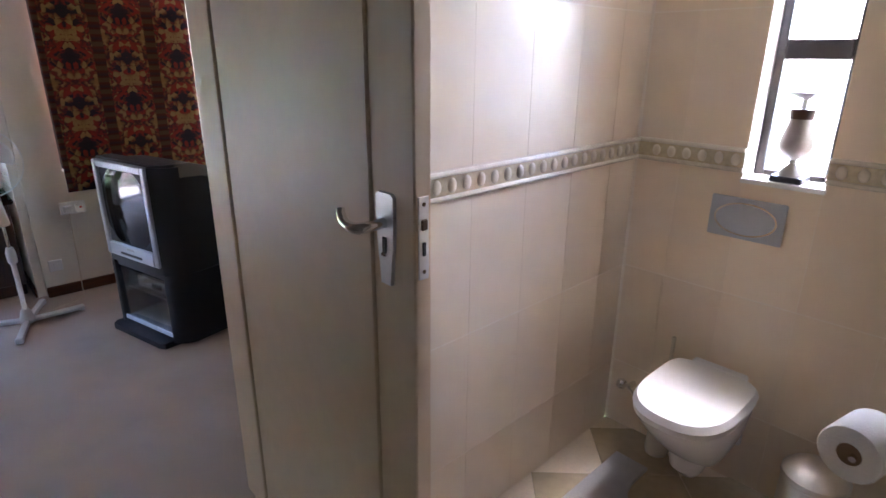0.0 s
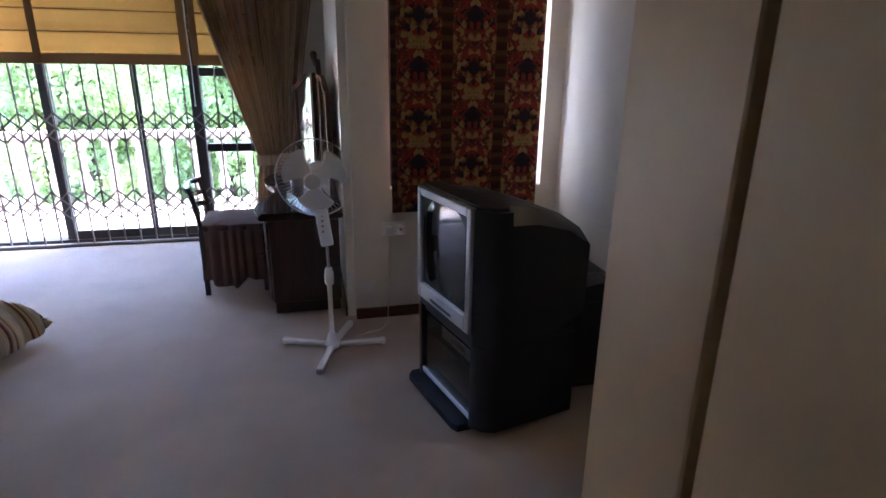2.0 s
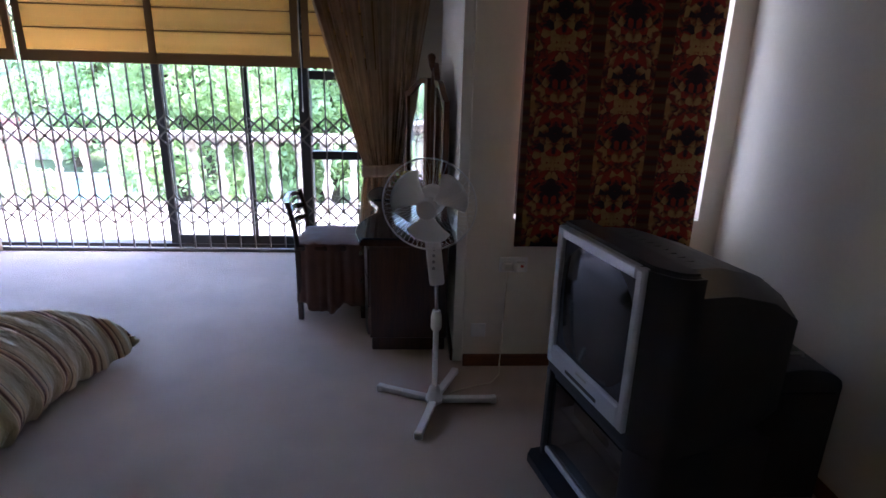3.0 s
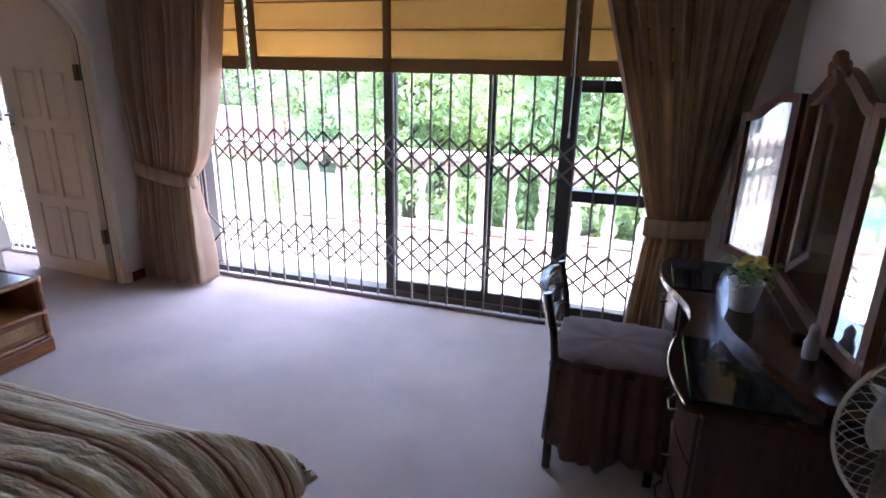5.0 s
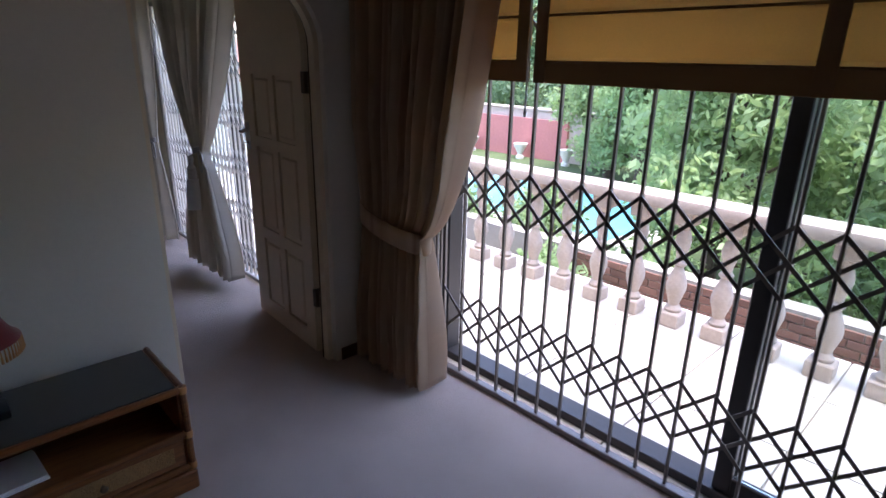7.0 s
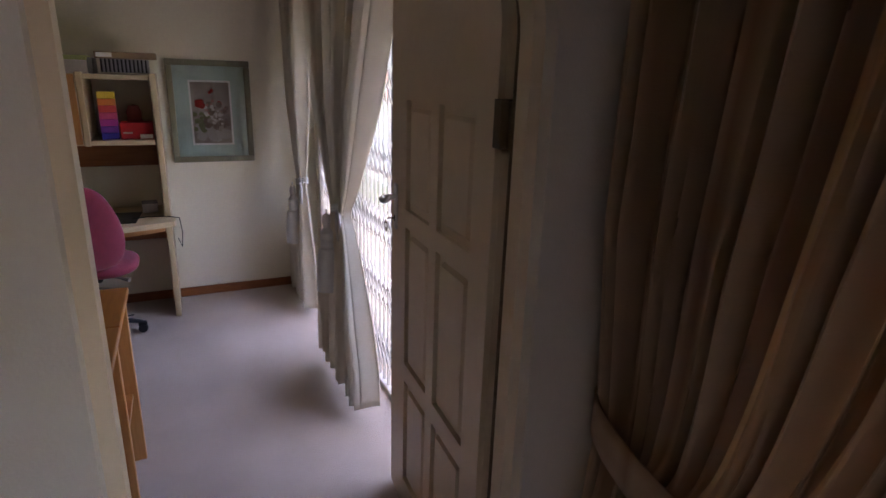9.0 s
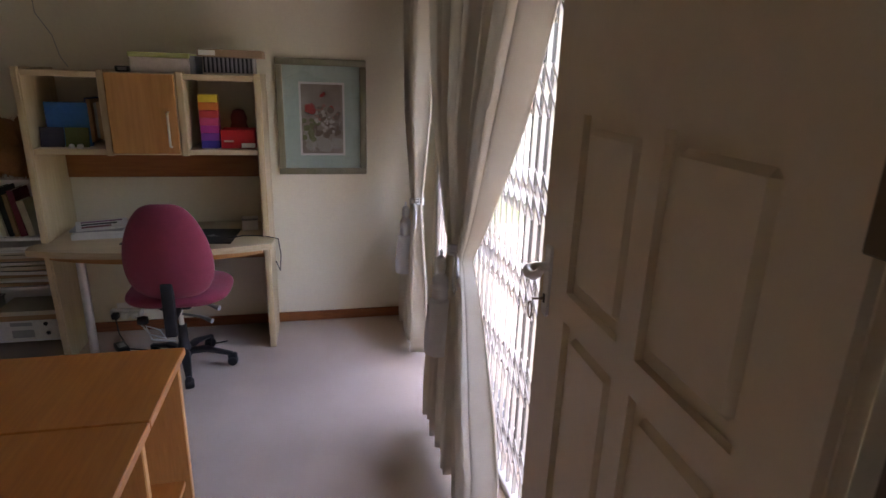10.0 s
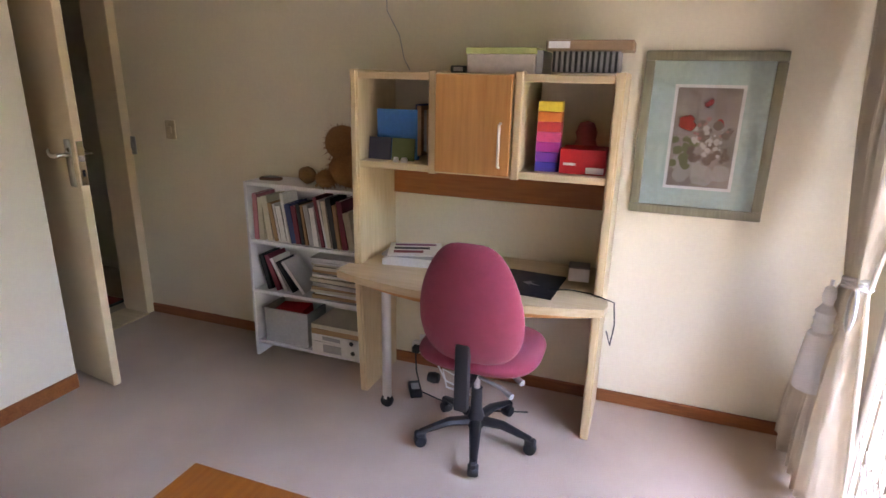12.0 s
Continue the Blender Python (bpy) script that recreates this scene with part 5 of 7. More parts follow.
# lit wall lamp, switch, sockets
wl = thing("wall_lamp", "lit oval wall lamp with a warm glass diffuser", "wall lamp", pose(2.5, 3.55, 1.765))
M["lamp_glow"] = glow("lit warm diffuser", (1.0, 0.72, 0.36), 0.3)
part("backplate", lathe([(0.1, 0), (0.104, -0.015), (0.1, -0.03), (0, -0.03)], 32, m=Matrix.Rotation(radians(90), 4, "Y")), "brass", wl)
part("diffuser", lathe([(0.1, -0.03), (0.097, -0.05), (0.075, -0.075), (0.04, -0.088), (0, -0.09)], 32, m=Matrix.Rotation(radians(90), 4, "Y")), "lamp_glow", wl)


def wall_plate(name, label, cat, m, w, h, rockers=1, mat="white_plastic"):
    """A plate in the local x-z plane that faces local -y."""
    t = thing(name, label, cat, m)
    part("plate", boxed(-w / 2, w / 2, -0.009, 0, -h / 2, h / 2, 0.003), mat, t)
    for k in range(rockers):
        x = (k - (rockers - 1) / 2) * w / max(2, rockers)
        part("rocker", boxed(x - 0.012, x + 0.012, -0.013, -0.008, -0.02, 0.02, 0.002), mat, t)
    return t


wall_plate("light_switch", "white light switch on the bedroom wall", "switch", pose(2.5, 3.55, 1.40, 0, 0, -90), 0.075, 0.115)
so = wall_plate("wall_socket", "white twin wall socket with adaptors plugged in", "socket", pose(1.42, 4.9, 0.60), 0.15, 0.085, 0)
for x in (-0.035, 0.035):
    part("adaptor", boxed(x - 0.025, x + 0.025, -0.05, -0.009, -0.028, 0.022, 0.006), "white_plastic", so)
M["red_dot"] = material("red switch", (0.5, 0.05, 0.04), 0.4)
part("red_switch", boxed(0.03, 0.045, -0.056, -0.049, 0.0, 0.014, 0.002), "red_dot", so)
wall_plate("wall_socket", "white wall socket low beside the pier corner", "socket", pose(1.25, 4.9, 0.22), 0.08, 0.08, 1)
cb = thing("mains_cable", "pale mains cable hanging from the socket to the carpet", "cable", pose(0, 0, 0))
part("cable", tube([(1.39, 4.87, 0.57), (1.385, 4.875, 0.4), (1.38, 4.87, 0.18), (1.37, 4.85, 0.05), (1.36, 4.78, 0.01), (1.3, 4.7, 0.006), (1.22, 4.68, 0.006), (1.1, 4.62, 0.006), (1.04, 4.56, 0.012)], 0.0035, 6), "relief_light", cb)


# ---- study ----
# hutch desk, front towards +x
DK = pose(-6.47, 4.594, 0)
dk = thing("hutch_desk", "pale maple desk with tall hutch and cherry boards", "desk", DK)
for y in (0.0, 1.105):
    out = [(0.0, 0.0), (0.36, 0.0), (0.395, 0.6), (0.395, 1.575), (0.0, 1.575)]
    bm = prism(out, 0, 0.036, None, Matrix(((1, 0, 0, 0), (0, 0, 1, y), (0, 1, 0, 0), (0, 0, 0, 1))))
    bmesh.ops.bevel(bm, geom=[e for e in bm.edges if e.verts[0].co.x > 0.3 and e.verts[1].co.x > 0.3], offset=0.008, segments=2, affect="EDGES")
    part("side_panel", bm, "maple", dk)
edge = [(0.0, 0.037), (0.39, 0.037), (0.40, -0.02), (0.47, -0.03)] + [(0.47 + 0.15 * math.sin(math.pi * (k + 1) / 16) ** 0.7, -0.02 + 1.18 * k / 14) for k in range(0, 15)] + [(0.47, 1.17), (0.40, 1.16), (0.39, 1.103), (0.0, 1.103)]
bm = prism(edge, 0.665, 0.698)
part("desk_top", bm, "maple_top", dk)
out = [(0.1, 0.04)] + [(0.42 + 0.13 * math.sin(math.pi * k / 14) ** 0.8, 0.04 + 1.06 * k / 14) for k in range(15)] + [(0.1, 1.1)]
part("keyboard_tray", prism(out, 0.615, 0.642), "cherry_edge", dk, "orange cherry pull-out tray")
part("modesty_board", boxed(0.02, 0.035, 0.036, 1.105, 0.47, 0.66, 0.002), "cherry_dark", dk, "cherry modesty board")
part("back_board", boxed(0.0, 0.02, 0.036, 1.105, 0.98, 1.165, 0.003), "cherry_dark", dk, "cherry back board")
for z0, z1 in ((1.535, 1.565), (1.155, 1.185)):
    part("shelf", boxed(0.0, 0.385, 0.036, 1.105, z0, z1, 0.004), "maple_top", dk)
for y in (0.385, 0.745):
    part("divider", boxed(0.0, 0.39, y - 0.018, y + 0.018, 1.15, 1.575, 0.005), "maple", dk)
cd = part("cupboard_door", boxed(0.39, 0.41, 0.405, 0.725, 1.165, 1.56, 0.004), "cherry_door", dk, "orange cherry cupboard door")
part("handle", tube([(0.41, 0.685, 1.2), (0.432, 0.685, 1.205), (0.432, 0.685, 1.37), (0.41, 0.685, 1.375)], 0.006, 8), "steel", cd, "steel bow handle")
pl = part("steel_leg", tube([(0.44, 0.19, 0.05), (0.44, 0.19, 0.615)], 0.022, 16), "steel", dk, "grey steel leg on a castor")
part("castor", lathe([(0.03, -0.012), (0.033, 0), (0.03, 0.012)], 18, m=Matrix.Translation((0.44, 0.19, 0.033)) @ Matrix.Rotation(radians(90), 4, "Y")), "black_plastic", pl)
part("castor_fork", boxed(0.42, 0.46, 0.172, 0.208, 0.035, 0.07, 0.006), "black_plastic", pl)


def colour_mat(name, c, rough=0.6):
    if name not in M:
        M[name] = material(name, c, rough, scale=60, vary=0.12, bump=0.08)
    return name


def book(name, label, m, w, h, t, mat, cat="book", group=""):
    """A closed book lying: w along x, h along y, t thick."""
    b = thing(name, label, cat, m, group)
    bm = boxed(-w / 2, w / 2, -h / 2, h / 2, 0, 0.003)
    box(bm, -w / 2, w / 2, -h / 2, h / 2, t - 0.003, t)
    box(bm, w / 2 - 0.003, w / 2, -h / 2, h / 2, 0, t)
    part("cover", bm, mat, b, smooth=0)
    part("pages", boxed(-w / 2 + 0.004, w / 2 - 0.003, -h / 2 + 0.004, h / 2 - 0.004, 0.003, t - 0.003), "paper", b, smooth=0)
    return b


INK = [colour_mat("maroon cover", (0.2, 0.03, 0.05)), colour_mat("cream cover", (0.6, 0.54, 0.42)), colour_mat("black cover", (0.02, 0.02, 0.025)), colour_mat("navy cover", (0.04, 0.06, 0.16)), colour_mat("grey cover", (0.35, 0.35, 0.36)),
       colour_mat("tan cover", (0.4, 0.24, 0.12)), colour_mat("white cover", (0.72, 0.71, 0.69)), colour_mat("plum cover", (0.22, 0.07, 0.16)), colour_mat("green cover", (0.06, 0.12, 0.07)), colour_mat("pink cover", (0.55, 0.2, 0.24))]

# things on the desk
for k, (dz, t, mt, r) in enumerate(((0.0, 0.03, "white cover", 8), (0.03, 0.012, "white cover", 14), (0.042, 0.01, "grey cover", 5), (0.052, 0.008, "white cover", 20))):
    mg = book("magazine", "glossy magazine in a small pile on the desk", DK @ pose(0.24, 0.24 + 0.01 * (k % 2), 0.698 + dz, 0, 0, r), 0.2, 0.25, t, mt, "magazine", "magazines on the desk")
    for q in range(3):
        part("print_bar", boxed(-0.08 + 0.055 * q, -0.05 + 0.06 * q, -0.1, 0.1 - 0.03 * q, t + 0.0002, t + 0.0008), ("plum cover", "black cover", "maroon cover")[(q + k) % 3], mg, smooth=0)
bp_ = thing("desk_pad", "black desk pad with a small pale emblem", "desk pad", DK @ pose(0.33, 0.68, 0.698, 0, 0, -4))
part("pad", boxed(-0.15, 0.15, -0.28, 0.28, 0, 0.004, 0.001), "black_plastic", bp_)
part("emblem", prism([(0.0, 0.12), (0.03, 0.16), (0.012, 0.15), (0.02, 0.2), (-0.01, 0.15), (-0.03, 0.16)], 0.0042, 0.0052), "grey_plastic", bp_)
wb = thing("small_box", "small white plastic box with a grey lid on the desk", "box", DK @ pose(0.2, 1.02, 0.698, 0, 0, 6))
part("body", boxed(-0.035, 0.035, -0.045, 0.045, 0, 0.06, 0.005, 2), "white_plastic", wb)
part("lid", boxed(-0.036, 0.036, -0.046, 0.046, 0.06, 0.072, 0.004), "grey_plastic", wb)
cbl = thing("mouse_cable", "thin black cable trailing over the desk edge", "cable", DK)
part("cable", tube([(0.4, 0.92, 0.703), (0.36, 1.0, 0.703), (0.37, 1.09, 0.703), (0.4, 1.125, 0.706), (0.43, 1.19, 0.70), (0.42, 1.2, 0.6), (0.4, 1.19, 0.5), (0.4, 1.17, 0.56)], 0.003, 6), "black_plastic", cbl)

# in and on the hutch
colour_mat("bright blue cover", (0.03, 0.2, 0.55)), colour_mat("red card", (0.5, 0.015, 0.02)), colour_mat("dark print", (0.05, 0.05, 0.08)), colour_mat("green print", (0.1, 0.14, 0.05))
g = book("picture_book", "bright blue picture book standing in the hutch", DK @ pose(0.2, 0.16, 1.302, 90, 0, 90) @ pose(0, 0, 0), 0.2, 0.22, 0.02, "bright blue cover")
g.matrix_basis = DK @ Matrix.Translation((0.25, 0.17, 1.297)) @ Euler((radians(90), 0, radians(90))).to_matrix().to_4x4()
for y, mt in ((0.1, "dark print"), (0.215, "green print")):
    b = thing("photo_card", "small dark photograph leaning in the hutch", "photograph", DK @ pose(0.31, y, 1.185, 0, -8, 0))
    part("print", boxed(-0.004, 0.004, -0.055, 0.055, 0.0, 0.1, 0.001), mt, b)
    part("stand", boxed(-0.05, -0.004, -0.01, 0.01, 0.0, 0.04, 0.001), "black_plastic", b)
rnd = random.Random(21)
y = 0.27
for k in range(5):
    t = rnd.uniform(0.012, 0.022)
    b = book("book", "slim dark book upright in the hutch", Matrix(), rnd.uniform(0.14, 0.18), rnd.uniform(0.18, 0.26), t, rnd.choice(["black cover", "tan cover", "grey cover", "navy cover"]), group="books in the hutch")
    hh = b.children[0].dimensions.y
    b.matrix_basis = DK @ Matrix.Translation((0.18, y, 1.186 + 0.13)) @ Euler((radians(90), 0, 0)).to_matrix().to_4x4()
    y += t + 0.003
for y, r, lab in ((0.2, 0.012, "tiny white bead jar"), (0.24, 0.014, "tiny white bead jar")):
    t = thing("bead_jar", "tiny white jar at the front of the hutch", "jar", DK @ pose(0.35, y, 1.185))
    part("body", lathe([(0, 0), (r, 0), (r * 1.1, 0.012), (r * 0.7, 0.02), (0, 0.02)], 12), "white_plastic", t)
rb = thing("rainbow_box", "tall box striped yellow, orange, red, pink, purple and blue", "box", DK @ pose(0.28, 0.86, 1.185, 0, 0, 4))
RAIN = [("rainbow blue", (0.06, 0.05, 0.35)), ("rainbow violet", (0.22, 0.05, 0.35)), ("rainbow magenta", (0.5, 0.04, 0.28)), ("rainbow pink", (0.65, 0.08, 0.2)), ("rainbow red", (0.65, 0.06, 0.06)), ("rainbow orange", (0.72, 0.2, 0.04)), ("rainbow yellow", (0.75, 0.55, 0.06))]
for k, (nm, c) in enumerate(RAIN):
    part("stripe", boxed(-0.045, 0.045, -0.048, 0.048, 0.04 * k, 0.04 * k + 0.039, 0.002), colour_mat(nm, c), rb)
rc = thing("red_box", "flat red cardboard box with a white label", "box", DK @ pose(0.26, 1.0, 1.185, 0, 0, 1))
part("carton", boxed(-0.08, 0.08, -0.085, 0.095, 0, 0.1, 0.003), "red card", rc)
part("label", boxed(0.08, 0.0815, 0.02, 0.09, 0.005, 0.03), "paper", rc)
part("lettering_bar", boxed(0.08, 0.0815, -0.07, -0.02, 0.035, 0.045), "paper", rc)
tp = thing("soft_toy", "small pinkish soft toy behind the red box", "soft toy", DK @ pose(0.13, 0.99, 1.185))
bm = lathe([(0, 0), (0.05, 0.01), (0.06, 0.07), (0.04, 0.12), (0.045, 0.15), (0.03, 0.19), (0, 0.2)], 16)
part("body", bm, colour_mat("dusty pink plush", (0.3, 0.12, 0.13), 0.95), tp)
ck = thing("alarm_clock", "small black and silver travel clock on the hutch", "clock", DK @ pose(0.3, 0.47, 1.565))
part("case", boxed(-0.02, 0.02, -0.035, 0.035, 0, 0.03, 0.006, 2), "black_plastic", ck)
part("dial", boxed(0.02, 0.022, -0.02, 0.02, 0.008, 0.024), "grey_plastic", ck)
pb = thing("storage_box", "pale pink storage box with a lime lid on the hutch", "box", DK @ pose(0.22, 0.65, 1.565))
part("body", boxed(-0.11, 0.11, -0.14, 0.14, 0, 0.075, 0.004), colour_mat("pale pink card", (0.62, 0.53, 0.5)), pb)
part("lid", boxed(-0.115, 0.115, -0.145, 0.145, 0.075, 0.1, 0.004), colour_mat("lime card", (0.5, 0.55, 0.22)), pb)
part("dark_side", boxed(-0.1, 0.1, 0.141, 0.17, 0, 0.09, 0.003), "grey_plastic", pb)
cr = thing("disc_rack", "brown cardboard tray over a row of dark disc cases", "disc rack", DK @ pose(0.27, 0.985, 1.575))
for k in range(24):
    part("disc_case", boxed(-0.07, 0.07, -0.125 + 0.0105 * k, -0.125 + 0.0105 * k + 0.0085, 0.0, 0.075, 0.001), "grey cover" if k % 2 else "black cover", cr)
part("tray", boxed(-0.1, 0.09, -0.15, 0.17, 0.078, 0.115, 0.003), colour_mat("brown card", (0.3, 0.2, 0.12)), cr)
part("label", boxed(0.09, 0.0915, -0.14, -0.06, 0.085, 0.11), "paper", cr)
wc_ = thing("wall_cable", "thin grey cable running up the wall above the hutch", "cable", pose(-6.487, 0, 0))
part("cable", tube([(0.0, 4.70, 1.58), (0, 4.67, 1.63), (0, 4.645, 1.74), (0, 4.58, 1.85), (0, 4.57, 2.2), (0, 4.57, 2.58)], 0.0022, 6), "grey_plastic", wc_)

# office chair
oc = thing("office_chair", "raspberry upholstered office chair on a black five-star base", "office chair", pose(-5.94, 5.262, 0, 0, 0, 0))
for k in range(5):
    a = 18 + 72 * k
    ar = part("base_arm", tube([(0.02, 0, 0.1), (0.12, 0, 0.105), (0.25, 0, 0.07)], [0.028, 0.024, 0.016], 8, flat=0.7), "black_plastic", oc, at=pose(0, 0, 0, 0, 0, a - 18 + 15))
    part("castor", lathe([(0.024, -0.022), (0.028, -0.012), (0.028, 0.012), (0.024, 0.022)], 16, m=Matrix.Translation((0.25, 0, 0.028)) @ Matrix.Rotation(radians(90), 4, "X")), "black_plastic", ar)
    part("castor_hood", boxed(0.225, 0.275, -0.016, 0.016, 0.04, 0.075, 0.008), "black_plastic", ar)
part("hub", lathe([(0.035, 0.07), (0.042, 0.1), (0.035, 0.13), (0.026, 0.16), (0.024, 0.26), (0, 0.26)], 18), "black_plastic", oc)
part("gas_lift", tube([(0, 0, 0.2), (0, 0, 0.4)], 0.014, 12), "steel", oc)
part("mechanism", boxed(-0.1, 0.1, -0.08, 0.08, 0.38, 0.42, 0.01), "black_plastic", oc)


def cushion(hx, hy, z0, z1, flat=3.2):
    def f(u, v):
        a, b = 2 * math.pi * u, math.pi * (v - 0.5)
        c, s = math.cos(a), math.sin(a)
        k = (abs(c) ** flat + abs(s) ** flat) ** (-1 / flat)
        rr = abs(math.cos(b)) ** 0.45
        return (hx * k * c * rr, hy * k * s * rr, (z0 + z1) / 2 + (z1 - z0) / 2 * math.sin(b))
    return sheet(f, 44, 16, closed_u=True)


part("seat", cushion(0.23, 0.255, 0.42, 0.515), "red_chair", oc, "raspberry padded seat", at=pose(0.0, 0.02, 0))


def back(u, v):
    """The backrest: an egg-shaped pad, upright in the y-z plane, bowed round the spine."""
    a, b = 2 * math.pi * u, math.pi * (v - 0.5)
    c, s = math.cos(a), math.sin(a)
    rr = abs(math.cos(b)) ** 0.4
    h = s * rr
    w = 0.2 * (1 - 0.19 * h - 0.05 * h * h)
    y = w * (abs(c) ** 0.54) * (1 if c > 0 else -1) * rr
    z = 0.742 + 0.246 * h
    x = 0.265 + 0.04 * math.sin(b) - 0.55 * y * y * 2 - 0.05 * (h * 0.8) ** 2 + 0.03 * h
    return (x, y, z)


part("backrest", sheet(back, 56, 18, closed_u=True), "red_chair", oc, "raspberry egg-shaped backrest", at=pose(0.02, 0.03, 0))
part("back_bracket", boxed(0.235, 0.275, -0.028, 0.028, 0.32, 0.6, 0.01, 2), "black_plastic", oc, at=pose(0.03, 0.02, 0))
part("back_bar", tube([(0.05, 0.02, 0.4), (0.2, 0.02, 0.385), (0.285, 0.02, 0.4)], 0.018, 8), "black_plastic", oc)
for y, z in ((0.16, 0.4), (0.12, 0.33)):
    part("lever", tube([(0.05, y - 0.1, z + 0.01), (0.08, y, z), (0.12, y + 0.06, z - 0.01)], [0.006, 0.008, 0.014], 8), "grey_plastic", oc, "grey paddle lever")
part("adjust_knob", lathe([(0.02, 0), (0.024, 0.02), (0.02, 0.045), (0, 0.045)], 12, m=Matrix.Translation((0.16, -0.12, 0.36)) @ Matrix.Rotation(radians(90), 4, "X")), "black_plastic", oc)

# bookcase
BK = pose(-6.47, 3.855, 0)
bc = thing("bookcase", "narrow white melamine bookcase, packed with books and papers", "bookcase", BK)
for y in (0.0, 0.70):
    part("side_panel", boxed(0.0, 0.235, y, y + 0.018, 0.0, 1.005, 0.002), "white_board", bc)
for z in (0.985, 0.67, 0.385, 0.075):
    part("shelf", boxed(0.0, 0.23, 0.018, 0.70, z, z + 0.018, 0.002), "white_board", bc)
part("back_panel", boxed(0.0, 0.006, 0.018, 0.70, 0.07, 0.99), "white_board", bc)
rnd = random.Random(5)
y = 0.03
k = 0
while y < 0.60:
    t, h, d = rnd.uniform(0.014, 0.036), rnd.uniform(0.19, 0.27), rnd.uniform(0.13, 0.17)
    tilt = 0 if y < 0.07 else rnd.choice((7, 9, 10))
    b = book("book", "worn book leaning in a row on the white bookcase", Matrix(), d, h, t, INK[rnd.choice((6, 1, 6, 5, 2, 1, 0, 4, 2, 5, 3, 9, 1))], group="books on the upper shelf")
    s = math.sin(radians(tilt))
    b.matrix_basis = BK @ Matrix.Translation((0.21 - d / 2, y + t + s * 0.05, 0.688 + h / 2 * math.cos(radians(tilt)) + t * s)) @ Euler((radians(90 + tilt), 0, 0)).to_matrix().to_4x4()
    y += t / math.cos(radians(tilt)) + 0.004
    k += 1
y = 0.04
for k in range(5):
    t, h = rnd.uniform(0.015, 0.03), rnd.uniform(0.19, 0.22)
    b = book("book", "book slumped sideways on the middle shelf", Matrix(), 0.15, h, t, INK[(2, 0, 6, 2, 6)[k]], group="books on the middle shelf")
    tl = radians(14 + 6 * k)
    b.matrix_basis = BK @ Matrix.Translation((0.13, y + t + math.sin(tl) * h / 2, 0.403 + h / 2 * math.cos(tl) + t * math.sin(tl))) @ Euler((math.pi / 2 + tl, 0, 0)).to_matrix().to_4x4()
    y += 0.035
z = 0.403
for k in range(14):
    t = rnd.uniform(0.008, 0.02)
    book("paper_pile", "magazine or folder in a tall stack", BK @ pose(0.11 + rnd.uniform(-0.01, 0.02), 0.53 + rnd.uniform(-0.015, 0.015), z, 0, 0, rnd.uniform(-4, 4)), 0.21, 0.29, t, INK[rnd.choice((1, 1, 6, 6, 5, 1))], "magazine", "stack of magazines")
    z += t
bn = thing("storage_bin", "grey plastic storage bin with red papers inside", "storage bin", BK @ pose(0.12, 0.2, 0.093))
colour_mat("mid grey plastic", (0.36, 0.36, 0.35), 0.5)
for x0, x1, y0, y1 in ((-0.09, 0.09, -0.14, -0.135), (-0.09, 0.09, 0.135, 0.14), (-0.095, -0.09, -0.14, 0.14), (0.09, 0.095, -0.14, 0.14)):
    part("bin_side", boxed(x0, x1, y0, y1, 0.0, 0.2), "mid grey plastic", bn)
part("bin_floor", boxed(-0.09, 0.09, -0.135, 0.135, 0, 0.005), "mid grey plastic", bn)
part("rim", tube([(-0.097, -0.143, 0.2), (0.097, -0.143, 0.2), (0.097, 0.143, 0.2), (-0.097, 0.143, 0.2)], 0.006, 6, closed=True), "grey cover", bn)
part("papers", boxed(-0.07, 0.07, -0.1, 0.08, 0.01, 0.19, 0.002, 1, Euler((0.05, 0.06, 0.1)).to_matrix().to_4x4()), "red card", bn)
z = 0.093
for t, mt, nm in ((0.07, "white cover", "lever_arch_file"), (0.045, "white cover", "lever_arch_file"), (0.03, "tan cover", "folder"), (0.025, "cream cover", "folder")):
    b = book(nm, "white lever arch file lying on its side" if "arch" in nm else "card folder lying on the files", BK @ pose(0.12, 0.53, z, 0, 0, rnd.uniform(-4, 4)), 0.24, 0.3, t, mt, "file")
    if "arch" in nm:
        part("ring_hole", lathe([(0.012, -0.002), (0.012, 0.002)], 14, m=Matrix.Translation((0.121, 0.1, t / 2)) @ Matrix.Rotation(radians(90), 4, "Y")), "black cover", b)
        part("spine_label", boxed(0.12, 0.1215, -0.08, 0.03, 0.012, t - 0.012), "grey cover", b)
    z += t
# soft toys on the bookcase
M["plush"] = material("brown plush", (0.32, 0.155, 0.06), 0.97, scale=140, vary=0.3, bump=0.9)


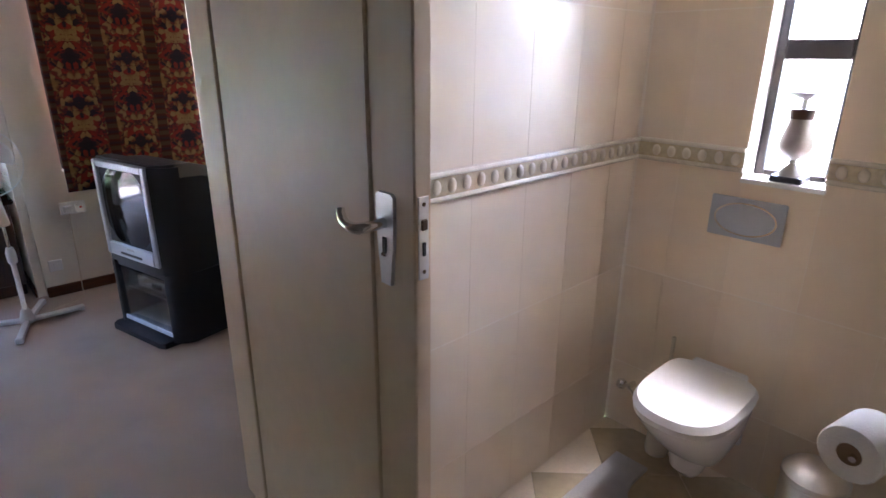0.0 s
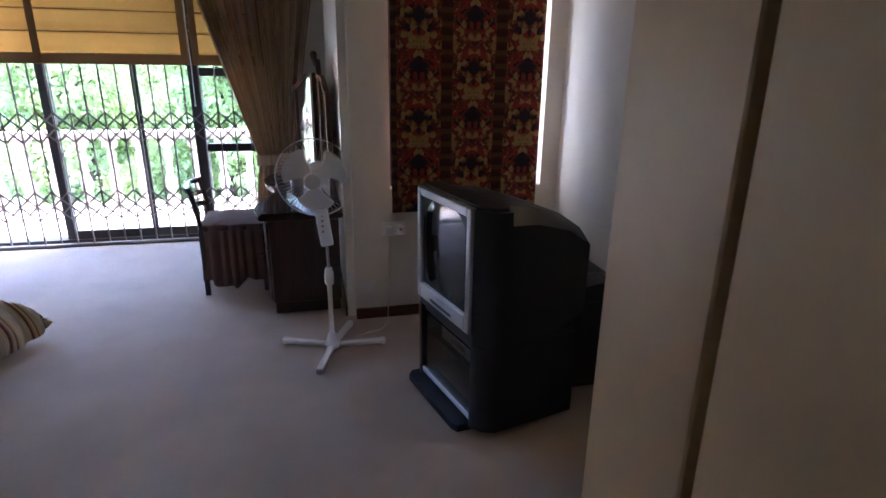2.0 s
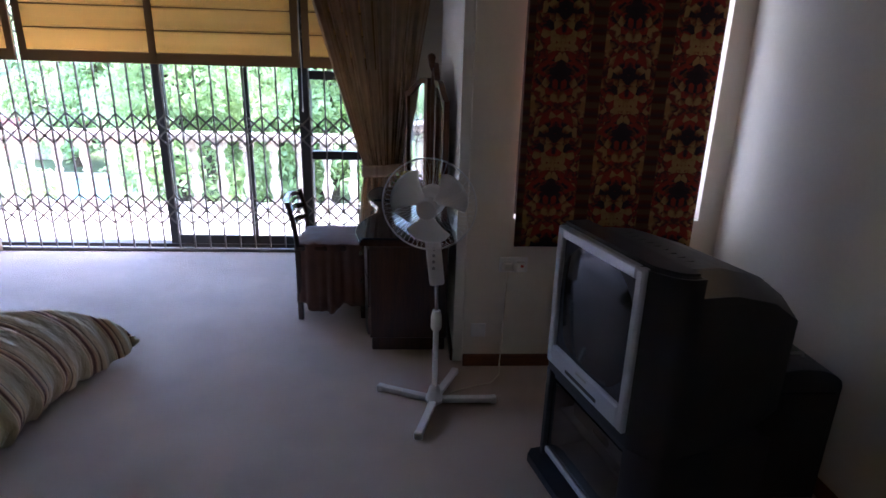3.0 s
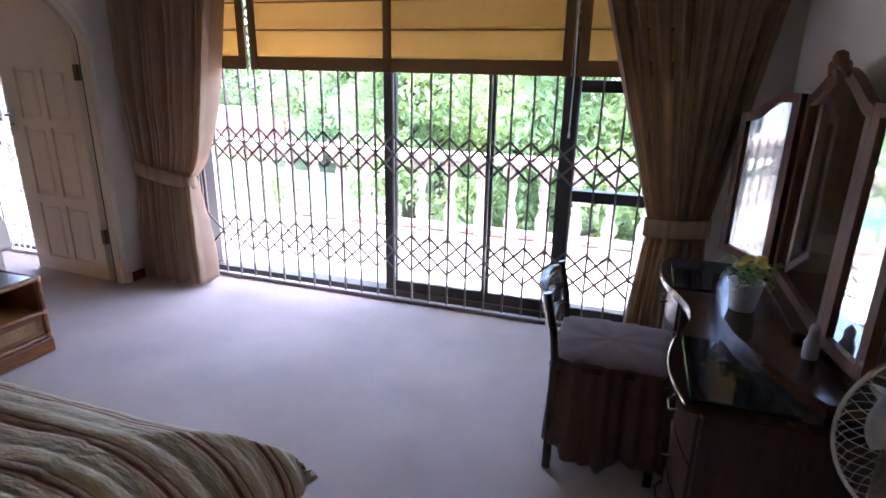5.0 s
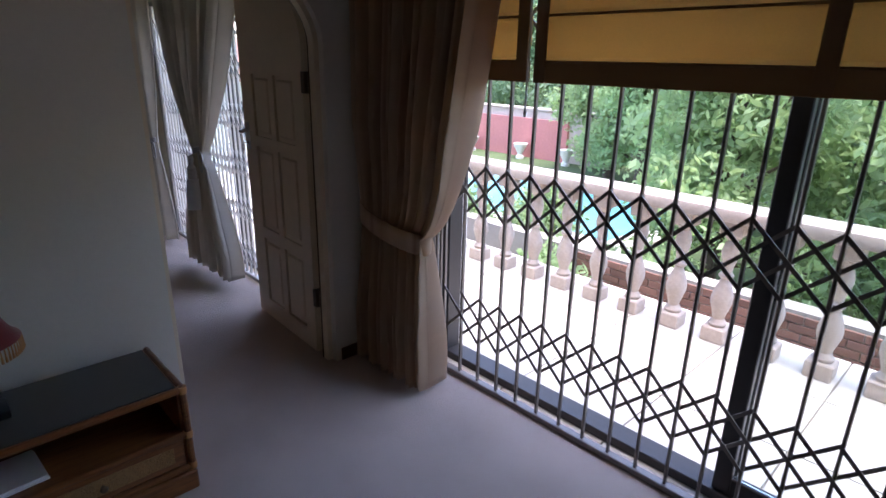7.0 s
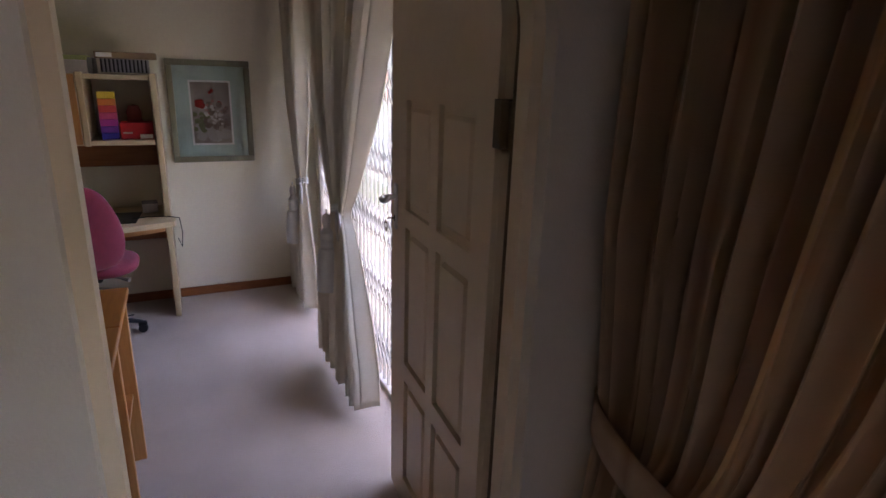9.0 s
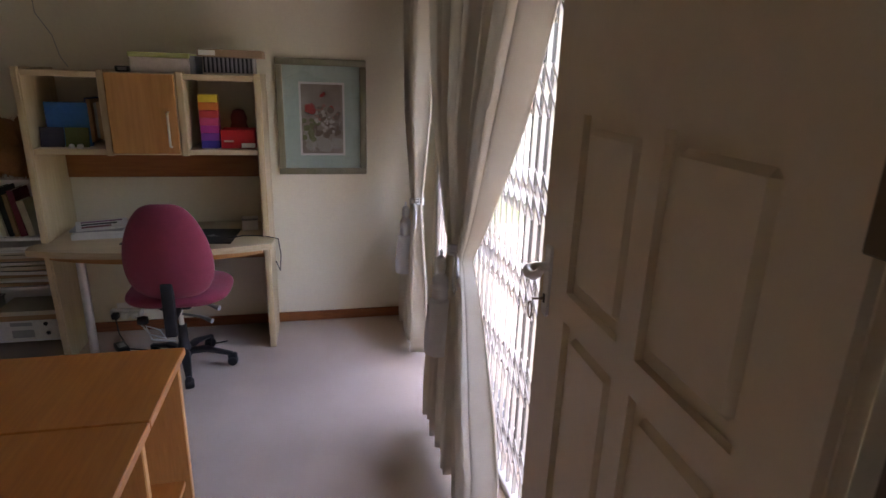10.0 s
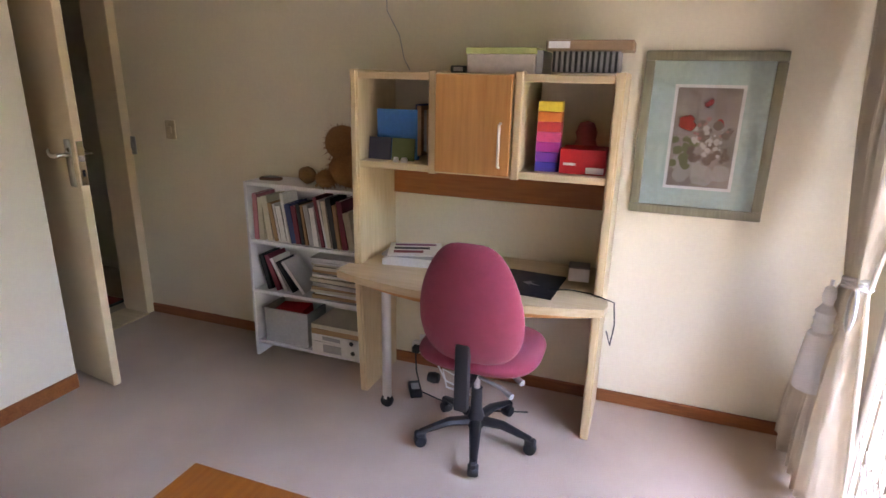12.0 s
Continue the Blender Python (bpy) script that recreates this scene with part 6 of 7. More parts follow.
def blobs(name, label, m, balls, mat="plush"):
    t = tagged(new(name), label, "soft toy")
    bm = bmesh.new()
    for x, y, z, r, s in balls:
        mm = Matrix.Translation((x, y, z)) @ Matrix.Diagonal((r, r, r * s, 1))
        bmesh.ops.create_icosphere(bm, subdivisions=3, radius=1, matrix=mm)
    for v in bm.verts:
        v.co += v.normal * 0.006 * noise.noise(v.co * 40)
    if mat == "plush":
        bm.normal_update()
        fr_ = random.Random(3)
        for v in list(bm.verts):
            for _ in range(2):
                j = Vector([fr_.uniform(-0.006, 0.006) for _ in range(3)])
                tip = v.co + v.normal * fr_.uniform(0.012, 0.024) + j * 1.8 + Vector((0, 0, -0.006))
                side = v.normal.cross(Vector((fr_.random(), fr_.random(), 1))).normalized() * 0.0016
                bm.faces.new([bm.verts.new(v.co + j - side), bm.verts.new(v.co + j + side), bm.verts.new(tip)])
    bpy.data.objects.remove(t)
    return tagged(part(name, bm, mat, None, label, 60, at=m), label, "soft toy")


blobs("soft_toy", "large brown plush toy sitting on the bookcase", BK @ pose(0.12, 0.58, 1.004), [(0, 0, 0.09, 0.11, 0.85), (0, -0.04, 0.22, 0.088, 1.0), (0.06, 0.09, 0.05, 0.055, 0.85), (0.07, -0.1, 0.045, 0.055, 0.8), (0.0, 0.07, 0.25, 0.06, 1.3), (0, 0.085, 0.34, 0.028, 1.4)])
blobs("ornament_ball", "small woven sand-coloured ball on the bookcase", BK @ pose(0.13, 0.33, 1.003), [(0, 0, 0.045, 0.045, 1.0)], "cane_weave")
rm = thing("remote_control", "small dark remote control lying on the bookcase", "remote control", BK @ pose(0.13, 0.1, 1.003, 0, 0, 12))
part("body", boxed(-0.02, 0.02, -0.06, 0.06, 0, 0.016, 0.005), "brown_cloth", rm)
part("buttons", boxed(-0.012, 0.012, -0.04, 0.04, 0.016, 0.018, 0.001), "grey_plastic", rm)

# framed picture
pc = thing("framed_picture", "framed flower still life with a wide aqua mount", "picture", pose(-6.485, 6.05, 1.33))
hw, hh = 0.265, 0.342
bm = bmesh.new()
for y0, y1, z0, z1 in ((-hw, hw, hh - 0.04, hh), (-hw, hw, -hh, -hh + 0.04), (-hw, -hw + 0.04, -hh + 0.04, hh - 0.04), (hw - 0.04, hw, -hh + 0.04, hh - 0.04)):
    box(bm, 0.0, 0.024, y0, y1, z0, z1, 0.006, 2)
part("frame", bm, wood("grey-green frame", (0.17, 0.16, 0.1), (0.27, 0.25, 0.17), "z", 0.4), pc, "grey-green wooden frame")
part("mount", boxed(0.004, 0.012, -hw + 0.04, hw - 0.04, -hh + 0.04, hh - 0.04), colour_mat("aqua mount card", (0.47, 0.6, 0.54), 0.9), pc, "pale aqua mount", smooth=0)
part("inner_mount", boxed(0.012, 0.014, -0.135, 0.135, -0.225, 0.21), "paper", pc, smooth=0)
M["painting"] = material("muted painted ground", (0.33, 0.27, 0.23), 0.8, scale=14, vary=0.3, bump=0.1, coarse=3)
pt = part("painting", boxed(0.014, 0.0155, -0.122, 0.122, -0.212, 0.197), "painting", pc, "muted brown and grey flower painting", smooth=0)
rnd = random.Random(9)
lay = 0
for nm, c, n, y0, y1, z0, z1, r0, r1 in (("painted pale cloth", (0.42, 0.38, 0.34), 10, -0.08, 0.09, -0.18, -0.1, 0.03, 0.05), ("painted green", (0.19, 0.2, 0.1), 14, -0.11, -0.03, -0.13, 0.0, 0.012, 0.024), ("painted umber", (0.2, 0.14, 0.11), 26, -0.06, 0.1, -0.1, 0.07, 0.01, 0.022), ("painted white", (0.55, 0.5, 0.45), 34, -0.045, 0.08, -0.09, 0.06, 0.005, 0.014), ("painted rose", (0.42, 0.2, 0.17), 10, -0.04, 0.1, -0.06, 0.08, 0.006, 0.013), ("painted red", (0.42, 0.035, 0.03), 9, -0.085, -0.045, 0.035, 0.07, 0.014, 0.024), ("painted red", (0.42, 0.035, 0.03), 4, -0.01, 0.02, 0.13, 0.145, 0.008, 0.014), ("painted red", (0.42, 0.035, 0.03), 4, 0.05, 0.08, 0.05, 0.07, 0.008, 0.014)):
    for k in range(n):
        lay += 1 if lay < 45 else -44
        cy, cz, r = rnd.uniform(y0, y1), rnd.uniform(z0, z1), rnd.uniform(r0, r1)
        out = [(cy + r * (0.75 + 0.3 * rnd.random()) * math.cos(q * 0.571), max(-0.21, cz + r * (0.7 + 0.3 * rnd.random()) * math.sin(q * 0.571))) for q in range(11)]
        out = [(max(-0.12, min(0.12, a)), b) for a, b in out]
        part("brush_patch", prism(out, 0.0156 + 0.00006 * lay, 0.0157 + 0.00006 * lay, None, Matrix(((0, 0, 1, 0), (1, 0, 0, 0), (0, 1, 0, 0), (0, 0, 0, 1)))), colour_mat(nm, c, 0.8), pt, smooth=0)
part("glazing", boxed(0.0185, 0.020, -hw + 0.04, hw - 0.04, -hh + 0.04, hh - 0.04), "glass", pc, smooth=0).visible_shadow = False

# low table by the doorway
tb = thing("study_table", "orange cherry table with a seam across its top and beech edges", "table", pose(-4.6, 5.04, 0))
TL, TW = 1.12, 0.55
part("tabletop", boxed(0.0, 0.398, 0.0, TW, 0.74, 0.765, 0.003), "cherry", tb)
part("tabletop", boxed(0.402, TL, 0.0, TW, 0.74, 0.765, 0.003), "cherry", tb)
for x in (0.03, 0.42, TL - 0.04):
    part("end_panel", boxed(x, x + 0.025, 0.03, TW - 0.012, 0.0, 0.74, 0.003), "cherry_edge", tb)
part("back_panel", boxed(0.03, TL - 0.03, 0.03, 0.05, 0.2, 0.74, 0.002), "cherry", tb)
part("shelf", boxed(0.055, 0.42, 0.05, TW - 0.03, 0.3, 0.32, 0.002), "cherry", tb)

# plugs and leads under the desk
ms = thing("multi_plug", "white multi-plug with a tangle of leads on the skirting", "multi-plug", pose(-6.43, 4.84, 0.12))
part("strip", boxed(-0.02, 0.02, -0.09, 0.09, 0.0, 0.05, 0.006), "white_plastic", ms)
for k in range(3):
    part("plug", boxed(0.02, 0.06, -0.075 + 0.055 * k, -0.035 + 0.055 * k, 0.002, 0.04, 0.006), "white_plastic" if k else "black_plastic", ms)
part("socket_plate", boxed(-0.03, -0.02, -0.06, 0.06, 0.0, 0.08, 0.002), "white_plastic", ms)
part("lead", tube([(0.06, 0.06, 0.02), (0.12, 0.1, 0.0), (0.16, 0.16, -0.06), (0.14, 0.24, -0.1), (0.1, 0.2, -0.06), (0.12, 0.13, -0.02), (0.17, 0.17, -0.09), (0.16, 0.3, -0.113)], 0.005, 6), "white_plastic", ms)
part("black_lead", tube([(0.06, -0.05, 0.02), (0.12, -0.02, -0.06), (0.22, 0.05, -0.115), (0.3, 0.3, -0.115), (0.2, 0.6, -0.115)], 0.004, 6), "black_plastic", ms)
tr = thing("power_brick", "black power adaptor lying on the carpet under the desk", "power adaptor", pose(-6.2, 4.86, 0, 0, 0, 30))
part("brick", boxed(-0.06, 0.06, -0.03, 0.03, 0, 0.035, 0.006, 2), "black_plastic", tr)
part("label", boxed(-0.03, 0.03, -0.02, 0.02, 0.035, 0.0358), "grey_plastic", tr)

# corridor door and its surroundings
dl = tagged(thing("door_3", "off-white flush door to the corridor, standing open", "door", pose(-5.77, 2.84, 0, 0, 0, -9)), kind="structure")
part("leaf", boxed(-0.02, 0.02, 0.0, 0.6, 0.01, 2.03, 0.003), "ivory_paint", dl)
lf = part("lock_face", boxed(-0.016, 0.016, 0.598, 0.606, 1.04, 1.24, 0.001), "chrome", dl, "steel lock face plate")
part("latch", boxed(-0.008, 0.008, 0.606, 0.62, 1.15, 1.175, 0.003), "steel", lf)
part("keeper_slot", boxed(-0.006, 0.006, 0.6055, 0.607, 1.08, 1.11), "black_plastic", lf)
for s in (-1, 1):
    hp = part("handle_plate", boxed(s * 0.02, s * 0.03, 0.53, 0.58, 1.03, 1.25, 0.006), "chrome", dl)
    lever(hp, Matrix(((0, 0, s, s * 0.026), (1, 0, 0, 0.555), (0, 1, 0, 1.18), (0, 0, 0, 1))), "chrome")
bm = bmesh.new()
box(bm, -6.49, -6.43, 2.63, 2.825, 0, 2.09, 0.003)
box(bm, -5.76, -5.70, 2.63, 2.825, 0, 2.09, 0.003)
box(bm, -6.43, -5.76, 2.63, 2.825, 2.04, 2.09, 0.003)
structure("door_frame_3", bm, "ivory_paint", "off-white corridor door frame", 30, "door frame")
structure("threshold", boxed(-6.43, -5.76, 2.62, 2.84, -0.005, 0.012, 0.004), "maple_top", "pale timber threshold strip", 30, "threshold")
rug = thing("runner_rug", "dark red patterned runner on the corridor floor", "rug", pose(-6.1, 1.9, 0.002))
part("carpet_body", boxed(-0.45, 0.45, -0.7, 0.58, 0, 0.01, 0.002), colour_mat("dark red wool", (0.22, 0.03, 0.035), 0.95), rug)
part("border", boxed(-0.47, 0.47, 0.58, 0.61, 0, 0.009, 0.002), "black cover", rug)
wall_plate("light_switch", "grey light switch beside the corridor door", "switch", pose(-6.49, 2.83, 1.11, 0, 0, 90), 0.06, 0.11, 1, "grey_plastic")
wall_plate("thermostat", "small beige thermostat on the study wall", "thermostat", pose(-6.49, 3.15, 1.22, 0, 0, 90), 0.075, 0.11, 1, "relief")

# ---- cloakroom ----
wcf = bpy.data.objects["floor_wc"]
# wall tiles in rows, with a relief border
ROWS_Z = [(0.003, 0.31), (0.315, 0.763), (0.768, 1.216), (1.306, 1.752), (1.757, 2.2), (2.205, 2.57)]
XS = [1.502, 1.615, 1.865, 2.115, 2.365, 2.615, 2.798]
YS = [1.552, 1.38, 1.15, 0.90, 0.65, 0.424]
wcw = bpy.data.objects["wall_wc"]


def tile(p, parent, mat="tile", bevel=0.0005, name="tile"):
    return part(name, boxed(*p, bevel=bevel), mat, parent, smooth=0)


for z0, z1 in ROWS_Z:
    for a, b in zip(XS, XS[1:]):
        tile((a, b - 0.0008, 1.5584, 1.56, z0, z1), wcw)
        tile((a, b - 0.0025, 0.42, 0.4216, z0, z1), wcw)
    for a, b in zip(YS, YS[1:]):
        if a <= 1.151 and b >= 0.899 and z1 > 1.21:
            if z0 < 1.2 < z1:
                tile((2.8084, 2.81, b + 0.0025, a, z0, 1.183), wcw)
            continue
        tile((2.8084, 2.81, b + 0.001, a, z0, z1), wcw)
# relief border: bar, egg and bar
for name, (x0, x1, y0, y1) in {"left": (1.502, 2.80, 1.545, 1.56), "right": (1.502, 2.8, 0.42, 0.435)}.items():
    bd = part("border_tile", boxed(x0, x1, y0, y1, 1.222, 1.300, 0.001), "relief", wcw, "sand-coloured relief border", smooth=0)
    s = -1 if name == "left" else 1
    ye = y0 if s < 0 else y1
    for z in (1.228, 1.296):
        part("rope_moulding", tube([(x0, ye, z), (x1, ye, z)], 0.008, 8), "relief_light", bd)
    n = 22
    first = None
    for k in range(n):
        if first is None:
            bm = bmesh.new()
            bmesh.ops.create_icosphere(bm, subdivisions=2, radius=1, matrix=Matrix.Diagonal((0.017, 0.009, 0.022, 1)))
            first = o = part("egg", bm, "relief_light", bd)
        else:
            o = new("egg", first.data)
            o.parent = bd
        o.location = (x0 + 0.035 + k * 0.0585, ye, 1.262)
for y0, y1 in ((1.15, 1.55), (0.424, 0.90)):
    bd = part("border_tile", boxed(2.797, 2.81, y0, y1, 1.222, 1.300, 0.001), "relief", wcw, "sand-coloured relief border", smooth=0)
    for z in (1.228, 1.296):
        part("rope_moulding", tube([(2.797, y0, z), (2.797, y1, z)], 0.008, 8), "relief_light", bd)
    for k in range(int((y1 - y0) / 0.0585)):
        o = new("egg", first.data)
        o.parent, o.location, o.rotation_euler = bd, (2.797, y0 + 0.03 + 0.0585 * k, 1.262), (0, 0, math.pi / 2)
# floor tiles, laid on the diagonal
s = 0.3
for i in range(-4, 9):
    for j in range(-4, 9):
        cx, cy = 1.4 + (i - j) * s * 0.7071, 0.5 + (i + j) * s * 0.7071
        if 1.45 < cx < 2.78 and 0.45 < cy < 1.53:
            o = part("tile", boxed(-s / 2 + 0.0025, s / 2 - 0.0025, -s / 2 + 0.0025, s / 2 - 0.0025, 0, 0.006, 0.001), "floor_tile", wcf, smooth=0, at=pose(cx, cy, 0.002, 0, 0, 45))
structure("window_sill", boxed(2.795, 2.90, 0.895, 1.155, 1.185, 1.203, 0.003), "porcelain", "white tiled sill of the cloakroom window", 30, "sill")

wc = thing("toilet", "white wall-hung toilet with its lid closed", "toilet", pose(2.80, 1.09, 0.045))


def bowl(u, v):
    """From the rim down to the trap; u round, v down. Local -x is the front."""
    a = 2 * math.pi * u
    c, s2 = math.cos(a), math.sin(a)
    front = 0.5 - 0.26 * v ** 1.2
    back_ = 0.0
    hw2 = 0.168 * (1 - 0.45 * v ** 1.5)
    mid = -(front + back_) / 2
    hx2 = (front - back_) / 2
    k = (abs(c) ** 2.6 + abs(s2) ** 2.6) ** (-1 / 2.6)
    z = 0.395 - 0.27 * v
    return (mid + hx2 * k * c, hw2 * k * s2, z)


def capped(f, nu, nv):
    bm = sheet(f, nu, nv, closed_u=True)
    bmesh.ops.holes_fill(bm, edges=[e for e in bm.edges if e.is_boundary], sides=0)
    return bm


part("bowl", capped(bowl, 48, 12), "porcelain", wc)


def plan(z0, z1, grow, taper=0.0):
    def f(u, v):
        a = 2 * math.pi * u
        c, s2 = math.cos(a), math.sin(a)
        e = 6.0 if c > 0 else 2.45
        k = (abs(c) ** e + abs(s2) ** e) ** (-1 / e)
        g2 = grow - taper * v
        return (-0.285 + (0.225 + g2) * k * c, (0.166 + g2) * k * s2, z0 + (z1 - z0) * v)
    return f


part("seat", capped(plan(0.398, 0.418, 0.0), 48, 2), "white_plastic", wc, "white toilet seat")
part("lid", capped(plan(0.421, 0.445, 0.004, 0.012), 48, 4), "white_plastic", wc, "white closed lid")
part("hinge_bar", boxed(-0.075, -0.03, -0.1, 0.1, 0.42, 0.45, 0.008), "white_plastic", wc)
part("trap", tube([(-0.2, 0, 0.2), (-0.22, 0, 0.1), (-0.2, 0, 0.09)], [0.09, 0.06, 0.05], 20), "porcelain", wc)
part("wall_plate", boxed(-0.012, 0.0, -0.11, 0.11, 0.13, 0.38, 0.01), "porcelain", wc)
fl = thing("flush_plate", "grey oval-button flush plate above the toilet", "flush plate", pose(2.80, 1.111, 1.06))
part("plate", boxed(-0.012, 0.0, -0.125, 0.125, -0.074, 0.074, 0.006, 2), "silver_plastic", fl)
ov = [(0.105 * math.cos(k * math.pi / 16), 0.06 * math.sin(k * math.pi / 16)) for k in range(32)]
Rx = Matrix(((0, 0, -1, -0.012), (1, 0, 0, 0), (0, 1, 0, 0), (0, 0, 0, 1)))
part("button", prism(ov, 0, 0.005, None, Rx), "chrome", fl)
part("half_button", prism([(y * 0.93, z * 0.9) for y, z in ov], 0.0045, 0.008, None, Rx), "silver_plastic", fl)
vl = thing("stop_valve", "chrome angle stop valve low on the cloakroom wall", "valve", pose(2.80, 1.44, 0.24))
part("body", tube([(0, 0, 0), (-0.05, 0, 0)], 0.012, 12), "chrome", vl)
part("knob", lathe([(0.02, 0), (0.024, 0.012), (0.018, 0.03), (0, 0.032)], 12, m=Matrix.Translation((-0.045, 0.02, 0)) @ Matrix.Rotation(radians(-90), 4, "X")), "chrome", vl)
part("hose", tube([(-0.05, 0, 0), (-0.06, -0.05, -0.03), (-0.05, -0.13, -0.04), (-0.02, -0.18, 0.0)], 0.007, 8), "chrome", vl)
br = thing("toilet_brush", "white toilet brush standing beside the toilet", "toilet brush", pose(2.74, 1.275, 0.008))
part("holder", lathe([(0.045, 0), (0.05, 0.02), (0.042, 0.12), (0.036, 0.13), (0, 0.13)], 18), "porcelain", br)
part("handle", tube([(0, 0, 0.12), (0.01, 0, 0.54)], 0.008, 8), "relief_light", br)
M["urn_metal"] = material("dull pearl silver", (0.34, 0.31, 0.28), 0.4, 0.3, scale=40, vary=0.2, bump=0.05)
ur = thing("urn_candlestick", "silver and dark urn-shaped candle holder on the window sill", "candle holder", pose(2.86, 1.02, 1.203))
part("foot", boxed(-0.05, 0.05, -0.05, 0.05, 0, 0.02, 0.003), "black_plastic", ur)
part("urn", lathe([(0.042, 0.02), (0.036, 0.03), (0.018, 0.052), (0.011, 0.062), (0.015, 0.068), (0.011, 0.074), (0.03, 0.084), (0.048, 0.105), (0.052, 0.122), (0.046, 0.155), (0.036, 0.19), (0.034, 0.21), (0, 0.21)], 28), "urn_metal", ur)
part("collar", lathe([(0.036, 0.208), (0.038, 0.235), (0.036, 0.24), (0, 0.24)], 20), "dark_wood", ur)
part("stem", tube([(0, 0, 0.24), (0, 0, 0.275)], 0.01, 10), "steel", ur)
part("dish", lathe([(0.01, 0.27), (0.035, 0.278), (0.06, 0.292), (0.057, 0.295), (0, 0.282)], 24), "urn_metal", ur)
th_ = thing("paper_holder", "chrome toilet paper holder on the tiled wall", "paper holder", pose(1.86, 0.43, 0.99))
part("rose", lathe([(0.025, 0), (0.025, 0.008), (0.01, 0.012), (0, 0.012)], 16, m=Matrix.Translation((0.06, 0, -0.03)) @ Matrix.Rotation(radians(-90), 4, "X")), "chrome", th_)
part("arm", tube([(0.06, 0.0, -0.03), (0.06, 0.11, -0.045), (0.05, 0.116, -0.047), (-0.08, 0.118, -0.05)], 0.006, 8), "chrome", th_)
ro = thing("toilet_roll", "white toilet roll on its holder", "toilet roll", pose(1.84, 0.545, 0.94, 0, 0, 78))
out = bmesh.new()
prof = [(0.021, -0.05), (0.051, -0.05), (0.053, -0.047), (0.053, 0.047), (0.051, 0.05), (0.021, 0.05)]
seg = 36
rings = [[out.verts.new((r * math.cos(2 * math.pi * k / seg), z, r * math.sin(2 * math.pi * k / seg))) for k in range(seg)] for r, z in prof]
for a, b in zip(rings, rings[1:] + rings[:1]):
    for k in range(seg):
        out.faces.new((a[k], a[(k + 1) % seg], b[(k + 1) % seg], b[k]))
part("paper", out, "paper", ro)
part("core", lathe([(0.0205, -0.049), (0.0205, 0.049)], 24, m=Matrix.Rotation(radians(90), 4, "X")), "brown card", ro)
bi = thing("pedal_bin", "small steel pedal bin in the cloakroom corner", "bin", pose(2.60, 0.70, 0.008))
part("body", lathe([(0.09, 0), (0.095, 0.01), (0.095, 0.3), (0.09, 0.305), (0, 0.305)], 28), "steel", bi)
part("lid", lathe([(0.098, 0.305), (0.098, 0.325), (0.08, 0.345), (0.04, 0.355), (0, 0.357)], 28), "steel", bi)
part("pedal", boxed(-0.12, -0.09, -0.02, 0.02, 0.005, 0.015, 0.003), "black_plastic", bi)
mt = thing("pedestal_mat", "grey pedestal mat round the toilet", "bath mat", pose(2.38, 1.08, 0.009))
out = [(-0.3, -0.3), (0.22, -0.3), (0.22, -0.16)] + [(0.1 - 0.16 * math.cos(math.pi * (k / 8 - 0.5)), 0.16 * math.sin(math.pi * (k / 8 - 0.5))) for k in range(9)] + [(0.22, 0.16), (0.22, 0.3), (-0.3, 0.3)]
part("mat_body", prism(out, 0, 0.014), "grey_rug", mt)

# ---- outside ----
structure("ground", boxed(-400, 400, 8.7, 600, -1.9, -1.6), "grass", "lawn and planting beds running to the horizon", 0, "ground")
structure("ground_south", boxed(-400, 400, -300, 8.7, -1.9, -1.6), "grass", "ground around and behind the house", 0, "ground")
bf = bpy.data.objects["balcony_floor"]
for i in range(20):
    for j in range(3):
        x, y = -8.9 + 0.6 * i, 6.97 + 0.59 * j
        if x < 2.6:
            part("paving_slab", boxed(x, x + 0.592, y, y + 0.582, -0.03, -0.008, 0.003), "paving", bf, smooth=0)
rw = thing("brick_terrace_wall", "weathered brown brick retaining wall below the balcony", "retaining wall", pose(-1.5, 10.6, -1.6))
part("core", boxed(-5.5, 5.5, 0.02, 0.25, 0, 1.1), "mortar", rw, smooth=0)
first = None
for j in range(12):
    for i in range(24):
        if first is None:
            first = o = part("brick", boxed(-0.11, 0.11, -0.0, 0.1, 0, 0.075, 0.004), "brick", rw, smooth=0)
        else:
            o = new("brick", first.data)
            o.parent = rw
        o.location = (-2.8 + 0.232 * i + (0.116 if j % 2 else 0), 0.0, 0.03 + 0.087 * j)
structure("soil_bed", boxed(-9, 6, 8.75, 10.6, -1.6, -1.35), material("brown soil and litter", (0.1, 0.065, 0.045), 0.95, scale=25, vary=0.4, bump=0.8), "brown soil bed below the balcony", 0, "soil")
pool = thing("swimming_pool", "turquoise swimming pool with a pale paved surround", "pool", pose(-8.6, 15.8, -1.6))
part("surround", boxed(-3.6, 3.4, -2.2, 2.6, 0.0, 0.06, 0.01), "paving", pool)
part("water", boxed(-3.0, 2.8, -1.6, 2.0, 0.055, 0.075), "water", pool, smooth=0)
part("coping", boxed(-3.6, 3.4, 2.0, 2.6, 0.06, 0.12, 0.02), "stone", pool)
gw = thing("garden_wall", "faded red garden wall under a pale rendered upper wall", "garden wall", pose(-13.5, 21.0, -1.6))
part("wall", boxed(-5, 2.0, 0, 0.25, 0, 1.35), "red_wall", gw, smooth=0)
part("upper_wall", boxed(-5.1, 3.2, 0.12, 0.4, 0, 1.62, 0.01), "stone", gw, "pale rendered upper wall")
part("coping", boxed(-5.15, 3.25, 0.06, 0.46, 1.62, 1.7, 0.02), "stone", gw)
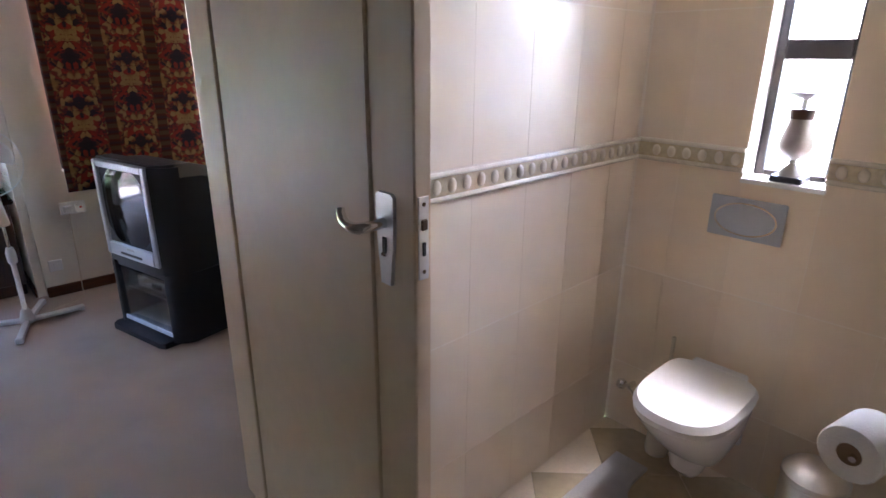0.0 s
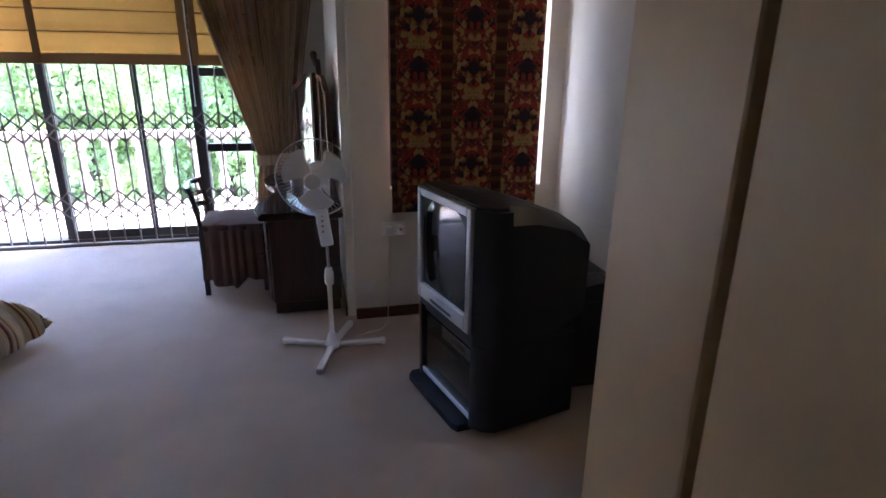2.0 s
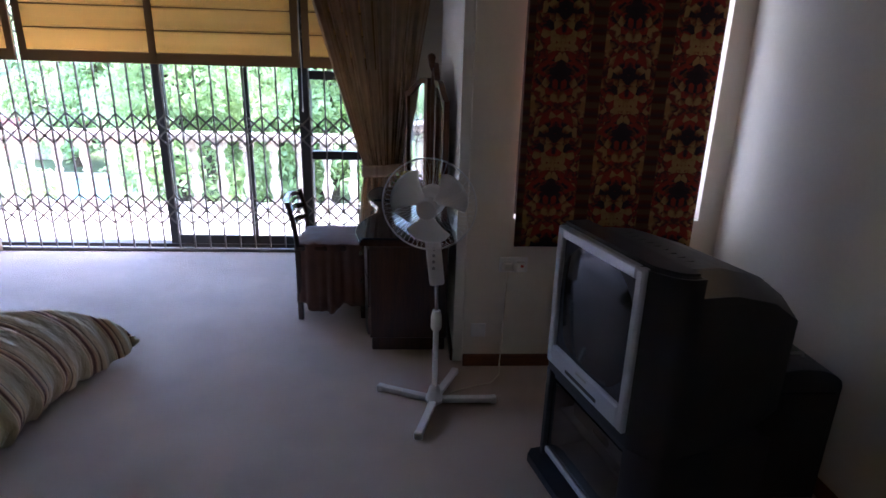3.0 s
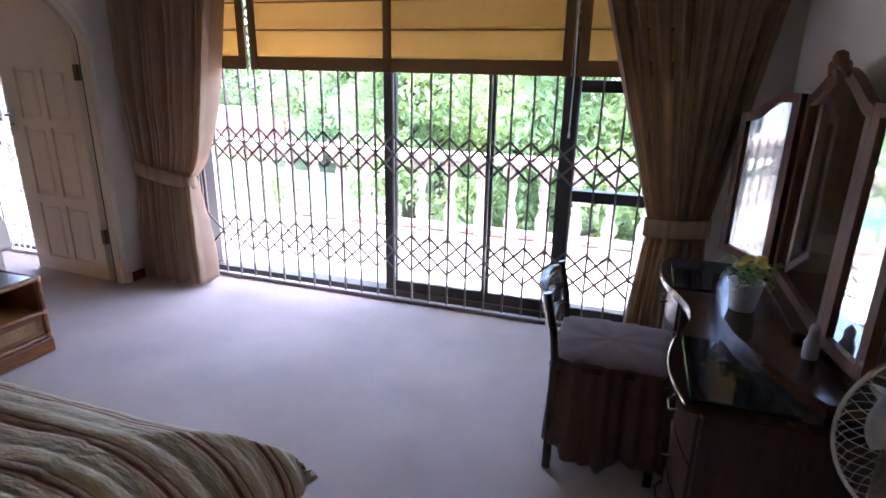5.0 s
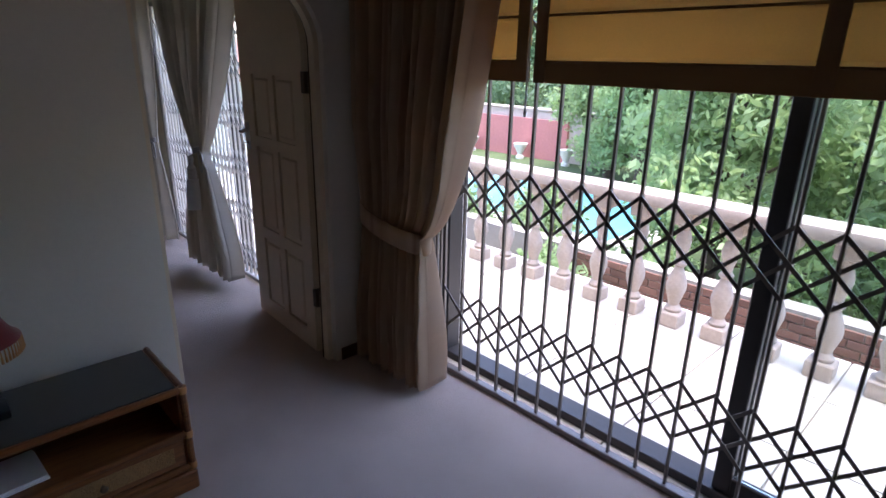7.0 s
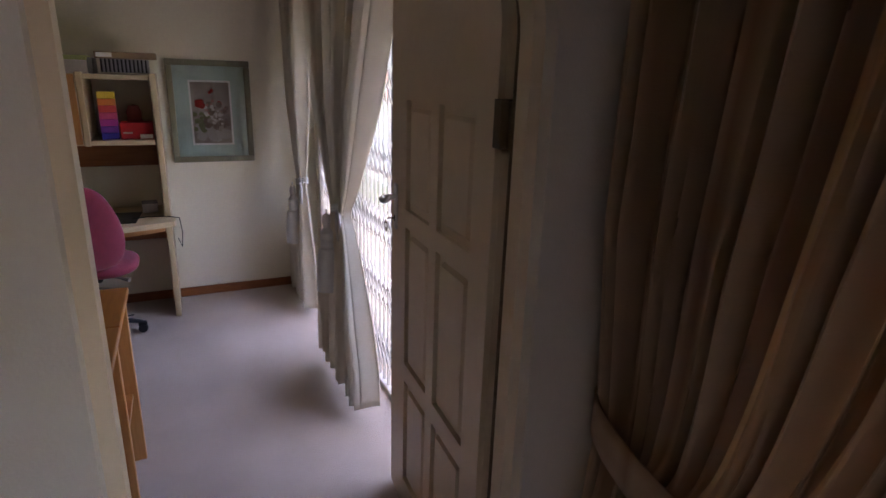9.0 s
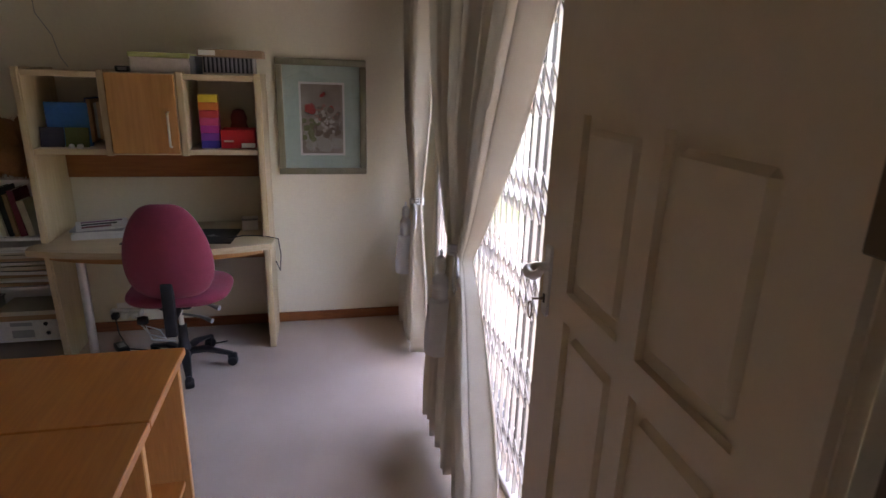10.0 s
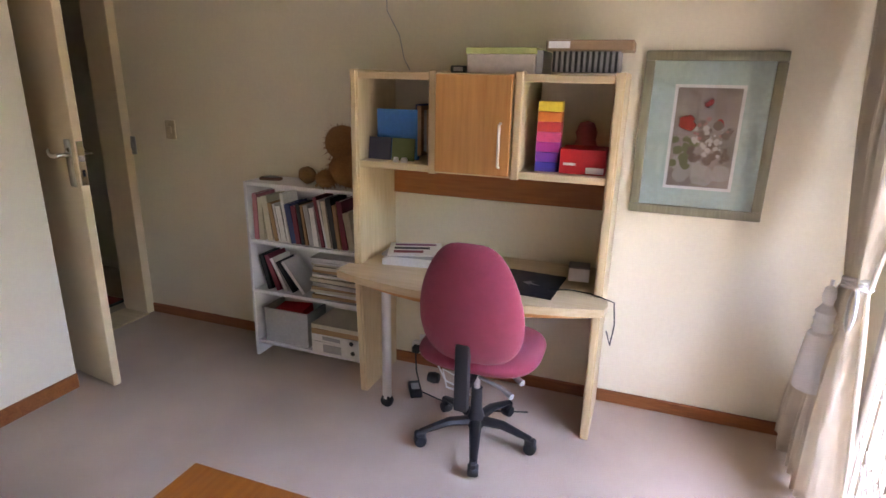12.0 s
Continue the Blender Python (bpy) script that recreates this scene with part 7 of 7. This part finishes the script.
for x in (-4.2, -1.9, 0.4, 2.3):
    part("flower_urn", lathe([(0.14, 0.0), (0.14, 0.08), (0.08, 0.14), (0.1, 0.2), (0.22, 0.42), (0.25, 0.52), (0.2, 0.52), (0, 0.44)], 16, m=pose(x, -0.4, 0)), "white_wall", gw)
gh = thing("garden_house", "pale rendered garden building with a tiled roof", "house", pose(-19, 13.5, -1.6))
part("wall", boxed(-2.5, 2.5, -2, 2, 0, 2.6), "white_wall", gh, smooth=0)
part("roof", prism([(-2.4, 2.55), (2.4, 2.55), (0, 3.8)], -3, 3, None, Matrix(((0, 0, 1, 0), (1, 0, 0, 0), (0, 1, 0, 0), (0, 0, 0, 1)))), "brick", gh, smooth=0)
for y in (-1.1, 0.9):
    w_ = part("window", boxed(2.48, 2.53, y - 0.45, y + 0.45, 0.9, 2.0, 0.01), "bronze", gh)
    part("pane", boxed(2.53, 2.535, y - 0.4, y + 0.4, 0.95, 1.95), "screen", w_, smooth=0)


def leaf_cloud(bm, centre, radius, n, size, rnd, squash=0.8):
    for _ in range(n):
        while True:
            p = Vector([rnd.uniform(-1, 1) for _ in range(3)])
            if 0.35 < p.length < 1:
                break
        p = Vector(centre) + Vector((p.x, p.y, p.z * squash)) * radius * (0.75 + 0.5 * noise.noise(p * 2.1 + Vector(centre)))
        a, b = Vector([rnd.uniform(-1, 1) for _ in range(3)]).normalized(), Vector([rnd.uniform(-1, 1) for _ in range(3)]).normalized()
        b = (b - a * a.dot(b)).normalized()
        s = size * rnd.uniform(0.6, 1.4)
        bm.faces.new([bm.verts.new(p + q) for q in (-a * s, b * s * 0.45, a * s, -b * s * 0.45)])


def tree(label, m, height, spread_, seed, mat, leaves=2600, size=0.13, low=0.12):
    rnd = random.Random(seed)
    t = thing("tree", label, "tree", m, "garden trees")
    bm = tube([(0, 0, -0.1), (0.05, 0.02, height * 0.25), (-0.03, 0.05, height * 0.5), (0.02, 0, height * 0.8)], [0.14, 0.11, 0.08, 0.03], 10)
    part("trunk", bm, "bark", t)
    centres = []
    for k in range(9):
        a, r, z = 2.4 * k + rnd.uniform(-0.3, 0.3), spread_ * rnd.uniform(0.3, 0.75), height * (low + (0.95 - low) * (k + 0.5) / 9)
        r *= 1.15 - 0.55 * z / height
        centres.append((r * math.cos(a), r * math.sin(a), z))
        part("limb", tube([(0, 0, z * 0.6), (r * 0.5 * math.cos(a), r * 0.5 * math.sin(a), z * 0.85), (r * math.cos(a), r * math.sin(a), z)], [0.05, 0.03, 0.012], 6), "bark", t)
    bm = bmesh.new()
    for c in centres + [(0, 0, height * 0.9), (0, 0, height * 0.5)]:
        leaf_cloud(bm, c, spread_ * rnd.uniform(0.42, 0.62), leaves // 11, size, rnd)
    tagged(part("crown", bm, mat, t, smooth=0), kind="stuff")
    return t


t1 = tree("bushy light green tree with a low crown", pose(-3.6, 13.2, -1.6), 4.6, 2.0, 1, "leaf", 15000, 0.075)
t2 = tree("dark green spreading tree behind the pool", pose(-11.5, 24.5, -1.6), 6.5, 2.8, 2, "leaf_dark", 9000, 0.13)
for x, y, r in ((-0.6, 12.8, 40), (2.2, 13.0, 130), (-4.4, 17.4, 200), (-2.0, 15.5, 90), (0.8, 16.2, 300), (4.6, 14.2, 20), (4.0, 17.5, 77), (-7.6, 18.6, 50), (-9.3, 20.0, 140)):
    copy_thing(t1, pose(x, y, -1.6, 0, 0, r))
for x, y, r in ((-16.5, 25, 40), (-6.8, 23.5, 130), (-2.5, 22, 200), (2.2, 22, 90), (6.5, 21, 300), (-22, 26, 20), (-27, 22, 77), (-31, 15, 11), (10, 22, 60), (-25, 30, 160), (-12, 31, 260), (-4, 29, 310), (4, 29, 15)):
    copy_thing(t2, pose(x, y, -1.6, 0, 0, r))
sh = tree("low flowering shrub below the balcony", pose(-5.8, 11.4, -1.5), 0.9, 0.8, 6, "leaf", 2200, 0.06, 0.2)
for x, y, r in ((-7.4, 11.8, 40), (-4.4, 10.2, 100), (-8.8, 12.6, 200), (-3.6, 11.4, 280), (0.6, 10.1, 20), (-6.6, 13.2, 150), (-9.6, 11.2, 15), (-11.4, 12.8, 250)):
    copy_thing(sh, pose(x, y, -1.5, 0, 0, r))
pm = thing("palm", "small palm tree with drooping fronds behind the red wall", "tree", pose(-13.2, 23.0, -1.6))
part("trunk", tube([(0, 0, 0), (0.05, 0, 1.2), (0, 0, 2.4)], [0.18, 0.15, 0.16], 10), "bark", pm)
for k in range(16):
    a = 2.4 * k
    up = 0.5 + 0.5 * (k % 4) / 3

    def fr(u, v, a=a, up=up):
        r = 1.5 * u
        z = 2.4 + up * r - 0.62 * r * r
        w = (v - 0.5) * 0.32 * math.sin(math.pi * min(1, u + 0.08)) * (1 if int(u * 22) % 2 else 0.55)
        return (r * math.cos(a) - w * math.sin(a), r * math.sin(a) + w * math.cos(a), z - abs(v - 0.5) * 0.15)
    part("frond", sheet(fr, 22, 2), "leaf_dark", pm, thick=0.004, smooth=0)
